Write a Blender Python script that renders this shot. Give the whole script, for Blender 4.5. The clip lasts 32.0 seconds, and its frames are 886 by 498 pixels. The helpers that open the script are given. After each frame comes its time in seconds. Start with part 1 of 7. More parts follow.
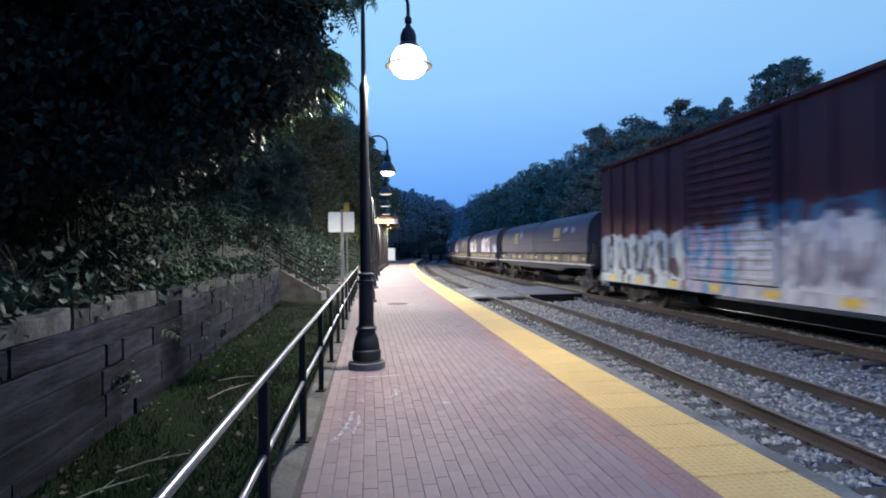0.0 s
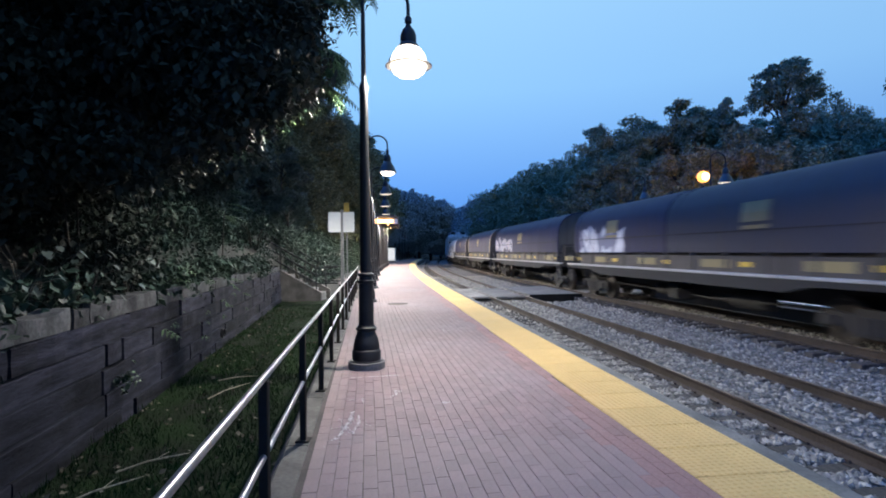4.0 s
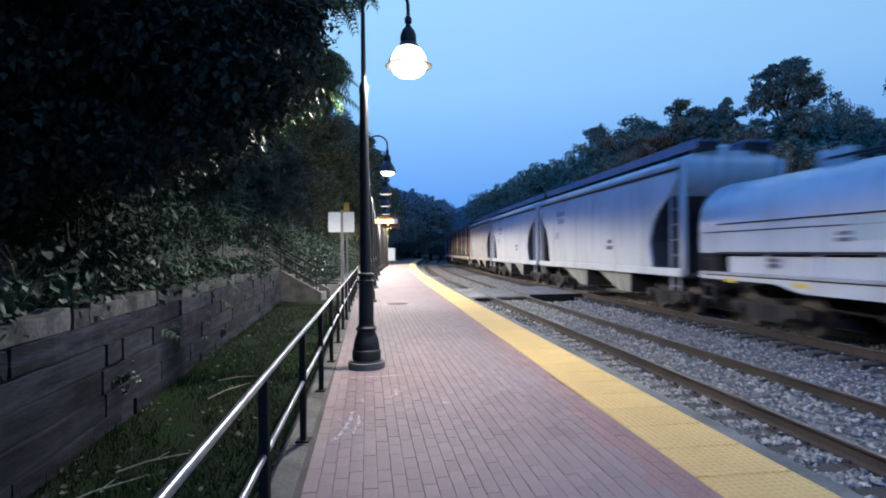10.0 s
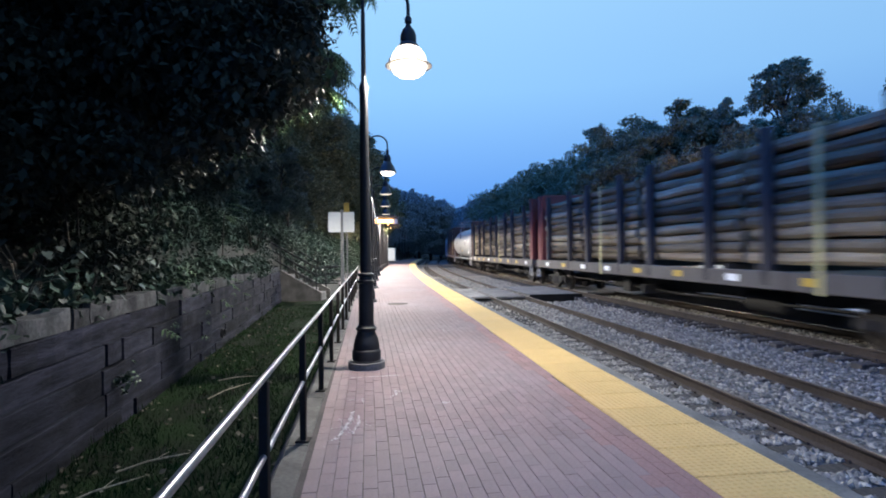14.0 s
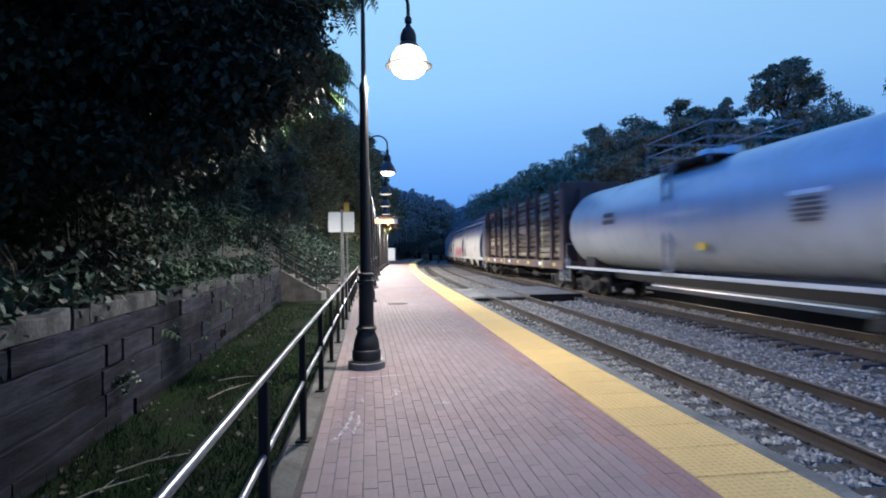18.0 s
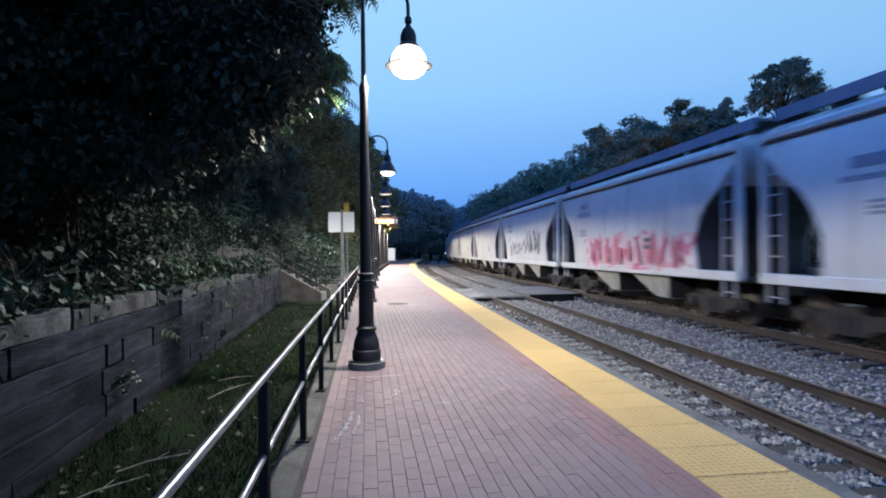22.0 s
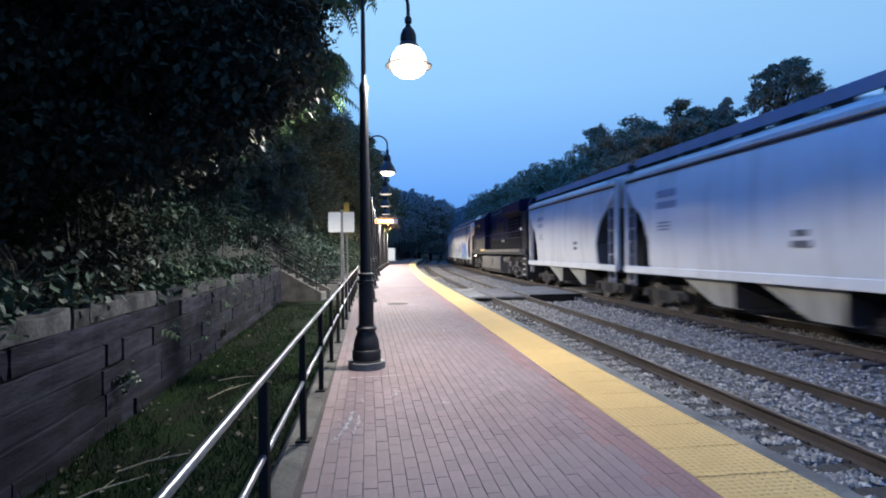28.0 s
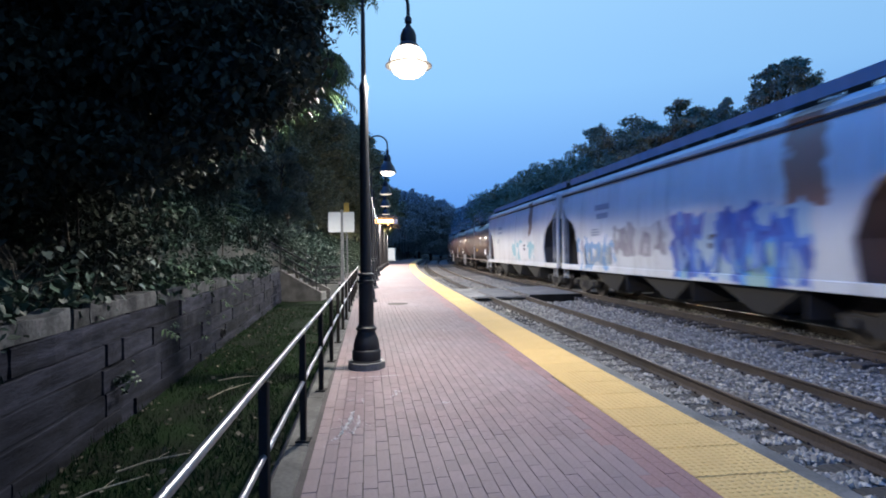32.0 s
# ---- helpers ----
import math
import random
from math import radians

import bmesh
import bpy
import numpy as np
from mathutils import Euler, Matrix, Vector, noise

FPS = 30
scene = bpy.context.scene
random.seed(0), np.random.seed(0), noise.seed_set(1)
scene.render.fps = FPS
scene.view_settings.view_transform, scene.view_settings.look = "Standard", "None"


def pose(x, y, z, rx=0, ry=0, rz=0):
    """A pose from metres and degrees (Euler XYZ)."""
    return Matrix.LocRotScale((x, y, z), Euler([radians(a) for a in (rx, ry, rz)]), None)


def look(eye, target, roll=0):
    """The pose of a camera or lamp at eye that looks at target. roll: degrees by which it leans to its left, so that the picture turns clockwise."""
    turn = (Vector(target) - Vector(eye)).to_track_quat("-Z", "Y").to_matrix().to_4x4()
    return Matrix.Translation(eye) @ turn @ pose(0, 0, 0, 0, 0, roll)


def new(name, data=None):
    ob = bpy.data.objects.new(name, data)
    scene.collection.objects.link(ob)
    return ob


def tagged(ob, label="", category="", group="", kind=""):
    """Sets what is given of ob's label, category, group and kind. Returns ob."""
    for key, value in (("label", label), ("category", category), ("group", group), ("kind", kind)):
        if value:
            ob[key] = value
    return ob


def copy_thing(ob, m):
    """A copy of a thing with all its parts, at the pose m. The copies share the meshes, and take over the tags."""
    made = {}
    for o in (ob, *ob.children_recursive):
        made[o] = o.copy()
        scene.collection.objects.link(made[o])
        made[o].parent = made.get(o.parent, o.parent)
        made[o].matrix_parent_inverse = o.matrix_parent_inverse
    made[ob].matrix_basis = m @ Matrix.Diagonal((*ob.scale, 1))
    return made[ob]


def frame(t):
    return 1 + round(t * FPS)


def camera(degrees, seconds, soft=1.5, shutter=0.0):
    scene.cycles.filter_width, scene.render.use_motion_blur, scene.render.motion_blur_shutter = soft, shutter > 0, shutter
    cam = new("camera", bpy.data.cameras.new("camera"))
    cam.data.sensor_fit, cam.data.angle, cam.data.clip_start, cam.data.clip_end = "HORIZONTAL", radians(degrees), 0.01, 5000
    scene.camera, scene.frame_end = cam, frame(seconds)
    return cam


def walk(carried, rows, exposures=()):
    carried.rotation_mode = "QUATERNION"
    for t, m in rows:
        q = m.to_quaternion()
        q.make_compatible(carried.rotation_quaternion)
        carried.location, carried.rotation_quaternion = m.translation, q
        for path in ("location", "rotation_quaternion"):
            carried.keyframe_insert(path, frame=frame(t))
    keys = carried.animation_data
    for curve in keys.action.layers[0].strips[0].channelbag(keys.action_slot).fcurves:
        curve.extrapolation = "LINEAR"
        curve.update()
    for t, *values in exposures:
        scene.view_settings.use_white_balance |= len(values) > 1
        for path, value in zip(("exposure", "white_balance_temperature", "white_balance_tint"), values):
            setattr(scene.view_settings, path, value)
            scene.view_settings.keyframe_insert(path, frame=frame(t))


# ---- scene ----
SECONDS = 32.0
cam = camera(78.5, SECONDS, soft=1.9, shutter=0.8)
EYE = (0.0, 0.0, 1.65)
CAM_POSE = look(EYE, (0.0, 10.0, 1.65 + 10 * 4.0 / 960.0), roll=-0.69)
walk(cam, [(0.0, CAM_POSE), (SECONDS, CAM_POSE)])

# ---------------------------------------------------------------- world
world = bpy.data.worlds.new("dusk_sky")
scene.world = world
world.use_nodes = True
wn, wl = world.node_tree.nodes, world.node_tree.links
w_co = wn.new("ShaderNodeTexCoord")
w_sep = wn.new("ShaderNodeSeparateXYZ")
w_ramp = wn.new("ShaderNodeValToRGB")
w_bg = wn["Background"]
wl.new(w_co.outputs["Generated"], w_sep.inputs[0])
wl.new(w_sep.outputs["Z"], w_ramp.inputs[0])
for pos, col in ((0.0, (0.085, 0.255, 0.74, 1)), (0.10, (0.135, 0.36, 0.88, 1)), (0.28, (0.28, 0.575, 0.99, 1)),
                 (0.55, (0.38, 0.68, 1.0, 1)), (0.72, (0.17, 0.34, 0.62, 1)), (1.0, (0.12, 0.24, 0.46, 1))):
    if pos == 0.0:
        w_ramp.color_ramp.elements[0].position, w_ramp.color_ramp.elements[0].color = pos, col
    elif pos == 1.0:
        w_ramp.color_ramp.elements[-1].position, w_ramp.color_ramp.elements[-1].color = pos, col
    else:
        w_ramp.color_ramp.elements.new(pos).color = col
# the sky is brightest where the sun went down, behind the camera's left shoulder
w_dot = wn.new("ShaderNodeVectorMath")
w_dot.operation = "DOT_PRODUCT"
w_dot.inputs[1].default_value = (-0.88, -0.25, 0.40)
w_west = wn.new("ShaderNodeMapRange")
w_west.interpolation_type = "SMOOTHSTEP"
for k, val in ((1, 0.30), (2, 0.95), (3, 1.0), (4, 3.5)):
    w_west.inputs[k].default_value = val
wl.new(w_co.outputs["Generated"], w_dot.inputs[0])
wl.new(w_dot.outputs["Value"], w_west.inputs[0])
w_sep_x = wn.new("ShaderNodeMapRange")
for k, val in ((1, -0.25), (2, 0.65), (3, 1.05), (4, 0.86)):
    w_sep_x.inputs[k].default_value = val
w_mul = wn.new("ShaderNodeMath")
w_mul.operation = "MULTIPLY"
wl.new(w_sep.outputs["X"], w_sep_x.inputs[0])
wl.new(w_west.outputs[0], w_mul.inputs[0])
wl.new(w_sep_x.outputs[0], w_mul.inputs[1])
wl.new(w_mul.outputs[0], w_bg.inputs[1])
# and deeper blue there than over the tracks
w_deep = wn.new("ShaderNodeMapRange")
for k, val in ((1, 0.0), (2, 0.7)):
    w_deep.inputs[k].default_value = val
w_tint = wn.new("ShaderNodeMix")
w_tint.data_type, w_tint.blend_type = "RGBA", "MULTIPLY"
w_tint.inputs[7].default_value = (0.09, 0.38, 1.0, 1)
w_back = wn.new("ShaderNodeVectorMath")
w_back.operation = "DOT_PRODUCT"
w_back.inputs[1].default_value = (-0.88, -0.40, 0.25)
wl.new(w_co.outputs["Generated"], w_back.inputs[0])
wl.new(w_back.outputs["Value"], w_deep.inputs[0])
wl.new(w_deep.outputs[0], w_tint.inputs[0])
wl.new(w_ramp.outputs[0], w_tint.inputs[6])
wl.new(w_tint.outputs[2], w_bg.inputs[0])
scene.view_settings.exposure = 0.12

LAMP_COLOUR = (0.98, 0.945, 0.86)
LAMP_WATTS = 1550.0

# ---------------------------------------------------------------- plan
TH, S_BEND, KAPPA, S_OUT = -0.114, 25.3, 0.00141, 210.0
O_INN, O_OUT, O_T1, O_T2 = 2.23, 2.98, 5.43, 9.47      # tactile strip, track centres
Z_T1, Z_T2, GAUGE = -0.32, -0.20, 1.505


def heading(s):
    return TH + KAPPA * (min(max(s, S_BEND), S_OUT) - S_BEND)


def ats(s, o, z=0.0):
    """A point s metres along the line, o metres to the right of it."""
    if s <= S_BEND:
        x, y = s * math.sin(TH), s * math.cos(TH)
    else:
        e = min(s, S_OUT)
        h = heading(e)
        x = S_BEND * math.sin(TH) + (math.cos(TH) - math.cos(h)) / KAPPA
        y = S_BEND * math.cos(TH) + (math.sin(h) - math.sin(TH)) / KAPPA
        if s > S_OUT:
            x, y = x + (s - S_OUT) * math.sin(h), y + (s - S_OUT) * math.cos(h)
    h = heading(s)
    return Vector((x + o * math.cos(h), y - o * math.sin(h), z))


def pose_at(s, o, z=0.0, turn=0.0):
    """Local +x runs along the line, +y to its left."""
    p = ats(s, o, z)
    return pose(p.x, p.y, p.z, 0, 0, 90 - math.degrees(heading(s)) + turn)


# ---------------------------------------------------------------- mesh tools
class Geo:
    def __init__(self):
        self.v, self.f = [], []

    def add(self, verts, faces):
        n = len(self.v)
        self.v.extend(tuple(p) for p in verts)
        self.f.extend(tuple(i + n for i in f) for f in faces)
        return self

    def box(self, x0, x1, y0, y1, z0, z1, c=0.0):
        if c <= 0:
            v = [(x, y, z) for x in (x0, x1) for y in (y0, y1) for z in (z0, z1)]
            return self.add(v, [(0, 1, 3, 2), (4, 6, 7, 5), (0, 4, 5, 1), (2, 3, 7, 6), (0, 2, 6, 4), (1, 5, 7, 3)])
        c = min(c, 0.45 * (x1 - x0), 0.45 * (y1 - y0), 0.45 * (z1 - z0))
        ring = lambda d: [(x0 + d, y0 + c), (x0 + c, y0 + d), (x1 - c, y0 + d), (x1 - d, y0 + c),
                          (x1 - d, y1 - c), (x1 - c, y1 - d), (x0 + c, y1 - d), (x0 + d, y1 - c)]
        return self.loft([[(x, y, z0) for x, y in ring(c)], [(x, y, z0 + c) for x, y in ring(0)],
                          [(x, y, z1 - c) for x, y in ring(0)], [(x, y, z1) for x, y in ring(c)]])

    def loft(self, rings, caps=True, closed=True):
        m = len(rings[0])
        v = [p for r in rings for p in r]
        f = []
        for j in range(len(rings) - 1):
            for i in range(m if closed else m - 1):
                a, b = j * m + i, j * m + (i + 1) % m
                f.append((a, b, b + m, a + m))
        if caps and closed:
            f.append(tuple(reversed(range(m))))
            f.append(tuple(range((len(rings) - 1) * m, len(rings) * m)))
        return self.add(v, f)

    def prism(self, profile, x0, x1):
        """A closed profile of (y, z) drawn out along x."""
        return self.loft([[(x, y, z) for y, z in profile] for x in (x0, x1)])

    def tube(self, pts, r, n=8, caps=True):
        rings = []
        for i, p in enumerate(pts):
            p = Vector(p)
            d = (Vector(pts[min(i + 1, len(pts) - 1)]) - Vector(pts[max(i - 1, 0)])).normalized()
            a = d.cross(Vector((0, 0, 1)) if abs(d.z) < 0.95 else Vector((1, 0, 0))).normalized()
            b = d.cross(a)
            rr = r[i] if isinstance(r, (list, tuple)) else r
            rings.append([p + rr * (math.cos(t) * a + math.sin(t) * b) for t in (2 * math.pi * k / n for k in range(n))])
        return self.loft(rings, caps)

    def lathe(self, prof, n=20, x=0.0, y=0.0, caps=True):
        """(radius, z) turned about the upright through x, y."""
        return self.loft([[(x + r * math.cos(2 * math.pi * k / n), y + r * math.sin(2 * math.pi * k / n), z)
                           for k in range(n)] for r, z in prof], caps)

    def wheel(self, x, y0, y1, z, r, n=20):
        return self.loft([[(x + q * math.cos(2 * math.pi * k / n), y, z + q * math.sin(2 * math.pi * k / n))
                           for k in range(n)] for y, q in ((y0, r), (y1, r))])

    def mesh(self, name, smooth=False):
        me = bpy.data.meshes.new(name)
        me.from_pydata([tuple(p) for p in self.v], [], self.f)
        if smooth:
            me.shade_smooth()
            me.set_sharp_from_angle(angle=radians(38))
        me.update()
        return me


def part(name, geo, material, parent=None, label="", smooth=False):
    ob = new(name, geo.mesh(name, smooth))
    ob.data.materials.append(material)
    if parent is not None:
        ob.parent = parent
    if label:
        ob["label"] = label
    return ob


def shared(name, mesh, parent, m=None):
    ob = new(name, mesh)
    ob.parent = parent
    if m is not None:
        ob.matrix_basis = m
    return ob


def thing(name, m, label, category, group="", kind=""):
    ob = new(name)
    ob.empty_display_size = 0.3
    ob.matrix_basis = m
    return tagged(ob, label, category, group, kind)


# ---------------------------------------------------------------- materials
def node(nt, kind, **inputs):
    n = nt.nodes.new(kind)
    for k, v in inputs.items():
        n.inputs[k.replace("_", " ")].default_value = v
    return n


def mix(nt, fac, a, b, blend="MIX"):
    m = nt.nodes.new("ShaderNodeMix")
    m.data_type, m.blend_type = "RGBA", blend
    for sock, val in ((m.inputs[0], fac), (m.inputs[6], a), (m.inputs[7], b)):
        if isinstance(val, (tuple, list)):
            sock.default_value = (*val, 1)[:4]
        elif isinstance(val, (int, float)):
            sock.default_value = val
        else:
            nt.links.new(val, sock)
    return m.outputs[2]


def ramp(nt, fac, lo, hi, invert=False):
    m = nt.nodes.new("ShaderNodeMapRange")
    m.inputs[1].default_value, m.inputs[2].default_value = lo, hi
    if invert:
        m.inputs[3].default_value, m.inputs[4].default_value = 1, 0
    nt.links.new(fac, m.inputs[0])
    return m.outputs[0]


def calc(nt, op, a, b=0.0):
    m = nt.nodes.new("ShaderNodeMath")
    m.operation = op
    for sock, val in ((m.inputs[0], a), (m.inputs[1], b)):
        if isinstance(val, (int, float)):
            sock.default_value = val
        else:
            nt.links.new(val, sock)
    return m.outputs[0]


def coords(nt, scale=(1, 1, 1)):
    c = nt.nodes.new("ShaderNodeTexCoord")
    mp = nt.nodes.new("ShaderNodeMapping")
    mp.inputs[3].default_value = scale
    nt.links.new(c.outputs["Object"], mp.inputs[0])
    return mp.outputs[0]


def noise_at(nt, co, scale, detail=3.0, rough=0.55):
    n = node(nt, "ShaderNodeTexNoise", Scale=scale, Detail=detail, Roughness=rough)
    nt.links.new(co, n.inputs["Vector"])
    return n.outputs[0]


def material(name, colour, dark=None, rough=0.7, metal=0.0, grain=20.0, patch=1.5, bump=0.2, depth=0.01, amount=0.5,
             stretch=(1, 1, 1), random=0.0, spec=0.5, island=False):
    """A surface whose colour wanders between two tones at a coarse and a fine scale, with fine relief."""
    mt = bpy.data.materials.new(name)
    mt.use_nodes = True
    nt = mt.node_tree
    bs = nt.nodes["Principled BSDF"]
    co = coords(nt, stretch)
    dark = dark or tuple(c * 0.55 for c in colour)
    big, fine = noise_at(nt, co, patch), noise_at(nt, co, grain, 4.0, 0.65)
    col = mix(nt, ramp(nt, big, 0.35, 0.68), dark, colour)
    col = mix(nt, calc(nt, "MULTIPLY", ramp(nt, fine, 0.42, 0.70), amount), col, tuple(c * 0.6 for c in dark))
    if random or island:
        src = nt.nodes.new("ShaderNodeNewGeometry").outputs["Random Per Island"] if island else nt.nodes.new("ShaderNodeObjectInfo").outputs["Random"]
        hs = nt.nodes.new("ShaderNodeHueSaturation")
        m = nt.nodes.new("ShaderNodeMapRange")
        m.inputs[3].default_value, m.inputs[4].default_value = 1 - (random or 0.3), 1 + (random or 0.3)
        nt.links.new(src, m.inputs[0])
        nt.links.new(m.outputs[0], hs.inputs["Value"])
        nt.links.new(col, hs.inputs["Color"])
        col = hs.outputs[0]
    nt.links.new(col, bs.inputs["Base Color"])
    r = nt.nodes.new("ShaderNodeMapRange")
    r.inputs[3].default_value, r.inputs[4].default_value = max(0.05, rough - 0.12), min(1.0, rough + 0.12)
    nt.links.new(fine, r.inputs[0])
    nt.links.new(r.outputs[0], bs.inputs["Roughness"])
    bs.inputs["Metallic"].default_value = metal
    bs.inputs["Specular IOR Level"].default_value = spec
    bp = node(nt, "ShaderNodeBump", Strength=bump, Distance=depth)
    nt.links.new(fine, bp.inputs["Height"])
    nt.links.new(bp.outputs[0], bs.inputs["Normal"])
    return mt


def glow(name, colour, strength):
    mt = bpy.data.materials.new(name)
    mt.use_nodes = True
    bs = mt.node_tree.nodes["Principled BSDF"]
    bs.inputs["Base Color"].default_value = (0.05, 0.05, 0.05, 1)
    bs.inputs["Emission Color"].default_value = (*colour, 1)
    bs.inputs["Emission Strength"].default_value = strength
    return mt


M_BRICK = material("brick_paver", (0.222, 0.172, 0.184), (0.206, 0.142, 0.148), 0.8, grain=45, patch=0.6, bump=0.35, depth=0.004, random=0.08, amount=0.35)
M_BRICK_BED = material("brick_paver_worn", (0.218, 0.170, 0.184), (0.204, 0.140, 0.147), 0.85, grain=30, patch=0.40, bump=0.3, island=True, random=0.09)
M_BRICK_RED = material("clean_red_brick", (0.262, 0.142, 0.140), (0.226, 0.142, 0.144), 0.85, grain=30, patch=0.5, bump=0.3, island=True, random=0.10)
M_JOINT = material("joint_sand", (0.075, 0.060, 0.060), rough=0.95, grain=60, patch=3)
M_CONCRETE = material("concrete", (0.26, 0.25, 0.235), (0.14, 0.137, 0.133), 0.85, grain=35, patch=1.2, bump=0.3, depth=0.006)
M_CONCRETE_DARK = material("weathered_concrete", (0.20, 0.195, 0.19), (0.10, 0.10, 0.10), 0.9, grain=28, patch=1.6, bump=0.4, depth=0.008)
M_YELLOW = material("yellow_tactile", (0.66, 0.45, 0.17), (0.56, 0.375, 0.14), 0.6, grain=40, patch=0.8, bump=0.15, depth=0.003, random=0.05, amount=0.3)
M_BALLAST = material("ballast_stone", (0.49, 0.45, 0.38), (0.17, 0.16, 0.145), 0.9, grain=18, patch=9.0, bump=0.8, depth=0.03, island=True, random=0.5)
M_BALLAST_BED = material("ballast_bed", (0.30, 0.285, 0.27), (0.06, 0.058, 0.056), 0.95, grain=16, patch=11.0, bump=1.0, depth=0.05, amount=0.9)
M_TIE = material("creosoted_tie", (0.085, 0.075, 0.067), (0.040, 0.036, 0.033), 0.9, grain=40, patch=2.0, bump=0.6, stretch=(1, 8, 1), random=0.3)
M_RAIL = material("rusted_rail", (0.068, 0.052, 0.042), (0.040, 0.032, 0.027), 0.85, metal=0.0, spec=0.25, grain=30, patch=1.0)
M_RAILHEAD = material("worn_railhead", (0.24, 0.21, 0.19), (0.14, 0.115, 0.10), 0.55, metal=0.6, grain=20, patch=0.8, bump=0.05)
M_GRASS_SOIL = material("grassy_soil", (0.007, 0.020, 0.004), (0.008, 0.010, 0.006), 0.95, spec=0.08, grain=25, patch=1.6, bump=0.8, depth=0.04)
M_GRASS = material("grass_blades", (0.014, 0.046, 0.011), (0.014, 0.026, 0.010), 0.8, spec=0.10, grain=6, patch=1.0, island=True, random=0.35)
M_SOIL = material("leafy_soil", (0.020, 0.020, 0.015), (0.010, 0.010, 0.008), 0.95, grain=10, patch=0.6, bump=0.8, depth=0.05)
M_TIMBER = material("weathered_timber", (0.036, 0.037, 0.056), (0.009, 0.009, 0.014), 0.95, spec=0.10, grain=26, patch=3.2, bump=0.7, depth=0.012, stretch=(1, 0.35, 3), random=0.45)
M_TIMBER_CAP = material("pale_grey_timber", (0.100, 0.099, 0.106), (0.026, 0.026, 0.030), 0.95, spec=0.15, grain=22, patch=2.5, bump=0.8, depth=0.02, random=0.3)
M_BLACK = material("black_painted_metal", (0.022, 0.022, 0.026), (0.012, 0.012, 0.015), 0.5, spec=0.35, grain=30, patch=2.0, bump=0.1, depth=0.003)
M_GALV = material("worn_steel_rail", (0.34, 0.34, 0.36), (0.20, 0.20, 0.23), 0.36, metal=0.8, grain=25, patch=3, bump=0.05)
M_WHITE = material("white_sign_sheet", (0.92, 0.92, 0.90), (0.88, 0.88, 0.86), 0.45, grain=12, patch=2.0, bump=0.02, amount=0.15)
M_SIGN_YELLOW = material("faded_yellow_sheet", (0.55, 0.36, 0.06), (0.42, 0.27, 0.05), 0.5, grain=15, patch=3.0, bump=0.03)
# Near-black leaf copy: shade of canopy and near shrubs is in the colour.
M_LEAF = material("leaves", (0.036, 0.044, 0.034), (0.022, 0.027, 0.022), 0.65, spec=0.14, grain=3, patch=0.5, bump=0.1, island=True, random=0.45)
# Lighter leaf copy: lamplight on the bank is in the colour.
M_LEAF_BANK = material("bank_leaves", (0.046, 0.078, 0.056), (0.015, 0.027, 0.020), 0.55, spec=0.22, grain=3, patch=0.5, bump=0.1, island=True, random=0.5)
# Lighter than leaves are: haze over the slope trees is in the colour.
M_LEAF_DARK = material("haze_lifted_leaves", (0.240, 0.255, 0.150), (0.150, 0.168, 0.100), 0.7, spec=0.15, grain=3, patch=0.35, bump=0.1, island=True, random=0.4)
# Dark copy for the bank trees: their shade is in the colour.
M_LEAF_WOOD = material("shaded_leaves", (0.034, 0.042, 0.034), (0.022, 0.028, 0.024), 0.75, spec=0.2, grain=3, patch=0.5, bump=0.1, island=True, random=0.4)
# Far wood leaves paler and bluer, with the haze put into the colour.
M_LEAF_FAR = material("haze_paled_leaves", (0.270, 0.300, 0.290), (0.200, 0.230, 0.225), 0.7, grain=3, patch=0.3, bump=0.1, island=True, random=0.35)
# Bright leaf copy for sprays by the lamp: lamplight is in the colour.
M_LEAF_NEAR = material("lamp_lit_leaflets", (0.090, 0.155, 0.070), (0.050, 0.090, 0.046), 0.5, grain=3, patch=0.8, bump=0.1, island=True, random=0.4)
# Paler copy for bank trees farther on: lamplight is in the colour.
M_LEAF_MID = material("lamplight_toned_leaves", (0.110, 0.152, 0.115), (0.060, 0.086, 0.072), 0.55, grain=3, patch=0.6, bump=0.1, island=True, random=0.4)
M_BARK = material("bark", (0.070, 0.058, 0.046), (0.034, 0.029, 0.024), 0.95, grain=18, patch=2.0, bump=0.9, depth=0.03, stretch=(1, 1, 0.25))
# Far platform coloured dark to give the blackness under the train.
M_FAR_TOP = material("dark_platform_top", (0.055, 0.054, 0.053), (0.036, 0.035, 0.034), 0.9, grain=40, patch=1.0, bump=0.4)
M_GLOBE = glow("lit_lamp_globe", (1.0, 0.86, 0.70), 5.0)
M_GLOBE_OFF = material("unlit_frosted_globe", (0.35, 0.36, 0.38), (0.28, 0.29, 0.31), 0.4, grain=10, patch=3, bump=0.02)
M_SODIUM = glow("sodium_halo_glow", (1.0, 0.42, 0.09), 2.6)
M_SODIUM_CORE = glow("sodium_lamp_core", (1.0, 0.66, 0.30), 9.0)

# thin leaflets let some light through
for mt in (M_LEAF_NEAR, M_LEAF, M_LEAF_BANK, M_LEAF_MID):
    nt = mt.node_tree
    bs = nt.nodes["Principled BSDF"]
    tr = nt.nodes.new("ShaderNodeBsdfTranslucent")
    mx = nt.nodes.new("ShaderNodeMixShader")
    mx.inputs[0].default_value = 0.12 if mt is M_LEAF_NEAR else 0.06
    nt.links.new(bs.inputs["Base Color"].links[0].from_socket, tr.inputs[0])
    nt.links.new(bs.outputs[0], mx.inputs[1])
    nt.links.new(tr.outputs[0], mx.inputs[2])
    nt.links.new(mx.outputs[0], nt.nodes["Material Output"].inputs[0])

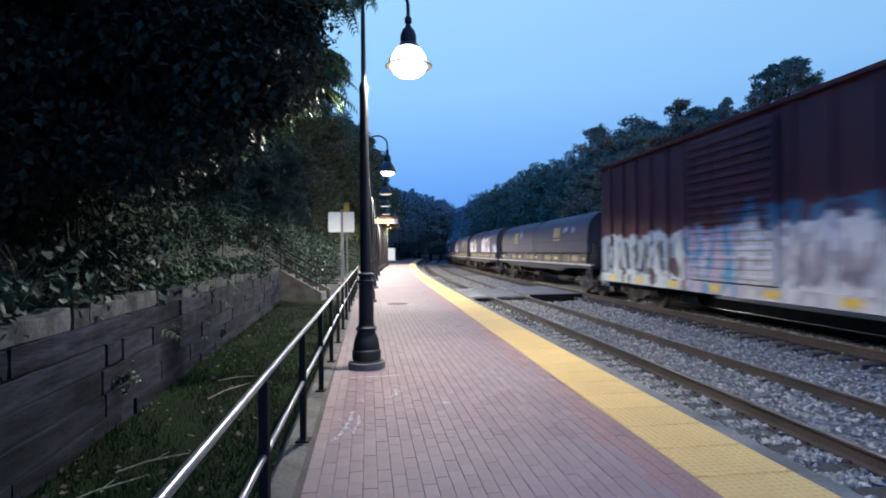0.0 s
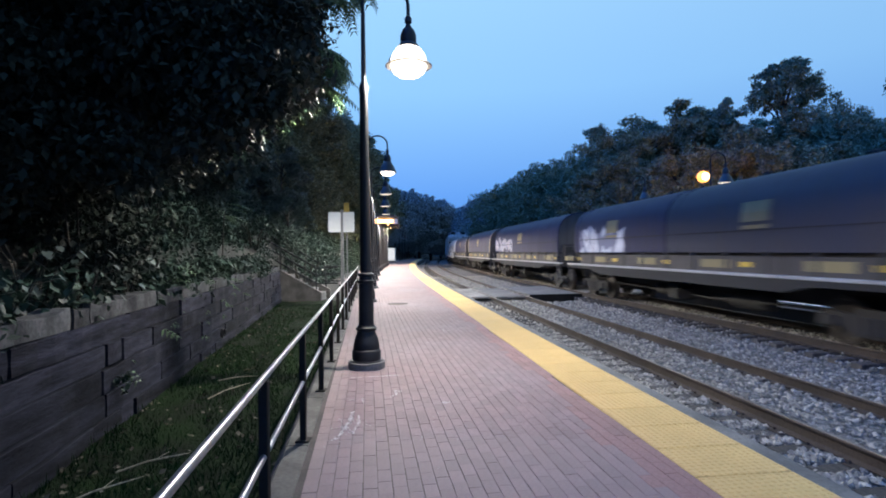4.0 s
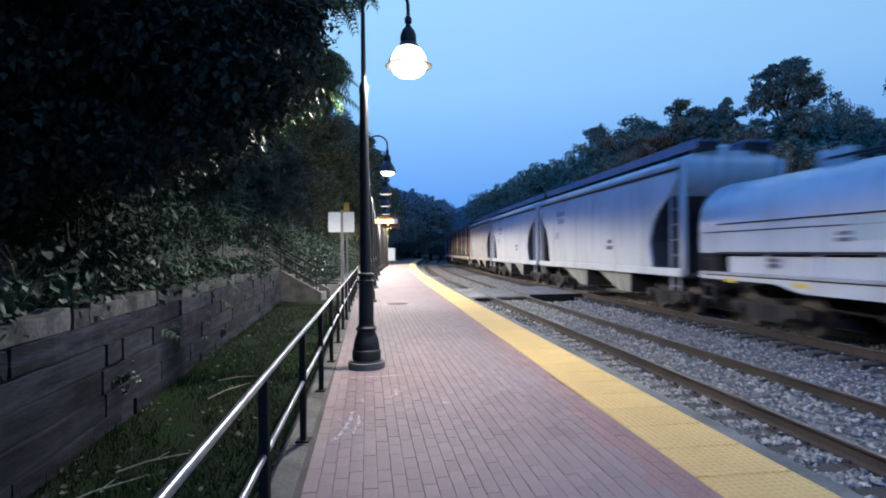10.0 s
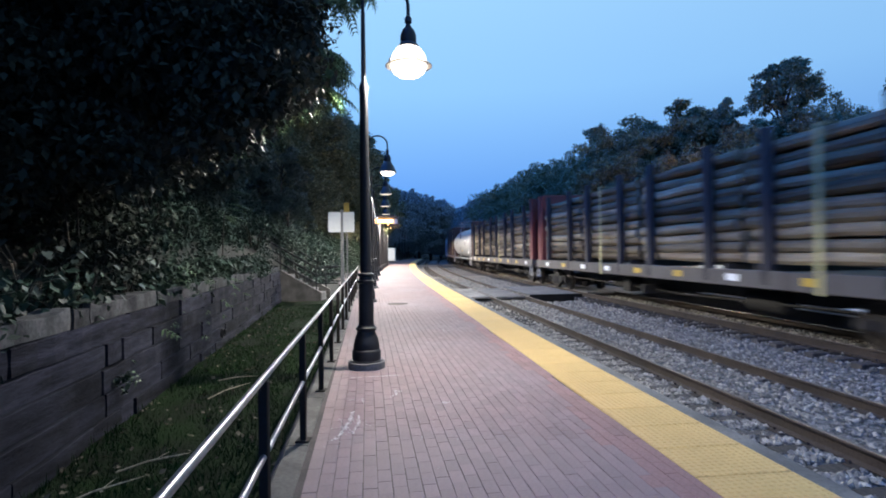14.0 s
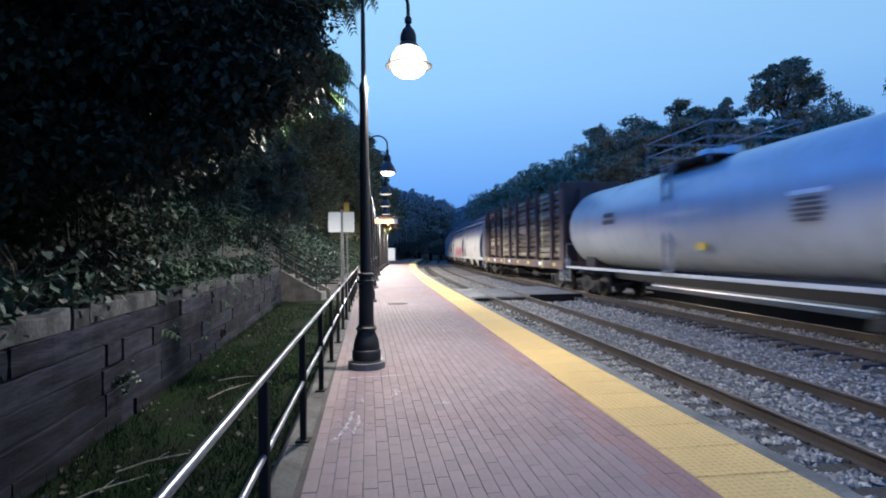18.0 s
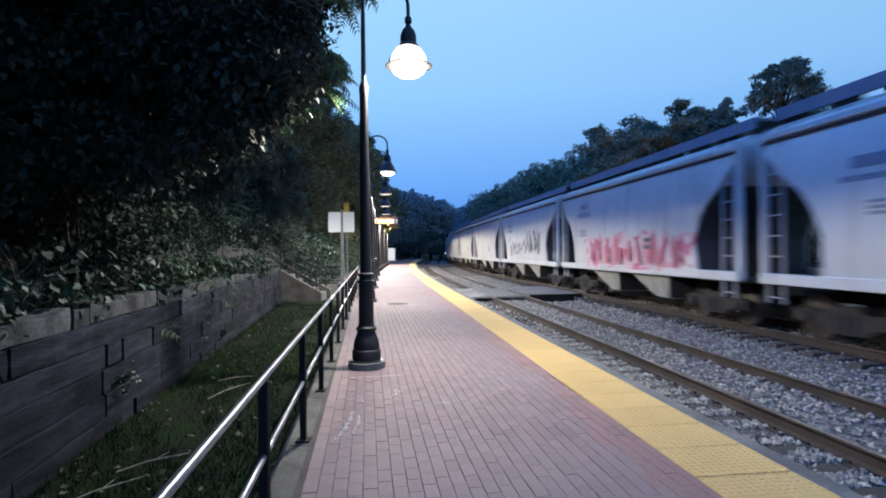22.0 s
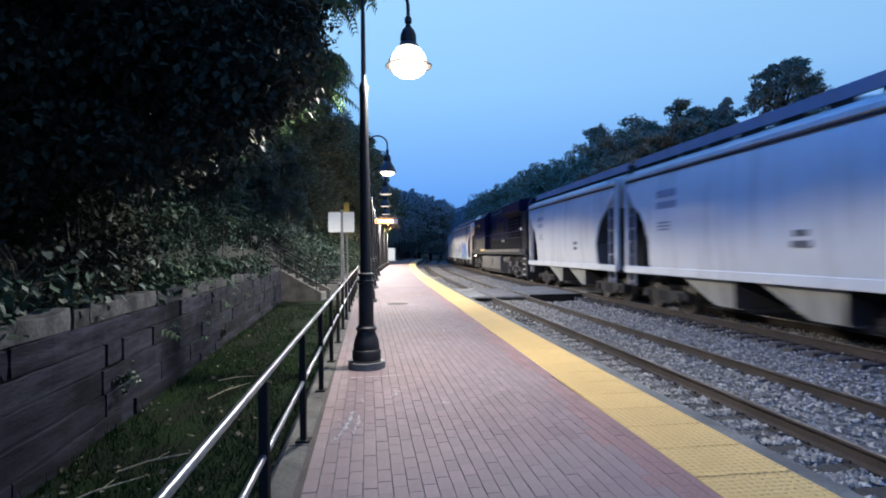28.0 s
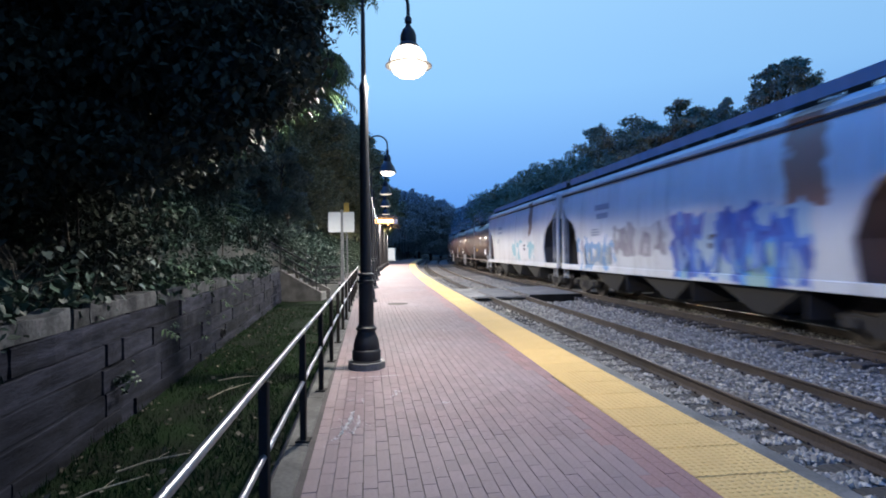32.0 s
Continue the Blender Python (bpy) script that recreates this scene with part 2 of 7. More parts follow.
# ---------------------------------------------------------------- ground, tracks, platform
def stations(a, b, step):
    n = max(1, int(round((b - a) / step)))
    return [a + (b - a) * i / n for i in range(n + 1)]


def strip(geo, ss, cross):
    """A sheet along the line: cross is a list of (o, z), or gives one for each s."""
    rows = [[ats(s, o, z) for o, z in (cross(s) if callable(cross) else cross)] for s in ss]
    return geo.loft(rows, caps=False, closed=False)


def beam(geo, ss, prof):
    """A closed profile of (o, z) along the line."""
    return geo.loft([[ats(s, o, z) for o, z in prof] for s in ss])


def edge_left(y):
    """x of the platform's left kerb line, and of the railing on it."""
    return -1.24 - 0.134 * (y - 4.75)


def wall_x(y):
    return -3.05 - 0.178 * (y - 4.0)


def bank(s, o):
    """Height of the ground at the left of the platform and beyond the tracks."""
    x = (o + 3.1)
    if o < -3.1:
        d = -x
        h = 0.9 + 1.0 * d - 0.062 * d * d if d < 8 else 4.93 + 0.02 * (d - 8)
        h += 0.5 * noise.noise(Vector((s * 0.12, o * 0.12, 3.0))) * min(1, d / 3)
        return max(h, 0.9)
    return -0.12


G_O = [-500, -250, -120, -70, -45, -32, -25, -20, -16, -13, -11, -9, -7.5, -6.2, -5.2, -4.4, -3.75, -3.74, -1.5, -0.75, -0.74,
       3.0, 12.4, 14, 18, 24, 32, 45, 60, 90, 140, 250, 480]


def ground_row(s):
    out = []
    for o in G_O:
        if o <= -3.75:
            z = bank(s, o)
        elif o <= -0.75:
            z = -0.12 + 0.03 * noise.noise(Vector((s * 0.7, o * 0.9, 0)))
        elif o <= 14:
            z = -0.80
        else:
            d = o - 14
            z = -0.8 + (0.02 * d if d < 12 else 0.24 + 0.16 * (d - 12) if d < 70 else 9.5 + 0.01 * (d - 70))
        out.append((o, z))
    return out


g = Geo()
strip(g, stations(-420, -60, 30) + stations(-50, 60, 2.0) + stations(66, 210, 8) + stations(230, 900, 45), ground_row)
ground = part("ground", g, M_SOIL, label="dark leafy soil of the bank and trackside", smooth=True)
tagged(ground, category="ground", kind="structure")

g = Geo()
LAWN_Y = stations(-8, 19.7, 0.55)
rows = []
for y in LAWN_Y:
    xa, xb = wall_x(y) - 0.05, edge_left(y) - 0.16
    rows.append([(xa + (xb - xa) * k / 8, y, -0.075 + 0.05 * noise.noise(Vector((xa + (xb - xa) * k / 8, y * 1.1, 5))) - 0.02 * k / 8) for k in range(9)])
g.loft(rows, caps=False, closed=False)
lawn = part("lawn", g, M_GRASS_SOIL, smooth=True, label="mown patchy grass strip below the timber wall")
tagged(lawn, category="grass", kind="structure")

# ballast beds
g = Geo()
strip(g, stations(-420, -20, 20) + stations(-18, 60, 0.6) + stations(62, 210, 4) + stations(230, 480, 25),
      lambda s: [(o, z - (0.34 if 21.5 < s < 28.3 and 6.4 < o < 8.0 else 0.13 if 21.9 < s < 28.3 and 3.3 < o < 11.0 else 0.0) + 0.02 * noise.noise(Vector((s * 2.1, o * 2.3, 1.0)))) for o, z in
                 ((3.06, -0.70), (3.5, -0.61), (4.0, -0.585), (4.6, -0.565), (4.72, -0.515), (4.95, -0.492), (5.9, -0.492), (6.45, -0.51), (7.0, -0.54), (7.5, -0.53),
                  (7.9, -0.49), (8.4, -0.455), (8.62, -0.42), (9.0, -0.41), (10.0, -0.41), (10.6, -0.43), (11.4, -0.60), (12.3, -0.86))])
ballast = part("ballast_bed", g, M_BALLAST_BED, smooth=True, label="grey crushed stone ballast under both tracks")
tagged(ballast, category="ballast", kind="structure")

RAIL_PROF = [(-0.07, -0.18), (-0.07, -0.168), (-0.012, -0.145), (-0.009, -0.045), (-0.036, -0.034), (-0.036, -0.012), (-0.028, -0.002),
             (0.028, -0.002), (0.036, -0.012), (0.036, -0.034), (0.009, -0.045), (0.012, -0.145), (0.07, -0.168), (0.07, -0.18)]
TIE = Geo().box(-0.115, 0.115, -1.3, 1.3, -0.18, 0.0, 0.012).mesh("tie")
TIE.materials.append(M_TIE)
PLATE = Geo().box(-0.10, 0.10, -0.17, 0.17, 0.0, 0.014, 0.004).box(-0.07, -0.05, -0.12, -0.09, 0.0, 0.045, 0.006).box(0.05, 0.07, 0.09, 0.12, 0.0, 0.045, 0.006).mesh("tie_plate")
PLATE.materials.append(M_RAIL)

for number, (oc, zt) in enumerate(((O_T1, Z_T1), (O_T2, Z_T2))):
    track = thing("track_%d" % (number + 1), pose(0, 0, 0), "railway track of rusty rails on dark wooden ties in stone ballast", "track", kind="structure")
    ss = stations(-420, -20, 20) + stations(-16, 60, 2) + stations(64, 210, 4) + stations(230, 480, 25)
    for side in (-1, 1):
        oo = oc + side * GAUGE / 2
        part("rail", beam(Geo(), ss, [(oo + a, zt + b) for a, b in RAIL_PROF]), M_RAIL, track, smooth=True, label="rust-brown steel rail")
        part("running_surface", beam(Geo(), ss, [(oo - 0.027, zt - 0.003), (oo + 0.027, zt - 0.003), (oo + 0.024, zt + 0.002), (oo - 0.024, zt + 0.002)]),
             M_RAILHEAD, track, label="bright worn top of the rail")
    for i in range(-24, 110):
        s = 0.53 * i + 0.06 * random.random()
        shared("tie", TIE, track, pose_at(s, oc + random.uniform(-0.04, 0.04), zt - 0.182))
        if 2 < s < 40:
            for side in (-1, 1):
                shared("tie_plate", PLATE, track, pose_at(s, oc + side * GAUGE / 2, zt - 0.183))
    g = Geo()
    for i in range(110, 420):
        p = [ats(0.53 * i + a, oc + b, zt - 0.185) for a, b in ((-0.115, -1.3), (0.115, -1.3), (0.115, 1.3), (-0.115, 1.3))]
        g.loft([[q - Vector((0, 0, 0.15)) for q in p], p])
    tagged(part("tie_row", g, M_TIE, track), kind="stuff")

# platform slab
PLAT_END = 122.0
def plat_cross(s):
    y = ats(s, 0).y
    left = (edge_left(y) - 0.15 + 0.114 * y) / 0.9935 if s < 24 else -1.3 - min(1, (s - 24) / 6) * 1.1
    return left


g = Geo()
ss = stations(-20, 24, 2) + [24.05] + stations(26, PLAT_END, 3)
g.loft([[ats(s, plat_cross(s), z) for z in (-0.8, -0.012)] + [ats(s, 3.0, z) for z in (-0.012, -0.8)] for s in ss])
slab = part("platform", g, M_JOINT, label="low station platform paved with red brick", smooth=False)
tagged(slab, category="platform", kind="structure")
g = Geo()
beam(g, ss, [(2.94, -0.78), (3.21, -0.78), (3.21, -0.045), (3.19, -0.025), (2.985, -0.005), (2.94, -0.02)])
coping = part("platform_coping", g, M_CONCRETE_DARK, label="grey concrete platform edge", smooth=True)
tagged(coping, category="kerb", kind="structure")

# kerb that carries the railing
M_KERB = material("stained_kerb", (0.135, 0.125, 0.118), (0.055, 0.050, 0.047), 0.9, grain=28, patch=2.6, bump=0.5, depth=0.01)
kerb = thing("kerb", pose(0, 0, 0), "weathered concrete kerb along the platform's grassy side", "kerb", kind="structure")
y = -6.0
while y < 23.5:
    l = 1.52
    g = Geo()
    ring = []
    for yy in (y + 0.006, y + l - 0.006):
        x = edge_left(yy)
        ring.append([(x - 0.14, yy, -0.45), (x + 0.055, yy, -0.45), (x + 0.055, yy, -0.004), (x + 0.045, yy, 0.006), (x - 0.125, yy, 0.006), (x - 0.14, yy, -0.01)])
    part("kerb_stone", g.loft(ring), M_KERB, kerb)
    y += l

M_PIT_SHADE = material("pit_shade_black", (0.012, 0.011, 0.010), (0.007, 0.006, 0.006), 0.9, grain=30, patch=2.0, bump=0.5, spec=0.2)
# timber and plank level crossing
crossing = thing("crossing", pose(0, 0, 0), "grey timber pedestrian crossing laid between the rails", "crossing", kind="structure")
for s0, s1 in ((22.6, 27.8), (74.0, 77.0)):
    for o0, o1, z in ((3.14, 4.58, -0.30), (4.78, 6.08, -0.31), (6.30, 8.55, -0.24), (8.83, 10.10, -0.19), (10.35, 11.9, -0.24)):
        n = 5
        for k in range(n):
            a, b = o0 + (o1 - o0) * k / n + 0.012, o0 + (o1 - o0) * (k + 1) / n - 0.012
            part("plank", beam(Geo(), [s0, (s0 + s1) / 2, s1], [(a, z - 0.07), (b, z - 0.07), (b, z - 0.01), (b - 0.012, z), (a + 0.012, z), (a, z - 0.01)]),
                 M_CONCRETE if o0 < 4 else M_CONCRETE_DARK, crossing)

# Black board and sheet put in for the shade under the planks.
part("slot_shade", beam(Geo(), [22.50, 22.585], [(6.28, -0.75), (8.58, -0.75), (8.58, -0.25), (6.28, -0.25)]), M_PIT_SHADE, crossing, "dark board standing for the shade under the planks")
part("pit_shade_floor", beam(Geo(), [21.6, 22.5], [(6.5, -0.80), (8.2, -0.80), (8.2, -0.66), (6.5, -0.66)]), M_PIT_SHADE, crossing, "black sheet standing for the shade in the hollow")

# opposite platform, hidden behind the train for the most part
g = Geo()
beam(g, ss, [(12.0, -0.85), (16.5, -0.85), (16.5, 0.0), (12.0, 0.0)])
tagged(part("far_platform", g, M_FAR_TOP, label="platform beyond the far track, coloured dark for the gloom under the train"), category="platform", kind="structure")
g = Geo()
beam(g, ss, [(11.96, -0.16), (12.36, -0.16), (12.36, 0.012), (11.96, 0.012)])
tagged(part("far_platform_edge", g, M_WHITE, label="white painted edge of the far platform"), category="kerb", kind="structure")

# ---------------------------------------------------------------- railing, lamps, signs
M_GALV_DULL = material("dull_galvanised", (0.30, 0.30, 0.31), (0.20, 0.20, 0.21), 0.55, metal=0.5, grain=25, patch=3, bump=0.05)
RAIL_H = 0.955
M_IRON = material("matt_black_iron", (0.014, 0.014, 0.015), (0.022, 0.018, 0.016), 0.75, spec=0.12, grain=30, patch=4.0, bump=0.15, depth=0.003)


def railing():
    th = thing("railing", pose(0, 0, 0), "black iron railing with worn bright top and middle pipes", "railing")
    ys = [4.75 + 1.72 * i for i in range(-4, 13)]
    p = lambda y, z: Vector((edge_left(y), y, z))
    part("top_rail", Geo().tube([p(y, RAIL_H) for y in (ys[0], ys[5], ys[10], ys[-1])], 0.0195, 10), M_GALV, th, "worn bright steel pipe", smooth=True)
    part("middle_rail", Geo().tube([p(y, 0.52) for y in (ys[0], ys[5], ys[10], ys[-1])], 0.019, 10), M_GALV, th, "worn bright steel pipe", smooth=True)
    for y in ys:
        x = edge_left(y)
        if y == ys[-1]:
            part("end_post", Geo().tube([(x, y + 0.06, -0.05), (x, y + 0.06, RAIL_H + 0.10)], 0.038, 10), M_GALV_DULL, th, "pale galvanised end post", smooth=True)
            continue
        post = part("post", Geo().box(x - 0.026, x + 0.026, y - 0.026, y + 0.026, 0.006, RAIL_H - 0.015, 0.006), M_IRON, th)
        part("foot_plate", Geo().box(x - 0.06, x + 0.06, y - 0.06, y + 0.06, 0.006, 0.022, 0.004), M_IRON, post)
    return th


railing()

POST_PROF = [(0.235, 0.10), (0.235, 0.115), (0.200, 0.12), (0.205, 0.245), (0.195, 0.262), (0.185, 0.27), (0.185, 0.33), (0.165, 0.42), (0.135, 0.49), (0.128, 0.53),
             (0.150, 0.545), (0.150, 0.575), (0.125, 0.59), (0.118, 0.61)]


def street_lamp(lit=True, globe=None, glare_bowl=False):
    th = thing("street_lamp", pose(0, 0, 0), "lit black bell lamp on a curved-neck iron post" if lit else "unlit black bell lamp on a curved-neck iron post", "lamp", "platform lamps")
    part("plinth", Geo().lathe([(0.262, 0.0), (0.262, 0.09), (0.250, 0.10)], 28), M_CONCRETE_DARK, th, "grey concrete plinth", smooth=True)
    part("base", Geo().lathe(POST_PROF, 28), M_BLACK, th, smooth=True)
    part("lower_post", Geo().lathe([(0.108, 0.60), (0.104, 1.20), (0.125, 1.215), (0.125, 1.245), (0.098, 1.26), (0.092, 1.30), (0.118, 1.315), (0.118, 1.34), (0.085, 1.36)], 20),
         M_BLACK, th, smooth=True)
    part("upper_post", Geo().lathe([(0.080, 1.35), (0.060, 3.92), (0.066, 3.94), (0.066, 4.02), (0.045, 4.08), (0.036, 4.10), (0.030, 5.10)], 16), M_BLACK, th, smooth=True)
    pts = [(0, 0, 5.05), (0, 0, 5.22)] + [(0.325 - 0.325 * math.cos(a), 0, 5.22 + 0.285 * math.sin(a)) for a in (math.pi * k / 12 for k in range(1, 12))] + [(0.65, 0, 5.22), (0.65, 0, 5.06)]
    part("neck", Geo().tube(pts, 0.026, 10), M_BLACK, th, smooth=True)
    part("cap", Geo().lathe([(0.03, 5.06), (0.052, 5.03), (0.052, 4.97), (0.03, 4.95), (0.05, 4.90), (0.085, 4.86), (0.112, 4.80), (0.118, 4.70), (0.110, 4.64)], 20, x=0.65), M_BLACK, th, smooth=True)
    turned = lambda prof: Geo().loft([[(0.65 + r * math.cos(2 * math.pi * k / 28), r * math.sin(2 * math.pi * k / 28), z) for k in range(28)] for r, z in prof], caps=False)
    if glare_bowl:
        # near lamp's glare built as a glowing bowl under a cap, flared rim round it
        part("shade", turned(((0.105, 4.68), (0.150, 4.63), (0.165, 4.60), (0.160, 4.598), (0.145, 4.62), (0.095, 4.665))), M_SHADE, th, smooth=True)
        part("rim", turned(((0.262, 4.345), (0.305, 4.330), (0.338, 4.340), (0.340, 4.337), (0.305, 4.326), (0.262, 4.341))), M_RIM, th, "thin flared white rim", smooth=True)
        for k in range(3):
            a = 2.094 * k + 0.9
            part("stay", Geo().tube([(0.65 + r * math.cos(a), r * math.sin(a), z) for r, z in ((0.155, 4.61), (0.270, 4.46), (0.315, 4.34))], 0.008, 6), M_SHADE, th)
        prof = [(0.10, 4.62), (0.175, 4.585), (0.235, 4.50), (0.262, 4.40), (0.258, 4.32), (0.225, 4.25), (0.165, 4.20), (0.06, 4.18)]
    else:
        part("shade", turned(((0.105, 4.66), (0.145, 4.60), (0.210, 4.50), (0.250, 4.40), (0.280, 4.315), (0.305, 4.29), (0.300, 4.285), (0.272, 4.308), (0.241, 4.39), (0.200, 4.49), (0.137, 4.59), (0.095, 4.64))), M_SHADE, th, smooth=True)
        prof = [(0.09, 4.58), (0.15, 4.50), (0.19, 4.40), (0.225, 4.31), (0.215, 4.255), (0.165, 4.205), (0.06, 4.185)] if lit and not globe else [(0.09, 4.58), (0.19, 4.42), (0.272, 4.312), (0.278, 4.29), (0.20, 4.268), (0.05, 4.262)]
    part("globe", Geo().lathe(prof, 22, x=0.65), globe or (M_GLOBE if lit else M_GLOBE_OFF), th, "lit frosted globe" if lit else "unlit frosted globe", smooth=True).visible_shadow = False
    return th


M_SHADE = material("dark_shade_enamel", (0.045, 0.045, 0.050), (0.03, 0.03, 0.033), 0.4, grain=20, patch=3, bump=0.05)
# White so that the rim washes out in the near lamp's glare.
M_RIM = material("glare_white_rim", (0.75, 0.74, 0.72), (0.68, 0.67, 0.66), 0.35, grain=20, patch=3, bump=0.02)
M_GLOBE_DIM = glow("dim_lamp_globe", (1.0, 0.86, 0.70), 1.1)
lamp_a, lamp_b, lamp_c, lamp_d = street_lamp(True, None, True), street_lamp(False), street_lamp(True, M_GLOBE_DIM), street_lamp()
# The lamp at 38.2 is lit as an added light for the far cars.
LAMP_S = [7.85, 18.1, 24.95, 31.5, 38.2, 98.0, 105.0, 112.0]


def lamp_light(m, watts, cone=159):
    """The bell throws its light downwards, with a soft cut-off a little below the level of its rim."""
    ld = bpy.data.lights.new("lamp_light", "SPOT")
    ld.spot_size, ld.spot_blend = radians(cone), 0.20
    ld.energy, ld.color, ld.shadow_soft_size = watts, LAMP_COLOUR, 0.085
    new("lamp_light", ld).location = m @ Vector((0.65, 0, 4.30))


for i, ls in enumerate(LAMP_S):
    m = pose_at(ls, -0.22 if ls < 9 else -0.40, 0.0, -90)
    lit = ls < 40
    proto = lamp_b if not lit else lamp_c if ls > 20 else lamp_d if ls > 9 else lamp_a
    if ls in (7.85, 18.1, 24.95, 98.0):
        proto.matrix_basis = m
    else:
        copy_thing(proto, m)
    if ls < 40:
        lamp_light(m, LAMP_WATTS * (0.88 if ls < 9 else 1.12 if ls < 20 else 1.05), 159 if ls < 20 else 170)
# lamps of the far platform, one dim and one dark
m = pose_at(20.5, 13.25, 0.0, -90)
copy_thing(lamp_c, m)
lamp_light(m, LAMP_WATTS * 0.7)
copy_thing(lamp_b, pose_at(27.3, 13.25, 0.0, -90))


def sodium_light():
    p = Vector((15.9, 33.0, 0.0))
    th = thing("flood_light", pose(p.x, p.y, bank_right(p)), "orange sodium flood light on a dark pole among trees", "lamp")
    zt = 5.98 - bank_right(p)
    part("pole", Geo().lathe([(0.10, -0.3), (0.07, zt - 0.1)], 10), M_BLACK, th, smooth=True)
    part("housing", Geo().box(-0.28, 0.28, -0.22, 0.30, zt + 0.34, zt + 0.48, 0.05), M_BLACK, th)
    # Lens and core sized as the lamp's halo and glare, core towards the camera.
    part("lens", Geo().lathe([(0.10, zt - 0.34), (0.28, zt - 0.24), (0.38, zt), (0.30, zt + 0.24), (0.12, zt + 0.34)], 16), M_SODIUM, th, "orange glowing bowl shaped as the lamp's halo", smooth=True).visible_shadow = False
    part("glare_core", Geo().lathe([(0.04, zt - 0.24), (0.17, zt - 0.17), (0.235, zt), (0.17, zt + 0.17), (0.04, zt + 0.24)], 14, y=-0.24), M_SODIUM_CORE, th, "pale yellow glowing core", smooth=True).visible_shadow = False
    ld = bpy.data.lights.new("sodium_lamp", "POINT")
    ld.energy, ld.color, ld.shadow_soft_size = 1500, (1.0, 0.47, 0.12), 0.36
    new("sodium_lamp", ld).location = (p.x, p.y, 5.98)


def bank_right(p):
    return -0.7


sodium_light()


def rounded_sheet(x0, x1, z0, z1, y0, y1, r=0.035):
    pts = []
    for cx, cz, a0 in ((x1 - r, z1 - r, 0.0), (x0 + r, z1 - r, 0.5), (x0 + r, z0 + r, 1.0), (x1 - r, z0 + r, 1.5)):
        pts += [(cx + r * math.cos(math.pi * (a0 + k / 8.0)), cz + r * math.sin(math.pi * (a0 + k / 8.0))) for k in range(5)]
    return Geo().loft([[(x, y, z) for x, z in pts] for y in (y1, y0)])


def sign():
    th = thing("sign_post", pose(-2.60, 14.0, -0.08, 0, 0, 6), "grey post with two blank white sign panels in a shallow V", "sign")
    part("post", Geo().box(-0.042, 0.042, -0.03, 0.02, -0.3, 2.83, 0.008), M_GALV_DULL, th)
    for x0, x1, turn in ((-0.345, -0.030, 7), (0.030, 0.325, -9)):
        ob = part("panel", rounded_sheet(x0, x1, 2.25, 2.77, -0.006, 0.0), M_WHITE, th, "blank white sheet with rounded corners")
        ob.matrix_basis = pose(0, -0.034, 0, 0, 0, turn)
    part("yellow_panel", rounded_sheet(0.05, 0.185, 2.78, 3.02, 0.024, 0.030, 0.012), M_SIGN_YELLOW, th, "small faded yellow panel")
    part("panel_post", Geo().box(0.10, 0.135, 0.032, 0.06, -0.3, 2.98, 0.005), M_GALV_DULL, th)


sign()

# ---------------------------------------------------------------- timber wall
def wall():
    th = thing("wall_west", pose(0, 0, 0), "weathered grey timber retaining wall of stacked beams", "wall", kind="structure")
    rnd = random.Random(4)
    courses = [(-0.18, 0.07), (0.07, 0.30), (0.30, 0.54), (0.54, 0.77), (0.77, 1.00), (1.00, 1.19)]
    for ci, (z0, z1) in enumerate(courses):
        y = -7.0 - rnd.random()
        while y < 19.4:
            y1 = min(y + rnd.choice((0.35, 0.6, 0.9, 1.25, 1.8, 2.4)), 19.6)
            out = rnd.uniform(-0.014, 0.012) - 0.014 * ci
            ang = math.atan2(wall_x(y1) - wall_x(y), y1 - y)
            L = y1 - y
            g, n = Geo(), max(2, int(L / 0.22))
            zt = z1 - 0.001
            rings = []
            for k in range(n + 1):
                yy = 0.002 + (L - 0.004) * k / n
                dx, dt = rnd.uniform(-0.012, 0.012), rnd.uniform(-0.012, 0.006) * (3.0 if ci == 5 else 1.0)
                rings.append([(-0.26, yy, z0 + 0.004), (dx - 0.010, yy, z0 + 0.001 + rnd.uniform(0, 0.005)), (dx, yy, z0 + 0.008), (dx + rnd.uniform(-0.008, 0.008), yy, (z0 + zt) / 2),
                              (dx, yy, zt - 0.008 + dt), (dx - 0.008, yy, zt + dt), (-0.26, yy, zt + dt)])
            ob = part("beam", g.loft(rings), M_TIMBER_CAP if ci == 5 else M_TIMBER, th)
            ob.matrix_basis = pose(wall_x(y) + out, y, rnd.uniform(-0.006, 0.006), 0, 0, -math.degrees(ang))
            y = y1
    y, z = 10.08, 0.18
    x = wall_x(y)
    part("drain_pipe", Geo().loft([[(x + dx, y + r * math.cos(6.283 * k / 14), z + r * math.sin(6.283 * k / 14)) for k in range(14)] for dx, r in
                                   ((-0.15, 0.085), (0.05, 0.085), (0.055, 0.08), (0.05, 0.07), (-0.14, 0.068))]), M_BLACK, th, "dark drain pipe end")



wall()


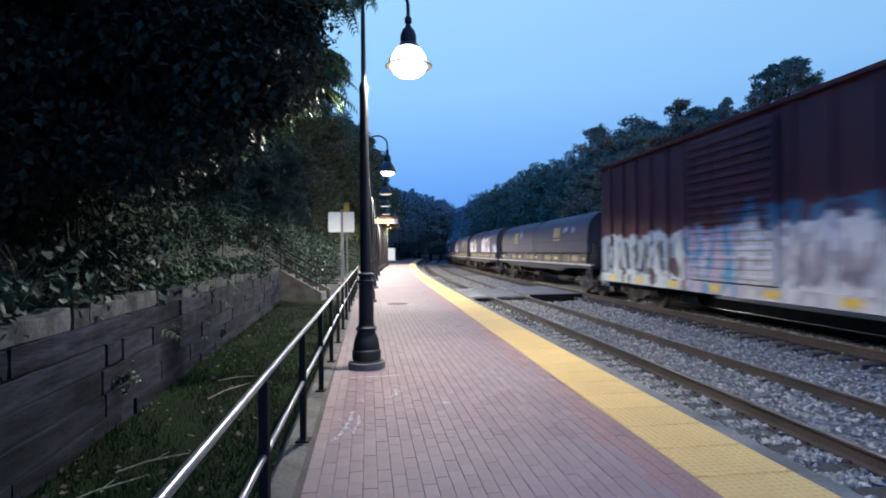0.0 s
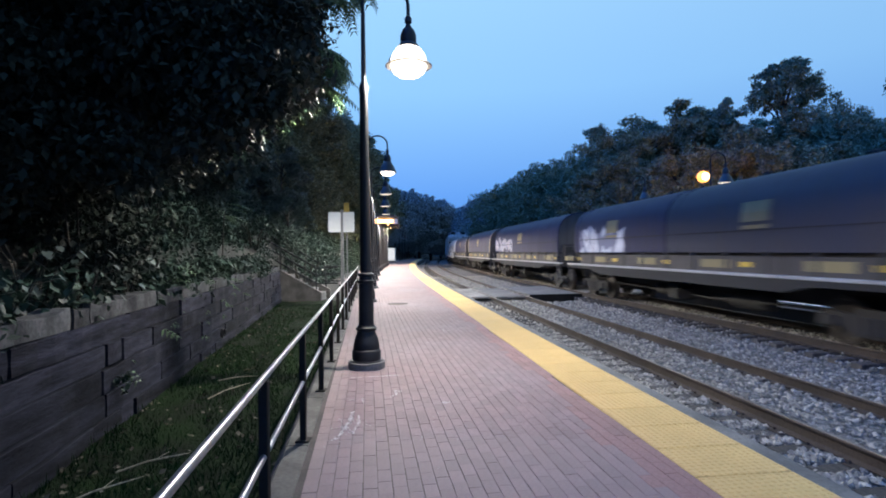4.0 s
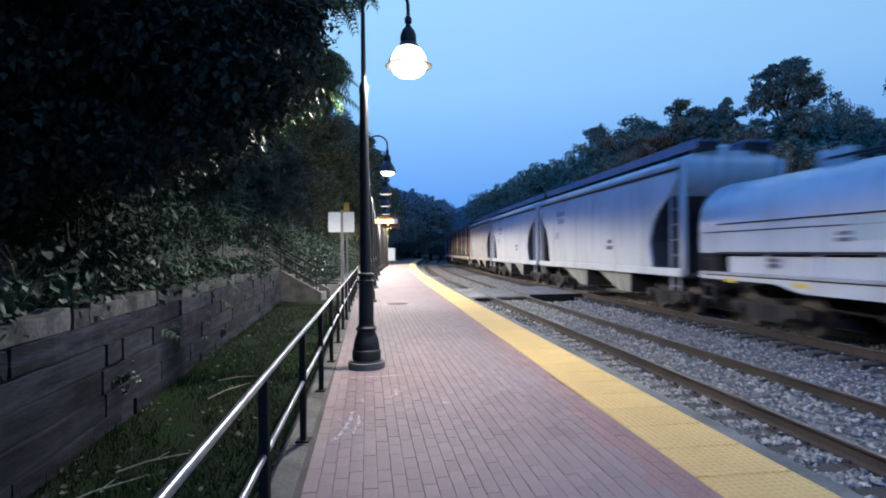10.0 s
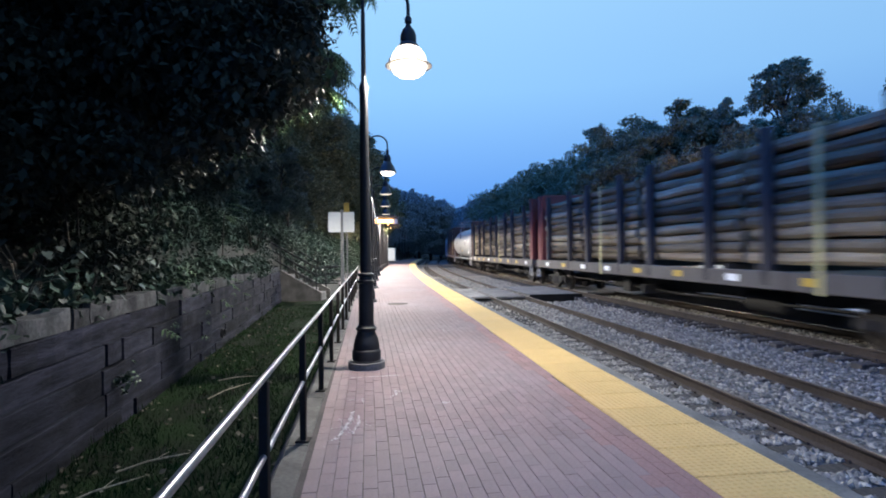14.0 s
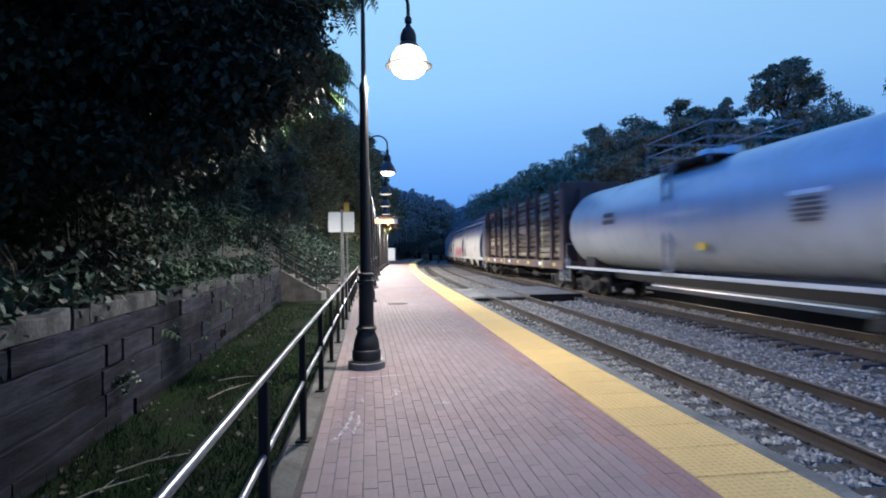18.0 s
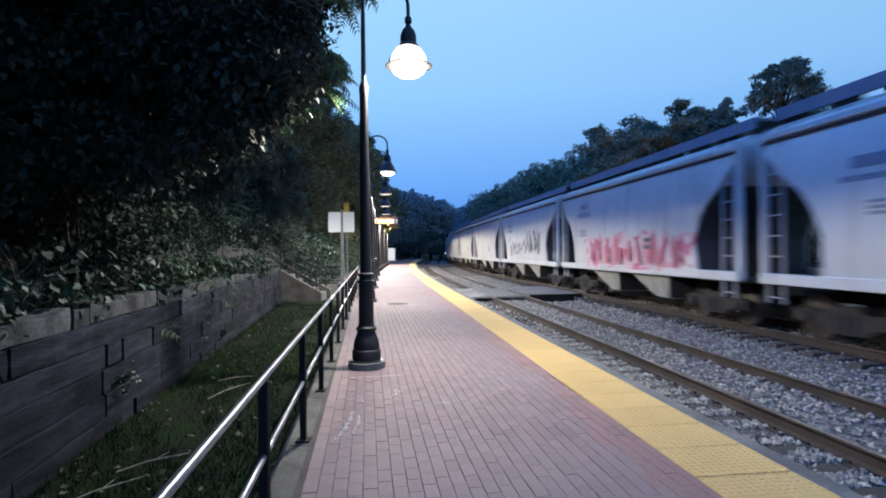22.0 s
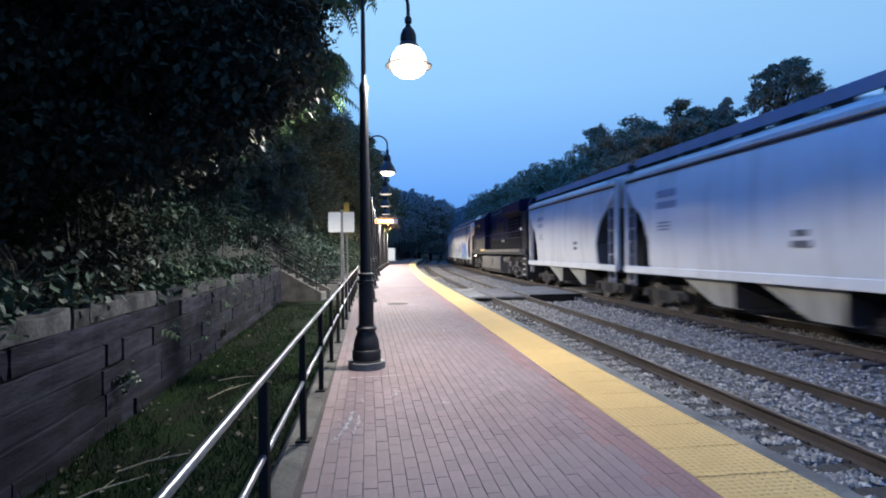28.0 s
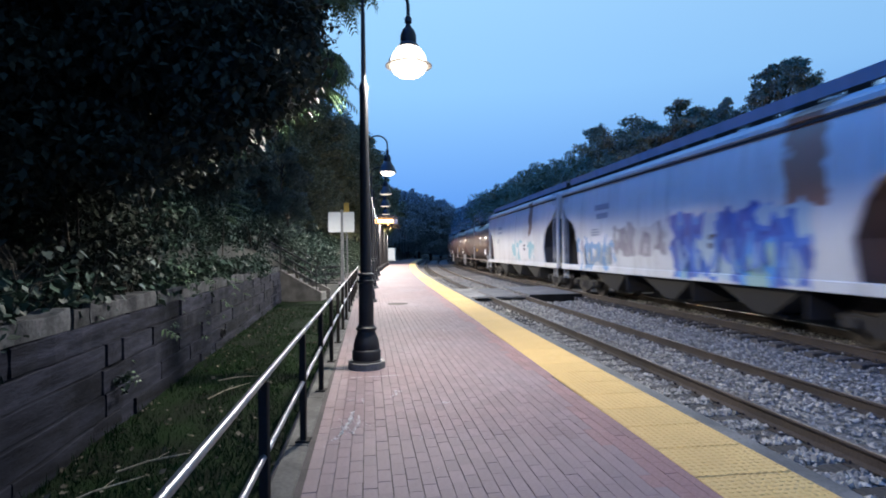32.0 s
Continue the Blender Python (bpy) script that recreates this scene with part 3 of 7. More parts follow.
def stairs():
    th = thing("stairs_north", pose(-0.30, 19.45, 0), "concrete steps with grey stringers climbing the wooded bank", "stairs", kind="structure")
    x0, z0, run, rise = -4.25, 0.0, 0.30, 0.17
    for k in range(14):
        part("step", Geo().box(x0 - run * (k + 1), x0 - run * k + 0.02, 0.22, 1.55, -0.6 if k < 4 else rise * (k - 3), rise * (k + 1), 0.012), M_CONCRETE, th)
    for yy in (0.0, 1.57):
        prof = [(x0 + 0.15, -0.3), (x0 + 0.15, 0.22)] + [(x0 - run * 14, 0.22 + 0.567 * run * 14.5), (x0 - run * 14, 0.2)] + [(x0 - 1.2, -0.3)]
        part("stringer", Geo().loft([[(x, y2, z) for x, z in prof] for y2 in (yy, yy + 0.2)]), M_KERB, th, "grey concrete stringer")
        for k in range(4):
            x = x0 - 0.02 - 1.3 * k
            part("post", Geo().tube([(x, yy + 0.1, 0.2 + 0.567 * (x0 - x)), (x, yy + 0.1, 1.12 + 0.567 * (x0 - x))], 0.022, 8), M_BLACK, th)
        for h in (0.55, 0.85, 1.12):
            part("handrail", Geo().tube([(x0 + 0.75, yy + 0.1, h), (x0 - 0.02, yy + 0.1, h), (x0 - 4.2, yy + 0.1, h + 0.567 * 4.18)], 0.022, 8), M_BLACK, th)


stairs()

# ---------------------------------------------------------------- shelter far along the platform
CANOPY = (46.0, 68.0)


def shelter():
    th = thing("shelter", pose(0, 0, 0), "long open platform canopy on dark posts with orange lamp bars", "shelter")
    s0, s1 = CANOPY
    for k in range(8):
        s = s0 + 0.6 + (s1 - s0 - 1.2) * k / 7
        p = ats(s, -0.45)
        post = part("post", Geo().tube([p, p + Vector((0, 0, 4.5))], 0.075, 8), M_BLACK, th)
        part("foot", Geo().lathe([(0.20, 0.0), (0.20, 0.30), (0.12, 0.42)], 12, x=p.x, y=p.y), M_BLACK, post)
        part("bracket", Geo().tube([p + Vector((0, 0, 3.9)), ats(s, 0.35, 4.52)], 0.03, 6), M_BLACK, post)
    ss = stations(s0, s1, 4)
    part("roof", beam(Geo(), ss, [(-1.05, 4.55), (0.0, 4.62), (1.15, 4.55), (1.15, 4.66), (0.0, 4.86), (-1.05, 4.66)]), M_CONCRETE_DARK, th)
    # Only the first bar is seen; the rest are lights added for the far cars.
    for k, s in enumerate((46.3, 56.5, 66.5)):
        a, b, z0, z1 = (-0.95, 0.75, 4.12, 4.42) if k == 0 else (-0.05, 0.15, 4.48, 4.545)
        part("lamp_bar", beam(Geo(), [s, s + 0.35], [(a, z0), (b, z0), (b, z1), (a, z1)]), M_WARM, th, "lit orange lamp bar")
        ld = bpy.data.lights.new("shelter_light", "SPOT")
        ld.spot_size, ld.spot_blend = radians(172), 0.1
        ld.energy, ld.color, ld.shadow_soft_size = 3600, (1.0, 0.90, 0.78), 0.12
        new("shelter_light", ld).location = ats(s, 0.1, 4.05)
    part("notice_board", beam(Geo(), [46.2, 46.28], [(0.78, 4.05), (1.12, 4.05), (1.12, 4.46), (0.78, 4.46)]), M_WHITE, th)
    part("bench", beam(beam(beam(Geo(), [51.0, 53.4], [(-1.0, 0.40), (-0.6, 0.40), (-0.6, 0.46), (-1.0, 0.46)]), [51.1, 51.2], [(-0.95, 0), (-0.65, 0), (-0.65, 0.4), (-0.95, 0.4)]), [53.2, 53.3], [(-0.95, 0), (-0.65, 0), (-0.65, 0.4), (-0.95, 0.4)]), M_BLACK, th)
    th2 = thing("kiosk", pose_at(92, -1.45, 0.0), "plain white kiosk standing on the platform", "kiosk")
    part("body", Geo().box(-0.6, 0.6, -0.75, 0.75, 0.0, 2.35, 0.03), M_WHITE, th2)
    part("light_panel", Geo().box(-0.62, -0.602, -0.66, 0.66, 0.25, 2.25), M_PANEL, th2, "softly lit white panel")
    part("roof", Geo().box(-0.7, 0.7, -0.85, 0.85, 2.35, 2.5, 0.03), M_CONCRETE_DARK, th2)
    part("plinth", Geo().box(-0.63, 0.63, -0.78, 0.78, -0.02, 0.12, 0.01), M_CONCRETE_DARK, th2)


M_PANEL = glow("lit_white_panel", (0.95, 0.97, 1.0), 0.75)
M_WARM = glow("lit_warm_panel", (1.0, 0.52, 0.20), 7.0)
shelter()


# ---------------------------------------------------------------- small things on the platform
def drain_cover():
    th = thing("drain_cover", pose(-1.45, 17.2, 0.0), "round dark iron drain cover set in the paving", "drain cover")
    part("frame", Geo().lathe([(0.32, -0.02), (0.32, 0.006), (0.285, 0.006), (0.285, -0.02)], 24), M_RAIL, th)
    part("lid", Geo().lathe([(0.28, -0.02), (0.28, 0.004)], 24), M_RAIL, th)


drain_cover()


def pale_stains():
    rnd = random.Random(61)
    g = Geo()

    def smear(pts, w):
        """A broken chalky stroke laid along the points."""
        for (xa, ya), (xb, yb) in zip(pts, pts[1:]):
            n = max(2, int(math.hypot(xb - xa, yb - ya) / 0.011))
            for k in range(n):
                if rnd.random() < 0.28:
                    continue
                t = k / n
                x, y = xa + (xb - xa) * t + rnd.gauss(0, w * 0.35), ya + (yb - ya) * t + rnd.gauss(0, w * 0.35)
                r, m = rnd.uniform(0.25, 0.8) * w, 6
                ring = [(x + r * rnd.uniform(0.5, 1.2) * math.cos(6.283 * i / m), y + r * rnd.uniform(0.5, 1.4) * math.sin(6.283 * i / m)) for i in range(m)]
                g.loft([[(u, v, -0.002) for u, v in ring], [(u, v, 0.003) for u, v in ring]])

    smear([(-0.97, 4.86), (-0.94, 5.05), (-0.93, 5.30), (-0.95, 5.62)], 0.022)
    smear([(-0.85, 4.95), (-0.83, 5.20), (-0.87, 5.50)], 0.019)
    for y in (4.98, 5.10, 5.22, 5.36):
        smear([(-0.96, y), (-0.84, y + rnd.uniform(-0.03, 0.03))], 0.016)
    smear([(-1.02, 4.74), (-0.94, 4.84)], 0.016)
    smear([(-1.06, 6.05), (-0.92, 6.12), (-0.90, 5.95)], 0.016)
    smear([(-0.62, 6.15), (-0.56, 6.30), (-0.60, 6.45), (-0.50, 6.40)], 0.016)
    smear([(-0.02, 5.92), (0.08, 5.95)], 0.019)
    smear([(-1.22, 7.15), (-1.02, 7.18), (-0.80, 7.20), (-0.62, 7.26)], 0.019)
    for cx, cy, n, wx, wy in ((-0.9, 5.2, 60, 0.16, 0.5), (-0.35, 10.5, 26, 0.35, 0.5), (0.1, 11.5, 26, 0.35, 0.6), (0.3, 13.0, 14, 0.4, 0.4), (1.15, 7.4, 5, 0.05, 0.05), (-0.2, 5.0, 14, 0.5, 0.8)):
        for _ in range(n):
            x, y = rnd.gauss(cx, wx * 0.5), rnd.gauss(cy, wy * 0.5)
            smear([(x, y), (x + rnd.uniform(-0.01, 0.01), y + rnd.uniform(0.012, 0.03))], rnd.uniform(0.004, 0.009))
    tagged(part("chalky_stains", g, M_CHALK, label="pale chalky smears on the brick paving"), category="stain", kind="stuff")


M_CHALK = material("chalk_smear", (0.62, 0.60, 0.61), (0.40, 0.37, 0.38), 0.9, grain=60, patch=12, bump=0.1)
pale_stains()

# ---------------------------------------------------------------- train
def paint(name, colour, dirt=(0.20, 0.15, 0.11), rough=0.38, streak=0.5, rust=0.0, tags=(), spec=0.5):
    """Weathered car paint with upright dirt streaks; tags are sprayed fields (x0, x1, z0, z1, colours)."""
    mt = bpy.data.materials.new(name)
    mt.use_nodes = True
    nt = mt.node_tree
    bs = nt.nodes["Principled BSDF"]
    flat = coords(nt)
    run = noise_at(nt, coords(nt, (2.2, 2.2, 0.16)), 1.6, 5.0, 0.6)
    patch = noise_at(nt, flat, 0.55, 4.0)
    fine = noise_at(nt, flat, 22.0, 3.0)
    col = mix(nt, calc(nt, "MULTIPLY", ramp(nt, run, 0.48, 0.74), streak), colour, dirt)
    col = mix(nt, calc(nt, "MULTIPLY", ramp(nt, patch, 0.45, 0.75), 0.35 * streak), col, tuple(0.6 * c for c in dirt))
    if rust:
        spot = noise_at(nt, coords(nt, (1, 1, 0.5)), 3.0, 6.0, 0.7)
        col = mix(nt, calc(nt, "MULTIPLY", ramp(nt, spot, 0.60, 0.68), rust), col, (0.13, 0.055, 0.03))
    sep = nt.nodes.new("ShaderNodeSeparateXYZ")
    nt.links.new(flat, sep.inputs[0])
    for x0, x1, z0, z1, cols, grain in tags:
        wob = calc(nt, "MULTIPLY", calc(nt, "SUBTRACT", noise_at(nt, flat, 1.7, 2.0), 0.5), 0.9)
        inx = calc(nt, "MINIMUM", ramp(nt, calc(nt, "ADD", sep.outputs[0], wob), x0, x0 + 0.10), ramp(nt, calc(nt, "ADD", sep.outputs[0], wob), x1 - 0.10, x1, True))
        inz = calc(nt, "MINIMUM", ramp(nt, calc(nt, "ADD", sep.outputs[2], wob), z0, z0 + 0.08), ramp(nt, calc(nt, "ADD", sep.outputs[2], wob), z1 - 0.08, z1, True))
        cells = noise_at(nt, coords(nt, (1.0, 1.0, 0.55)), grain, 1.0, 0.4)
        cr = nt.nodes.new("ShaderNodeValToRGB")
        cr.color_ramp.interpolation = "CONSTANT"
        for i, c in enumerate(cols):
            pos = 0.34 + 0.32 * i / max(1, len(cols) - 1) if i else 0.0
            if i == 0:
                cr.color_ramp.elements[0].color = (*c, 1)
            elif i == 1:
                cr.color_ramp.elements[1].position, cr.color_ramp.elements[1].color = pos, (*c, 1)
            else:
                cr.color_ramp.elements.new(pos).color = (*c, 1)
        nt.links.new(cells, cr.inputs[0])
        col = mix(nt, calc(nt, "MINIMUM", inx, inz), col, cr.outputs[0])
    nt.links.new(col, bs.inputs["Base Color"])
    r = nt.nodes.new("ShaderNodeMapRange")
    r.inputs[3].default_value, r.inputs[4].default_value = rough + 0.03, rough + 0.25
    nt.links.new(run, r.inputs[0])
    nt.links.new(r.outputs[0], bs.inputs["Roughness"])
    bs.inputs["Specular IOR Level"].default_value = spec
    bs.inputs["Coat Weight"].default_value = 0.7 if rough < 0.45 else 0.0
    bs.inputs["Coat Roughness"].default_value = 0.24
    bs.inputs["Coat IOR"].default_value = 1.6
    bp = node(nt, "ShaderNodeBump", Strength=0.12, Distance=0.01)
    nt.links.new(fine, bp.inputs["Height"])
    nt.links.new(bp.outputs[0], bs.inputs["Normal"])
    return mt


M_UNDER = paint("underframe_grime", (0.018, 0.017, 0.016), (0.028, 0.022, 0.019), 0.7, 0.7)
M_TRUCK = paint("truck_grime", (0.024, 0.021, 0.019), (0.016, 0.013, 0.012), 0.7, 0.8)
M_WALK = paint("roof_walk_steel", (0.17, 0.175, 0.22), (0.09, 0.09, 0.11), 0.55, 0.5)
M_CHUTE = paint("dusty_chute", (0.31, 0.30, 0.265), (0.15, 0.13, 0.11), 0.55, 0.8)
# Dark steel for car ends: their shade is put into the colour.
M_END = paint("shade_dark_end", (0.052, 0.049, 0.049), (0.028, 0.024, 0.022), 0.6, 0.7)
M_WHEEL = material("wheel_steel", (0.075, 0.062, 0.055), (0.04, 0.034, 0.03), 0.55, metal=0.6, grain=20, patch=3)
M_LADDER = paint("ladder_steel", (0.30, 0.30, 0.30), (0.16, 0.13, 0.11), 0.5, 0.5)
M_MARK = material("yellow_marker", (0.70, 0.45, 0.05), (0.5, 0.32, 0.05), 0.5, grain=20, patch=3, bump=0.03)
M_TEXT = material("stencil_bars", (0.10, 0.10, 0.11), (0.08, 0.08, 0.09), 0.6, grain=20, patch=3, bump=0.02)


def truck_meshes():
    sf = Geo()
    prof = [(-1.22, 0.36), (-1.22, 0.60), (-0.95, 0.66), (-0.45, 0.62), (-0.32, 0.74), (0.32, 0.74), (0.45, 0.62), (0.95, 0.66), (1.22, 0.60), (1.22, 0.36),
            (0.95, 0.42), (0.75, 0.44), (0.42, 0.24), (-0.42, 0.24), (-0.75, 0.44), (-0.95, 0.42)]
    sf.loft([[(x, y, z) for x, z in prof] for y in (0.93, 1.08)])
    for x in (-0.20, 0.0, 0.20):
        sf.lathe([(0.075, 0.30), (0.075, 0.60)], 10, x=x, y=1.06)
    for x in (-0.89, 0.89):
        sf.box(x - 0.13, x + 0.13, 1.0, 1.17, 0.38, 0.58, 0.03)
    bol = Geo().box(-0.22, 0.22, -0.95, 0.95, 0.42, 0.72, 0.03)
    ws = Geo()
    for sy in (-1, 1):
        y = sy * 0.73
        n = 24
        ws.loft([[(q * math.cos(2 * math.pi * k / n), y + dy * sy, q * math.sin(2 * math.pi * k / n)) for k in range(n)]
                 for q, dy in ((0.10, 0.07), (0.20, 0.035), (0.38, 0.035), (0.40, 0.07), (0.458, 0.07), (0.462, -0.055), (0.488, -0.065), (0.488, -0.085), (0.40, -0.085), (0.36, -0.03), (0.10, -0.05))], caps=True)
    ws.loft([[(0.08 * math.cos(2 * math.pi * k / 10), y, 0.08 * math.sin(2 * math.pi * k / 10)) for k in range(10)] for y in (-1.02, 1.02)])
    out = []
    for nm, gg, mt in (("side_frame", sf, M_TRUCK), ("truck", bol, M_TRUCK), ("wheelset", ws, M_WHEEL)):
        me = gg.mesh(nm, True)
        me.materials.append(mt)
        out.append(me)
    return out


ME_SIDE, ME_BOLSTER, ME_WHEELS = truck_meshes()
WHEELSETS, CARS = [], []


def truck(parent, x, axles=(-0.89, 0.89), stretch=1.0):
    tk = shared("truck", ME_BOLSTER, parent, pose(x, 0, 0))
    for turn in (0, 180):
        ob = shared("side_frame", ME_SIDE, tk, pose(0, 0, 0, 0, 0, turn) @ Matrix.Diagonal((stretch, 1, 1, 1)))
    for a in axles:
        w = shared("wheelset", ME_WHEELS, tk)
        w.matrix_parent_inverse = Matrix.Translation((a, 0, 0.488 - 0.026))
        WHEELSETS.append(w)


def car(name, u0, u1, label, category="rail car", group="freight cars", swing=0.36):
    th = thing(name, pose(0, 0, 0), label, category, group)
    L = u1 - u0
    CARS.append((th, (u0 + u1) / 2, swing * L))
    return th, L


def couplers(th, L, body):
    for sx in (-1, 1):
        a, b = sorted((sx * (L / 2 - 0.9), sx * (L / 2 - 0.02)))
        part("coupler", Geo().box(a, b, -0.12, 0.12, 0.74, 0.98, 0.03), M_UNDER, th)
        part("brake_hose", Geo().tube([(sx * (L / 2 - 0.5), 0.35, 0.8), (sx * (L / 2 - 0.25), 0.33, 0.45), (sx * (L / 2 - 0.03), 0.25, 0.55)], 0.025, 6), M_UNDER, th)


RUNGS = {}


def under_gear(th, x0, x1, seed):
    """Air tank, valve box, brake beam and train pipe slung below the floor."""
    rnd = random.Random(seed)
    span = x1 - x0
    xa = x0 + span * rnd.uniform(0.12, 0.25)
    n = 14
    part("air_tank", Geo().loft([[(x, 0.55 + r * math.cos(6.283 * k / n), 0.58 + r * math.sin(6.283 * k / n)) for k in range(n)] for x, r in ((xa, 0.12), (xa + 0.1, 0.24), (xa + 1.3, 0.24), (xa + 1.4, 0.12))]), M_UNDER, th, smooth=True)
    xb = x0 + span * rnd.uniform(0.5, 0.6)
    part("valve_box", Geo().box(xb, xb + 0.55, 0.4, 0.95, 0.38, 0.84, 0.03), M_UNDER, th)
    part("brake_cylinder", Geo().loft([[(x, 0.65 + 0.16 * math.cos(6.283 * k / n), 0.60 + 0.16 * math.sin(6.283 * k / n)) for k in range(n)] for x in (xb + 0.9, xb + 1.6)]), M_UNDER, th, smooth=True)
    part("train_pipe", Geo().tube([(x0, 0.75, 0.62), (x0 + span * 0.4, 0.75, 0.52), (x1, 0.75, 0.62)], 0.03, 6), M_UNDER, th)
    part("brake_rod", Geo().tube([(x0, 0.15, 0.50), (x1, 0.15, 0.50)], 0.025, 6), M_UNDER, th)
    part("cross_beam", Geo().box((x0 + x1) / 2 - 0.09, (x0 + x1) / 2 + 0.09, -1.2, 1.2, 0.42, 0.72, 0.02), M_UNDER, th)



def ladder(th, x, y, z0, z1, mt, out=0.06, w=0.42, n=None):
    ld = part("ladder", Geo().box(x - w / 2 - 0.02, x - w / 2 + 0.02, y, y + out, z0, z1), mt, th)
    part("rail", Geo().box(x + w / 2 - 0.02, x + w / 2 + 0.02, y, y + out, z0, z1), mt, ld)
    n = n or int((z1 - z0) / 0.42)
    if (w, mt.name) not in RUNGS:
        RUNGS[(w, mt.name)] = Geo().box(-w / 2, w / 2, -0.012, 0.012, -0.014, 0.014).mesh("rung")
        RUNGS[(w, mt.name)].materials.append(mt)
    for k in range(n + 1):
        shared("rung", RUNGS[(w, mt.name)], ld, pose(x, y + out * 0.85, z0 + (z1 - z0) * (k + 0.3) / (n + 0.6)))


def bars(th, x, z, rows, w, h, y, mt=None):
    """Stencilled lines that cannot be read."""
    rnd = random.Random(int(x * 100) + rows)
    for k in range(rows):
        ww = w * rnd.uniform(0.6, 1.0)
        part("stencil", Geo().box(x - ww / 2, x + ww / 2, y, y + 0.006, z - k * h * 1.6, z - k * h * 1.6 + h), mt or M_TEXT, th)


def hopper(name, u0, u1, mt, label, bays=2, low=1.15, top=4.25, dark=None, seed=0):
    th, L = car(name, u0, u1, label, "hopper car", "covered hoppers")
    h = L / 2
    end = 1.95 if bays == 2 else 2.3
    lev = [(low, 1.47, h - end), (low + 0.28, 1.53, h - end), (low + 0.9, 1.575, h - end - 0.05), (2.6, 1.58, h - end + 0.20), (2.9, 1.574, h - end + 0.45), (3.3, 1.552, h - 0.95), (3.75, 1.512, h - 0.5),
           (top - 0.12, 1.455, h - 0.42), (top, 1.42, h - 0.42), (top + 0.14, 1.15, h - 0.42), (top + 0.24, 0.55, h - 0.42)]
    g = Geo()
    g.loft([[(-e + 0.03, -y, z), (e - 0.03, -y, z), (e, -y + 0.05, z), (e, y - 0.05, z), (e - 0.03, y, z), (-e + 0.03, y, z), (-e, y - 0.05, z), (-e, -y + 0.05, z)] for z, y, e in lev])
    part("body", g, mt, th, smooth=True)
    for sy in (-1, 1):
        part("side_sill", Geo().box(-h + 0.35, h - 0.35, min(sy * 1.40, sy * 1.56), max(sy * 1.40, sy * 1.56), low - 0.06, low + 0.16, 0.015), mt, th)
        part("top_chord", Geo().box(-h + 0.38, h - 0.38, min(sy * 1.42, sy * 1.525), max(sy * 1.42, sy * 1.525), top - 0.20, top - 0.06, 0.02), mt, th)
        # Dark strip paints the chord's shadow, together with its rusty line.
        part("chord_shadow", Geo().box(-h + 0.45, h - 0.45, min(sy * 1.46, sy * 1.512), max(sy * 1.46, sy * 1.512), top - 0.275, top - 0.225), M_UNDER, th, "dark strip for the shadow and rust line under the roof edge")
        for sx in (-1, 1):
            part("corner_post", Geo().box(min(sx * (h - 0.45), sx * (h - 0.33)), max(sx * (h - 0.45), sx * (h - 0.33)), min(sy * 1.36, sy * 1.5), max(sy * 1.36, sy * 1.5), low, top, 0.01), mt, th)
    for sx in (-1, 1):
        part("end_platform", Geo().box(min(sx * (h - end), sx * (h - 0.33)), max(sx * (h - end), sx * (h - 0.33)), -1.42, 1.42, low - 0.10, low - 0.02, 0.01), M_UNDER, th)
        ladder(th, sx * (h - 0.75), 1.44, low - 0.45, top + 0.05, M_LADDER)
        part("end_slope_rib", Geo().box(min(sx * (h - end - 0.1), sx * (h - 1.15)), max(sx * (h - end - 0.1), sx * (h - 1.15)), -0.1, 0.1, low, 3.0, 0.02), dark or M_UNDER, th)
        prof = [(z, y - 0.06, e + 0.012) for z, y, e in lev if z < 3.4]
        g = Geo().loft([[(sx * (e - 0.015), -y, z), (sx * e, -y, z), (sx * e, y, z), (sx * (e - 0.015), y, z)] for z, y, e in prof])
        part("end_slope_sheet", g, M_END, th, "end sheet coloured dark for its shade")
        truck(th, sx * (h - 1.95))
    span = 2 * (h - 3.1)
    for k in range(bays):
        x = -span / 2 + span * (k + 0.5) / bays
        w = span / bays * 0.37
        lo, hi = (x - w, x - w * 0.10) if bays == 2 else (x - 0.26, x + 0.26)
        g = Geo().loft([[(x - w, -1.36, low - 0.05), (x + w, -1.36, low - 0.05), (x + w, 1.40, low - 0.05), (x - w, 1.40, low - 0.05)],
                        [(lo, -1.0, 0.42), (hi, -1.0, 0.42), (hi, 1.22, 0.42), (lo, 1.22, 0.42)]])
        chute = part("chute", g, M_CHUTE if bays == 2 else M_UNDER, th)
        part("gate", Geo().box(lo - 0.08, hi + 0.08, -0.9, 1.0, 0.31, 0.42, 0.02), M_UNDER, chute)
        # Dark plate over the chute's near end face stands for its shade.
        part("chute_end_shade", Geo().box(x - w - 0.05, x - w - 0.004, -1.2, 1.41, 0.45, low - 0.05, 0.01), M_UNDER, chute)
    part("centre_sill", Geo().box(-h + 0.4, h - 0.4, -0.32, 0.32, 0.72, 1.05, 0.02), M_UNDER, th)
    # roof walk and hatches
    for sy in (-1, 1):
        for yy in (0.45, 0.72, 0.99):
            part("walk_plank", Geo().box(-h + 0.3, h - 0.3, sy * yy - 0.06, sy * yy + 0.06, top + 0.47, top + 0.53), M_WALK, th, "dark steel roof walk plank")
        part("walk_side", Geo().box(-h + 0.3, h - 0.3, min(sy * 1.05, sy * 1.08), max(sy * 1.05, sy * 1.08), top + 0.28, top + 0.535), M_WALK, th, "dark side plate of the roof walk")
        n = int(L / 1.3)
        for k in range(n + 1):
            x = -h + 0.45 + (L - 0.9) * k / n
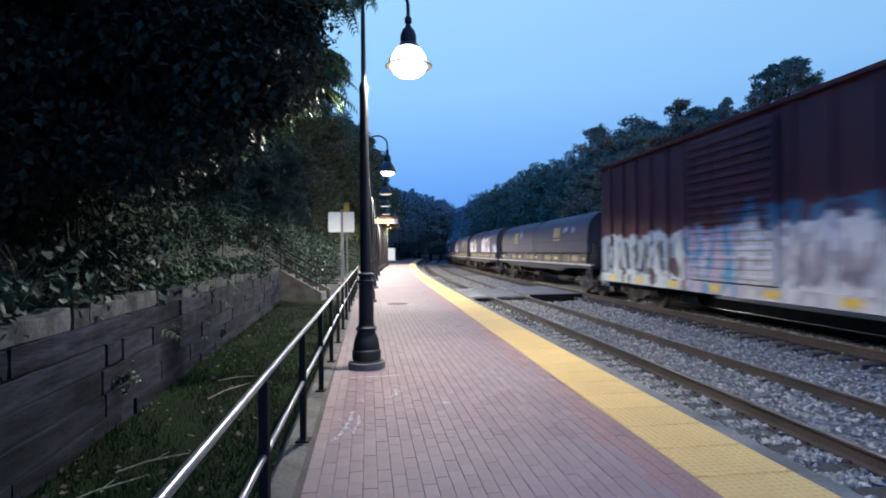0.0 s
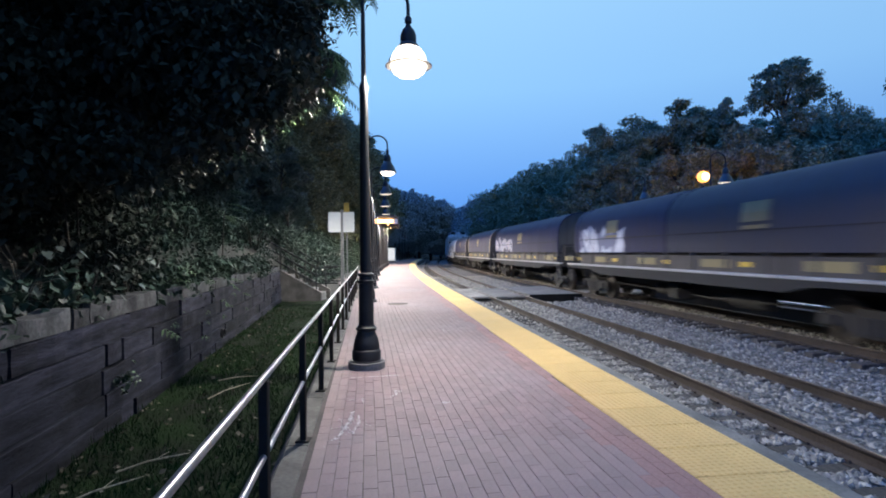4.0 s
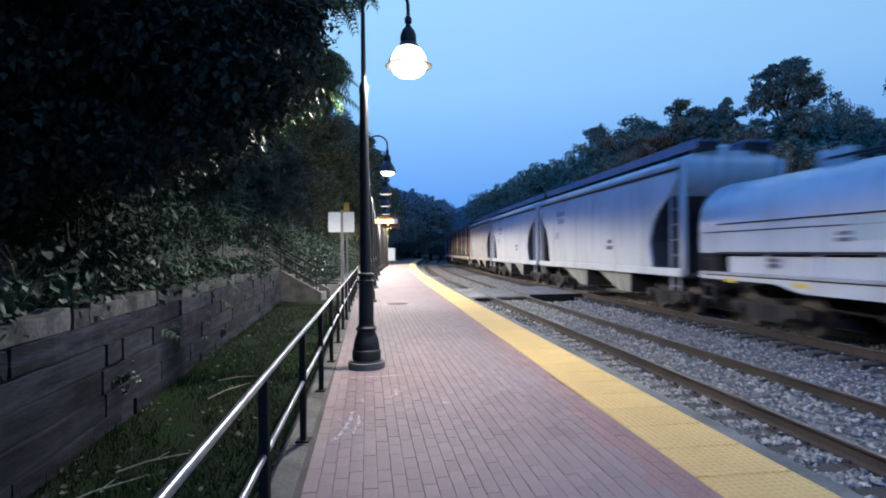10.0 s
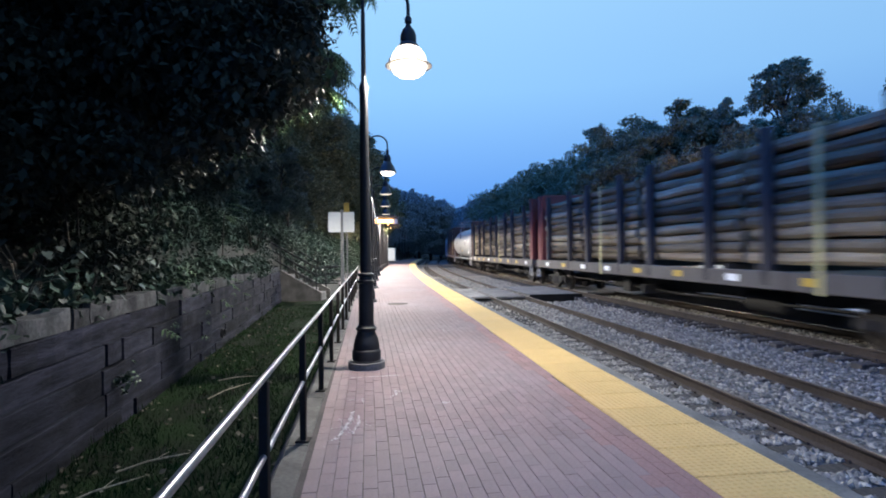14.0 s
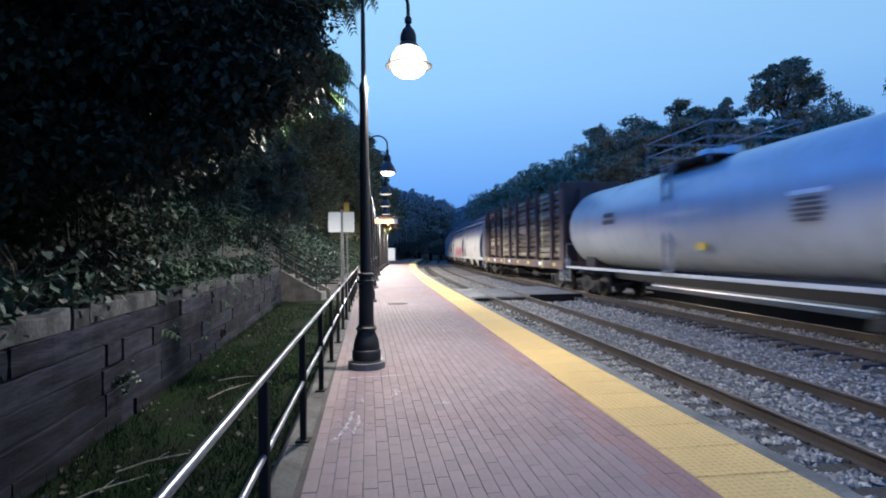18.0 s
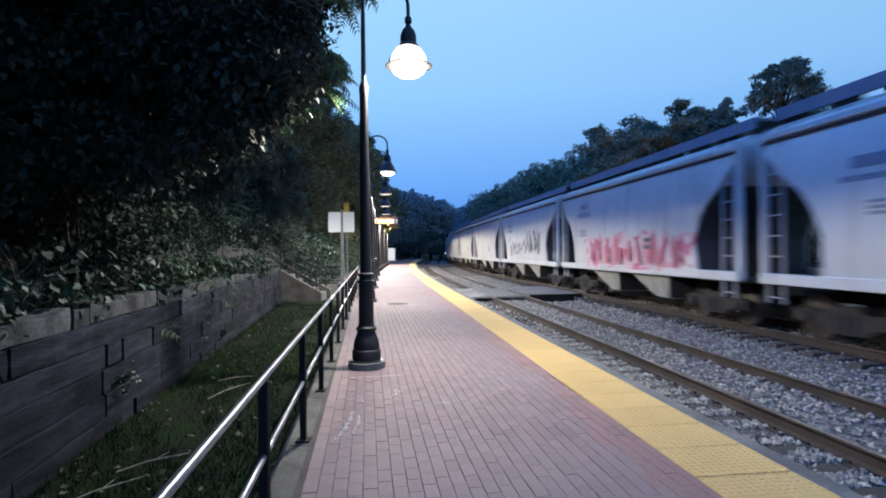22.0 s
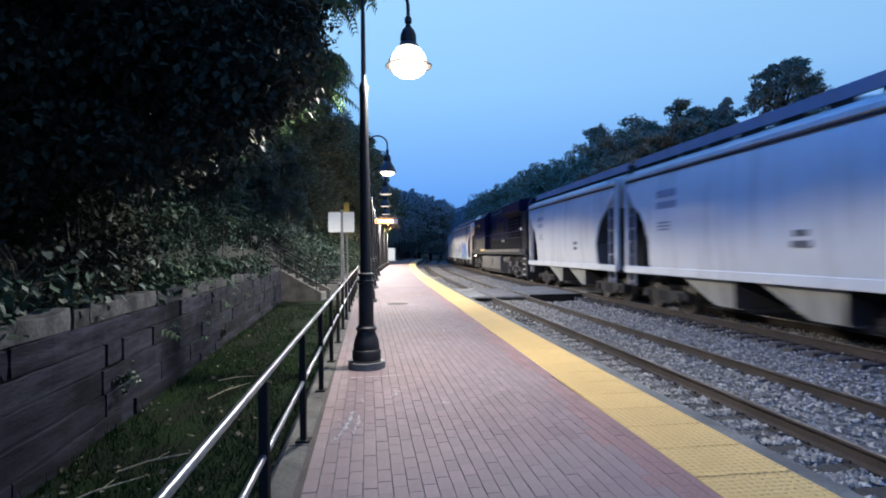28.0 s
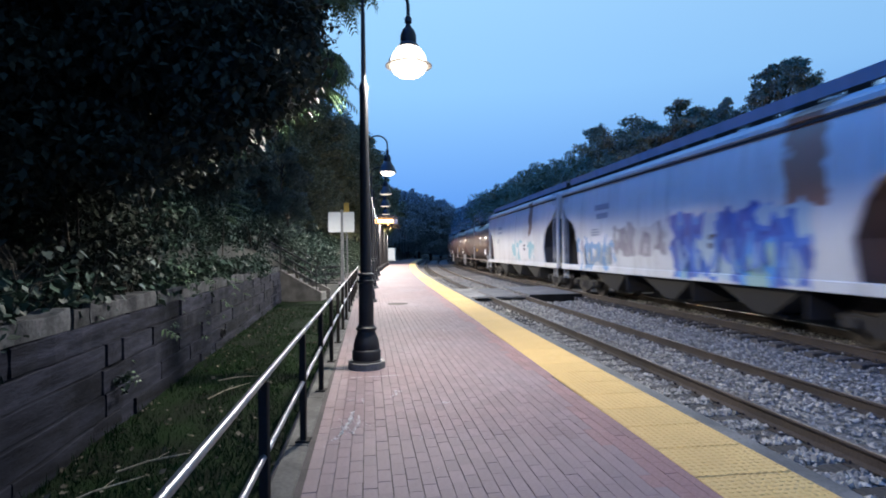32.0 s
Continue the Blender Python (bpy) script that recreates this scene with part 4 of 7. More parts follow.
            part("walk_bracket", Geo().box(x - 0.03, x + 0.03, min(sy * 0.4, sy * 1.05), max(sy * 0.4, sy * 1.05), top + 0.10, top + 0.48), M_UNDER, th)
    for k in range(bays * 2):
        x = -h + 1.2 + (L - 2.4) * k / (bays * 2 - 1)
        part("hatch", Geo().lathe([(0.42, top + 0.2), (0.42, top + 0.42), (0.36, top + 0.48)], 14, x=x), mt, th, smooth=True)
    couplers(th, L, mt)
    rnd = random.Random(seed)
    bars(th, h * rnd.choice((0.45, 0.5, 0.55)), 3.25 + rnd.uniform(-0.1, 0.2), 2, 1.3, 0.20, 1.566, M_STENCIL_GREY)
    bars(th, h * 0.52, 2.55, 3, 0.8, 0.06, 1.583, M_STENCIL_GREY)
    bars(th, -h * 0.30, 2.05, 2, 0.55, 0.13, 1.583)
    if seed == 3:
        bars(th, -h * 0.55, 2.35, 4, 0.95, 0.07, 1.583, M_STENCIL_GREY)
        x = -h + 1.2
        while x < h - 1.2:
            part("marker", Geo().box(x, x + 0.42, 1.562, 1.568, low - 0.01, low + 0.10), M_MARK, th, "yellow reflective marker")
            x += 1.45
    return th


M_STENCIL_GREY = material("faded_stencil", (0.26, 0.27, 0.31), (0.22, 0.23, 0.27), 0.6, grain=20, patch=3, bump=0.02)


def boxcar(u0, u1, mt):
    th, L = car("boxcar", u0, u1, "tall dark red boxcar sprayed with pale graffiti along its side", "boxcar")
    h = L / 2 - 0.45
    part("body", Geo().prism([(-1.47, 0.98), (1.47, 0.98), (1.47, 4.72), (1.30, 4.80), (-1.30, 4.80), (-1.47, 4.72)], -h, h), mt, th)
    part("roof", Geo().prism([(-1.56, 4.70), (1.56, 4.70), (1.58, 4.78), (0.0, 4.98), (-1.58, 4.78)], -h - 0.08, h + 0.08), mt, th)
    part("side_sill", Geo().prism([(1.40, 0.74), (1.54, 0.74), (1.54, 1.02), (1.40, 1.02)], -h, h), mt, th)
    dw, dx = 1.55, 0.6
    door = part("door", Geo().box(dx - dw, dx + dw, 1.50, 1.60, 1.05, 4.55, 0.02), mt, th)
    for k in range(16):
        z = 1.15 + 0.21 * k
        part("door_rib", Geo().box(dx - dw + 0.08, dx + dw - 0.08, 1.59, 1.64, z, z + 0.10, 0.02), mt, door)
    for dxx in (-1.2, -0.4, 0.5, 1.2):
        part("lock_bar", Geo().tube([(dx + dxx, 1.66, 1.1), (dx + dxx, 1.66, 4.5)], 0.022, 6), mt, door)
    x = -h + 0.02
    while x < h:
        if not dx - dw - 0.1 < x < dx + dw + 0.1:
            part("side_post", Geo().box(x, x + 0.08, 1.46, 1.53, 1.0, 4.70, 0.015), mt, th)
        x += 0.93
    k = -h + 1.2
    while k < h:
        part("marker", Geo().box(k, k + 0.42, 1.545, 1.553, 0.80, 0.97), M_MARK, th, "yellow reflective marker")
        k += 1.9
    for sx in (-1, 1):
        ladder(th, sx * (h - 0.32), 1.48, 0.55, 2.2 if sx > 0 else 4.5, M_LADDER)
        truck(th, sx * (h - 1.9))
        part("end_rib_panel", Geo().box(min(sx * h, sx * (h + 0.06)), max(sx * h, sx * (h + 0.06)), -1.3, 1.3, 1.2, 4.5, 0.03), mt, th)
    part("underframe", Geo().box(-h, h, -0.45, 0.45, 0.62, 0.98, 0.02).box(-h + 3, h - 3, -1.2, 1.2, 0.72, 0.9), M_UNDER, th)
    couplers(th, L, mt)
    return th


def arch(y, z0, zs, zt, n=10):
    """Half-round hood section from z0 up, springing at zs."""
    pts = [(-y, z0), (-y, zs)]
    for k in range(1, n):
        a = math.pi * k / n
        c, s = math.cos(a), math.sin(a)
        pts.append((-y * math.copysign(abs(c) ** 0.75, c), zs + (zt - zs) * s ** 0.75))
    return pts + [(y, zs), (y, z0)]


def coil_car(u0, u1, hoods, m_hood, m_frame, m_band=None, label="", m_hood2=None, marks=True, tall=3.57, m_low=None):
    th, L = car("coil_car", u0, u1, label, "coil car", "coil cars")
    h = L / 2 - 0.5
    for sy in (-1, 1):
        a, b = sorted((sy * 1.44, sy * 1.54))
        part("side_sill", Geo().loft([[(x, a, 1.22), (x, b, 1.22), (x, b, zb), (x, a, zb)] for x, zb in ((-h, 1.12), (-h + 2.6, 1.10), (-h + 3.3, 0.95), (h - 3.3, 0.95), (h - 2.6, 1.10), (h, 1.12))]), m_low or M_UNDER, th)
        part("walk_edge", Geo().box(-h, h, min(sy * 1.40, sy * 1.56), max(sy * 1.40, sy * 1.56), 1.222, 1.285, 0.01), M_EDGE, th, "pale walkway edge")
        part("trough_side", Geo().box(-h + 0.9, h - 0.9, min(sy * 1.30, sy * 1.40), max(sy * 1.30, sy * 1.40), 1.27, 1.655, 0.02), m_frame, th)
        k = -h + 1.2
        while k < h - 1:
            part("stake", Geo().box(k, k + 0.09, min(sy * 1.38, sy * 1.44), max(sy * 1.38, sy * 1.44), 1.27, 1.80, 0.01), m_frame, th)
            k += 1.35
    part("cradle", Geo().box(-h + 0.95, h - 0.95, -1.29, 1.29, 1.25, 1.76), M_UNDER, th)
    part("deck", Geo().box(-h, h, -1.42, 1.42, 1.10, 1.22, 0.02), M_UNDER, th)
    part("centre_sill", Geo().box(-h, h, -0.35, 0.35, 0.62, 1.10, 0.02), M_UNDER, th)
    a0, a1 = (-h + 0.35, h + 0.12) if m_hood is M_COIL_WHITE else (-h + 0.55, h - 0.55)
    for k in range(hoods):
        x0, x1 = a0 + (a1 - a0) * k / hoods + 0.02, a0 + (a1 - a0) * (k + 1) / hoods - 0.02
        mm = m_hood2 if (m_hood2 and k == hoods - 1) else m_hood
        hd = part("hood", Geo().prism(arch(1.44, 1.74, 2.35, tall), x0, x1), mm, th, smooth=True)
        for xx in (x0 + 0.02, x1 - 0.42):
            part("hood_band", Geo().prism(arch(1.452, 1.735, 2.352, tall + 0.012), xx, xx + (0.40 if m_band else 0.12)), m_band or mm, hd, smooth=True)
        part("hood_seam", Geo().box(x0 + 0.02, x1 - 0.02, 1.438, 1.452, 2.215, 2.240), M_UNDER, hd, "dark seam along the hood")
        if mm is M_COIL_WHITE:
            for xe, sg in ((x0, -1), (x1, 1)):
                sec = arch(1.43, 1.75, 2.34, tall - 0.01)
                rings = [[(xe + sg * d, y * q, 2.1 + (z - 2.1) * q) for y, z in sec] for d, q in ((-0.02, 1.0), (0.16, 0.97), (0.30, 0.86), (0.36, 0.60))]
                part("rounded_end", Geo().loft(rings), mm, hd, smooth=True)
        for xa, xb in () if mm is M_COIL_WHITE else ((x0 - 0.012, x0 - 0.002), (x1 + 0.002, x1 + 0.012)):
            part("hood_end", Geo().prism(arch(1.42, 1.75, 2.34, tall - 0.03), xa, xb), mm if mm is M_COIL_WHITE else M_END, hd, "hood end coloured dark for its shade")
        for xx in (x0 + (x1 - x0) * 0.3, x0 + (x1 - x0) * 0.7):
            part("lifting_lug", Geo().box(xx - 0.09, xx + 0.09, -0.10, 0.10, tall - 0.02, tall + (0.34 if mm is M_COIL_WHITE else 0.14), 0.03), M_UNDER, hd)
        if marks:
            xm = (x0 + x1) / 2
            part("mark", Geo().loft([[(xm - 0.45, y, z), (xm + 0.45, y, z), (xm + 0.45, y + 0.012, z), (xm - 0.45, y + 0.012, z)] for y, z in ((1.444, 2.42), (1.428, 2.62), (1.375, 2.86))]), M_COIL_MARK, hd, "faded tan panel")
            part("mark", Geo().box(xm - 0.45, xm + 0.45, 1.445, 1.456, 2.26, 2.34), M_COIL_MARK, hd, "faded tan mark")
    if marks:
        k = -h + 1.0
        while k < h - 1:
            part("marker", Geo().box(k, k + 0.40, 1.402, 1.409, 1.42, 1.53), M_MARK, th, "yellow reflective marker")
            part("tan_dash", Geo().box(k + 0.75, k + 1.9, 1.402, 1.408, 1.38, 1.58), M_COIL_MARK, th, "worn tan paint on the frame side")
            k += 3.4
    for sx in (-1, 1):
        part("end_sheet", Geo().box(min(sx * (h - 0.45), sx * (h - 0.30)), max(sx * (h - 0.45), sx * (h - 0.30)), -1.3, 1.3, 1.2, 2.1, 0.03), M_UNDER, th)
        part("end_platform", Geo().box(min(sx * (h - 0.9), sx * h), max(sx * (h - 0.9), sx * h), -1.42, 1.42, 1.22, 1.27), M_UNDER, th)
        ladder(th, sx * (h - 0.3), 1.46, 0.55, 1.7, M_END, n=3)
        truck(th, sx * (h - 1.75))
        g = Geo().tube([(sx * h, -1.3, 1.2), (sx * h, -1.3, 2.0), (sx * h, 1.3, 2.0), (sx * h, 1.3, 1.2)], 0.022, 6)
        part("grab_rail", g, M_END, th)
    under_gear(th, -h + 3.0, h - 3.0, int(u0))
    couplers(th, L, m_frame)
    return th, L


def log_mesh(length, r, seed):
    rnd = random.Random(seed)
    n = 9
    rings = []
    for i in range(5):
        x = -length / 2 + length * i / 4
        dy, dz = rnd.uniform(-0.025, 0.025), rnd.uniform(-0.02, 0.02)
        rr = r * (1.06 - 0.12 * i / 4) * rnd.uniform(0.97, 1.03)
        rings.append([(x, dy + rr * math.cos(2 * math.pi * k / n), dz + rr * math.sin(2 * math.pi * k / n)) for k in range(n)])
    me = Geo().loft(rings).mesh("log", True)
    me.materials.append(M_LOG)
    return me


M_LOG = material("debarked_logs", (0.345, 0.290, 0.200), (0.150, 0.112, 0.076), 0.85, grain=12, patch=1.0, bump=0.5, depth=0.02, stretch=(0.3, 3, 3), random=0.5, spec=0.2)
LOGS = {}


def log_car(u0, u1, m_bulk, m_deck, stacks, label, top=4.15, m_stake=None, strap=0, m_rear=None):
    th, L = car("log_car", u0, u1, label, "log car", "log cars")
    h = L / 2 - 0.45
    m_stake = m_stake or M_STAKE
    part("deck", Geo().box(-h, h, -1.40, 1.40, 1.12, 1.32, 0.02), m_deck, th)
    for sy in (-1, 1):
        a, b = sorted((sy * 1.38, sy * 1.52))
        part("side_sill", Geo().box(-h, h, a, b, 0.98, 1.36, 0.02), m_deck, th)
    part("fishbelly", Geo().loft([[(x, -0.5, 1.12), (x, 0.5, 1.12), (x, 0.5, zb), (x, -0.5, zb)] for x, zb in ((-h + 2.8, 1.0), (-h + 4, 0.62), (h - 4, 0.62), (h - 2.8, 1.0))]), M_UNDER, th)
    for sx in (-1, 1):
        m_bulk = m_rear if m_rear and sx > 0 else m_bulk
        bk = part("bulkhead", Geo().box(min(sx * (h - 0.75), sx * (h - 0.55)), max(sx * (h - 0.75), sx * (h - 0.55)), -1.42, 1.42, 1.3, max(4.6, top), 0.03), m_bulk, th)
        for yy in (-1.42, -0.5, 0.5, 1.30):
            part("bulkhead_post", Geo().prism([(yy, 1.3), (yy + 0.14, 1.3), (yy + 0.14, 4.58), (yy, 4.58)], min(sx * (h - 0.55), sx * (h - 0.12)), max(sx * (h - 0.55), sx * (h - 0.12))), m_bulk, bk)
        for zz in (2.3, 3.4):
            part("bulkhead_rib", Geo().box(min(sx * (h - 0.55), sx * (h - 0.30)), max(sx * (h - 0.55), sx * (h - 0.30)), -1.42, 1.42, zz, zz + 0.16, 0.02), m_bulk, bk)
        ladder(th, sx * (h - 0.25), 1.45, 0.5, 1.3, M_LADDER, n=3)
        truck(th, sx * (h - 1.9))
    a0, a1 = -h + 0.85, h - 0.85
    rnd = random.Random(int(u0))
    for k in range(stacks):
        x0, x1 = a0 + (a1 - a0) * k / stacks, a0 + (a1 - a0) * (k + 1) / stacks
        ll, xm = (x1 - x0) - 0.28, (x0 + x1) / 2
        key = round(ll, 1)
        if key not in LOGS:
            LOGS[key] = [log_mesh(ll, 0.130, 31 + i) for i in range(4)]
        nz = int((top - 1.50) / 0.262)
        for iz in range(nz):
            for iy in range(10):
                if iy < 8 and iz < nz - 1 and not (iz == nz - 2 and iy % 2):
                    continue
                y = -1.17 + 0.262 * iy + (0.0 if iz % 2 else -0.05)
                shared("log", LOGS[key][rnd.randrange(4)], th, pose(xm + rnd.uniform(-0.13, 0.13), y, 1.60 + 0.262 * iz + rnd.uniform(-0.03, 0.03), rnd.uniform(0, 360), 0, rnd.choice((0, 180)) + rnd.uniform(-0.4, 0.4)))
        for xb in (xm - 2.0, xm + 1.85):
            part("bunk", Geo().box(xb, xb + 0.15, -1.35, 1.35, 1.32, 1.49), M_UNDER, th)
        for xs in (xm - ll * 0.31, xm + ll * 0.31):
            for sy in (-1, 1):
                a, b = sorted((sy * 1.36, sy * 1.52))
                part("stake", Geo().box(xs - 0.125, xs + 0.125, a, b, 1.05, max(4.35, top), 0.015), m_stake, th)
        if k % 2 == strap:
            z1 = 1.60 + 0.262 * (nz - 1) + 0.15
            part("strap", Geo().box(xm - 0.07, xm + 0.07, 1.535, 1.547, 0.95, z1).box(xm - 0.07, xm + 0.07, -1.3, 1.546, z1, z1 + 0.012), M_STRAP, th, "yellow webbing strap")
    under_gear(th, -h + 3.4, h - 3.4, int(u0))
    couplers(th, L, m_deck)
    kk = -h + 1.0
    while kk < h:
        part("marker", Geo().box(kk, kk + 0.45, 1.525, 1.531, 1.10, 1.26), M_MARK if rnd.random() < 0.5 else M_WHITE, th, "reflective marker")
        kk += 2.3


M_STAKE = paint("dark_stake_paint", (0.030, 0.028, 0.034), (0.05, 0.035, 0.03), 0.6, 0.5)
M_STRAP = material("yellow_webbing", (0.56, 0.50, 0.24), (0.42, 0.38, 0.18), 0.7, grain=40, patch=2, bump=0.1)


def tank_car(u0, u1, mt, label, r=1.60, zc=2.72, frame=None, name="tank_car"):
    th, L = car(name, u0, u1, label, "tank car", "tank cars")
    h = L / 2 - 0.78
    n = 28
    prof = [(-h, 0.02), (-h + 0.04, 0.55 * r), (-h + 0.16, 0.80 * r), (-h + 0.36, 0.94 * r), (-h + 0.62, r)]
    prof = prof + [(-x, q) for x, q in reversed(prof)]
    g = Geo().loft([[(x, q * math.cos(2 * math.pi * k / n), zc + q * math.sin(2 * math.pi * k / n)) for k in range(n)] for x, q in prof])
    part("tank", g, mt, th, smooth=True)
    for x in (-h * 0.5, 0, h * 0.5):
        part("weld_band", Geo().loft([[(xx, (r + 0.008) * math.cos(2 * math.pi * k / n), zc + (r + 0.008) * math.sin(2 * math.pi * k / n)) for k in range(n)] for xx in (x - 0.05, x + 0.05)]), mt, th, smooth=True)
    f = frame or mt
    for sy in (-1, 1):
        a, b = sorted((sy * 1.36, sy * 1.46))
        part("side_sill", Geo().box(-L / 2 + 0.5, L / 2 - 0.5, a, b, 1.06, 1.16, 0.01), f, th)
    for sx in (-1, 1):
        xa, xb = sorted((sx * (h - 0.2), sx * (L / 2 - 0.45)))
        part("end_platform", Geo().box(xa - 0.6 * (sx > 0), xb + 0.6 * (sx < 0), -1.42, 1.42, 1.04, 1.10), M_UNDER, th)
        part("saddle", Geo().box(sx * (h - 1.6) - 0.5, sx * (h - 1.6) + 0.5, -1.1, 1.1, 0.85, 1.60, 0.05), M_UNDER, th)
        part("end_rail", Geo().tube([(sx * (L / 2 - 0.5), -1.4, 1.1), (sx * (L / 2 - 0.5), -1.4, 2.1), (sx * (L / 2 - 0.5), 1.4, 2.1), (sx * (L / 2 - 0.5), 1.4, 1.1)], 0.022, 6), f, th)
        ladder(th, sx * (L / 2 - 0.75), 1.43, 0.5, 1.5, M_LADDER, n=3)
        truck(th, sx * (h - 1.2))
    part("stub_sill", Geo().box(-L / 2 + 0.6, L / 2 - 0.6, -0.3, 0.3, 0.7, 1.0, 0.02), M_UNDER, th)
    zt = zc + r
    part("manway", Geo().lathe([(0.40, zt - 0.1), (0.40, zt + 0.26), (0.34, zt + 0.34)], 16, x=0.2), f, th, smooth=True)
    part("valve_housing", Geo().lathe([(0.26, zt - 0.1), (0.26, zt + 0.22), (0.22, zt + 0.27)], 12, x=-0.7), f, th, smooth=True)
    part("top_walk", Geo().box(-1.6, 1.6, 0.45, 1.25, zt - 0.12, zt - 0.08).box(-1.6, 1.6, -1.25, -0.45, zt - 0.12, zt - 0.08), M_UNDER, th)
    top = part("top_railing", Geo().tube([(-1.6, 1.25, zt + 0.75), (1.6, 1.25, zt + 0.75), (1.6, -1.25, zt + 0.75), (-1.6, -1.25, zt + 0.75), (-1.6, 1.25, zt + 0.75)], 0.02, 6), M_LADDER, th)
    part("middle_railing", Geo().tube([(-1.6, 1.25, zt + 0.35), (1.6, 1.25, zt + 0.35), (1.6, -1.25, zt + 0.35), (-1.6, -1.25, zt + 0.35), (-1.6, 1.25, zt + 0.35)], 0.02, 6), M_LADDER, top)
    for x in (-1.6, 0, 1.6):
        for y in (-1.25, 1.25):
            part("stanchion", Geo().tube([(x, y, zt - 0.3), (x, y, zt + 0.75)], 0.02, 6), M_LADDER, top)
    ladder(th, 0.0, 1.49, 1.1, zt - 0.1, M_LADDER)
    couplers(th, L, f)
    bars(th, h * 0.45, 2.95, 2, 1.1, 0.15, r + 0.012)
    bars(th, -h * 0.62, 2.72, 5, 0.85, 0.062, r + 0.012)
    part("data_header", Geo().box(-h * 0.62 - 0.47, -h * 0.62 + 0.47, r + 0.01, r + 0.02, 2.84, 2.93), M_WHITE, th)
    part("hazard_plate", Geo().box(-1.8, -1.38, r - 0.12, r - 0.10, 1.80, 2.0), M_MARK, th, "yellow plate")
    part("placard", Geo().box(-h + 0.9, -h + 1.35, 1.45, 1.47, 1.55, 1.95, 0.004), M_WHITE, th)


def locomotive(u0, u1):
    th, L = car("locomotive", u0, u1, "dark blue diesel locomotive with grey tank and dashed cream sill stripe", "locomotive", "locomotives", 0.32)
    h = L / 2 - 0.5
    part("frame", Geo().box(-h, h, -1.48, 1.48, 1.58, 1.94, 0.03), M_LOCO_DARK, th)
    for sy in (-1, 1):
        a, b = sorted((sy * 1.483, sy * 1.492))
        for k in range(13):
            x = -h + 1.5 + k * 0.90
            part("sill_stripe", Geo().box(x, x + 0.80, a, b, 1.76, 1.93), M_LOCO_CREAM, th, "dull cream stripe")
    part("underframe", Geo().box(-h + 0.3, h - 0.3, -1.0, 0.95, 0.80, 1.58, 0.03).box(-h + 0.3, h - 0.3, -1.0, -0.9, 0.35, 0.82), M_LOCO_DARK, th)
    part("hood", Geo().prism([(-1.02, 1.94), (-1.02, 4.55), (-0.86, 4.82), (0.86, 4.82), (1.02, 4.55), (1.02, 1.94)], -h + 0.6, 3.0), M_LOCO_BLUE, th)
    part("hood_base", Geo().box(-h + 0.6, 2.2, 1.0, 1.12, 1.94, 2.62, 0.03), M_FLAT_BLACK, th, "black lower hood side")
    k = -3.55
    while k < 1.6:
        door = part("hood_door", Geo().box(k, k + 0.82, 1.02, 1.05, 2.68, 4.25, 0.012), M_LOCO_BLUE, th)
        for q in range(3):
            part("hinge", Geo().box(k + 0.01, k + 0.06, 1.05, 1.065, 2.8 + 0.6 * q, 2.9 + 0.6 * q), M_LOCO_BLUE, door)
        part("latch", Geo().box(k + 0.70, k + 0.76, 1.05, 1.07, 3.3, 3.46), M_LOCO_DARK, door)
        k += 0.90
    # recess behind the cab, its darkness painted as a black panel
    part("recess_shade", Geo().box(2.25, 2.98, 1.0, 1.06, 1.96, 4.0, 0.01), M_FLAT_BLACK, th, "black panel painted as the recess behind the cab")
    # lettering on the hood, as plain shapes
    for x0, x1, z0, z1 in ((-0.70, -0.05, 3.05, 3.85), (-1.55, -0.90, 3.05, 3.85), (-2.40, -1.75, 3.05, 3.85)):
        part("emblem", Geo().box(x0, x1, 1.072, 1.078, z0, z1), M_LOCO_OCHRE, th, "dull ochre painted shape")
    for x in (-2.30, -2.78):
        part("pale_plate", Geo().box(x, x + 0.27, 1.122, 1.132, 2.44, 2.60), M_EDGE, th, "pale plate on the hood")
    # overhanging radiator wings; intake screens below coloured black for the wings' shade
    part("radiator", Geo().prism([(-1.02, 3.95), (-1.50, 4.20), (-1.50, 4.74), (-1.40, 4.84), (1.40, 4.84), (1.50, 4.74), (1.50, 4.20), (1.02, 3.95)], -8.9, -3.85), M_LOCO_BLUE, th)
    # Pale tube along the wing's top paints the highlight there.
    part("wing_highlight", Geo().tube([(-6.1, 1.45, 4.80), (-3.86, 1.45, 4.80)], 0.022, 6), M_EDGE, th, "pale line painted as the wing edge's highlight")
    for k in range(3):
        x = -8.6 + 1.55 * k
        screen = part("intake_screen", Geo().box(x, x + 1.45, 1.02, 1.07, 2.70, 3.95, 0.01), M_FLAT_BLACK, th, "intake screen coloured black for the wing's shade")
        for q in range(5):
            part("screen_bar", Geo().box(x + 0.04, x + 1.41, 1.07, 1.085, 2.85 + 0.22 * q, 2.88 + 0.22 * q), M_LOCO_DARK, screen)
    part("exhaust", Geo().box(-1.6, -0.6, -0.4, 0.4, 4.80, 4.93, 0.05), M_LOCO_DARK, th)
    part("dynamic_brake", Geo().box(0.2, 2.9, -0.95, 0.95, 4.60, 4.88, 0.06), M_LOCO_BLUE, th)
    part("rear_hood_side", Geo().box(-h + 0.55, -8.75, 1.0, 1.30, 1.95, 4.1, 0.03), M_LOCO_REAR, th, "brownish grey rear hood side")
    for k in range(2):
        part("hood_light", Geo().box(-7.72, -7.50, 1.086, 1.11, 3.11 + 0.07 * k, 3.14 + 0.07 * k), M_LOCO_HOODLIGHT, th, "small lit hood light")
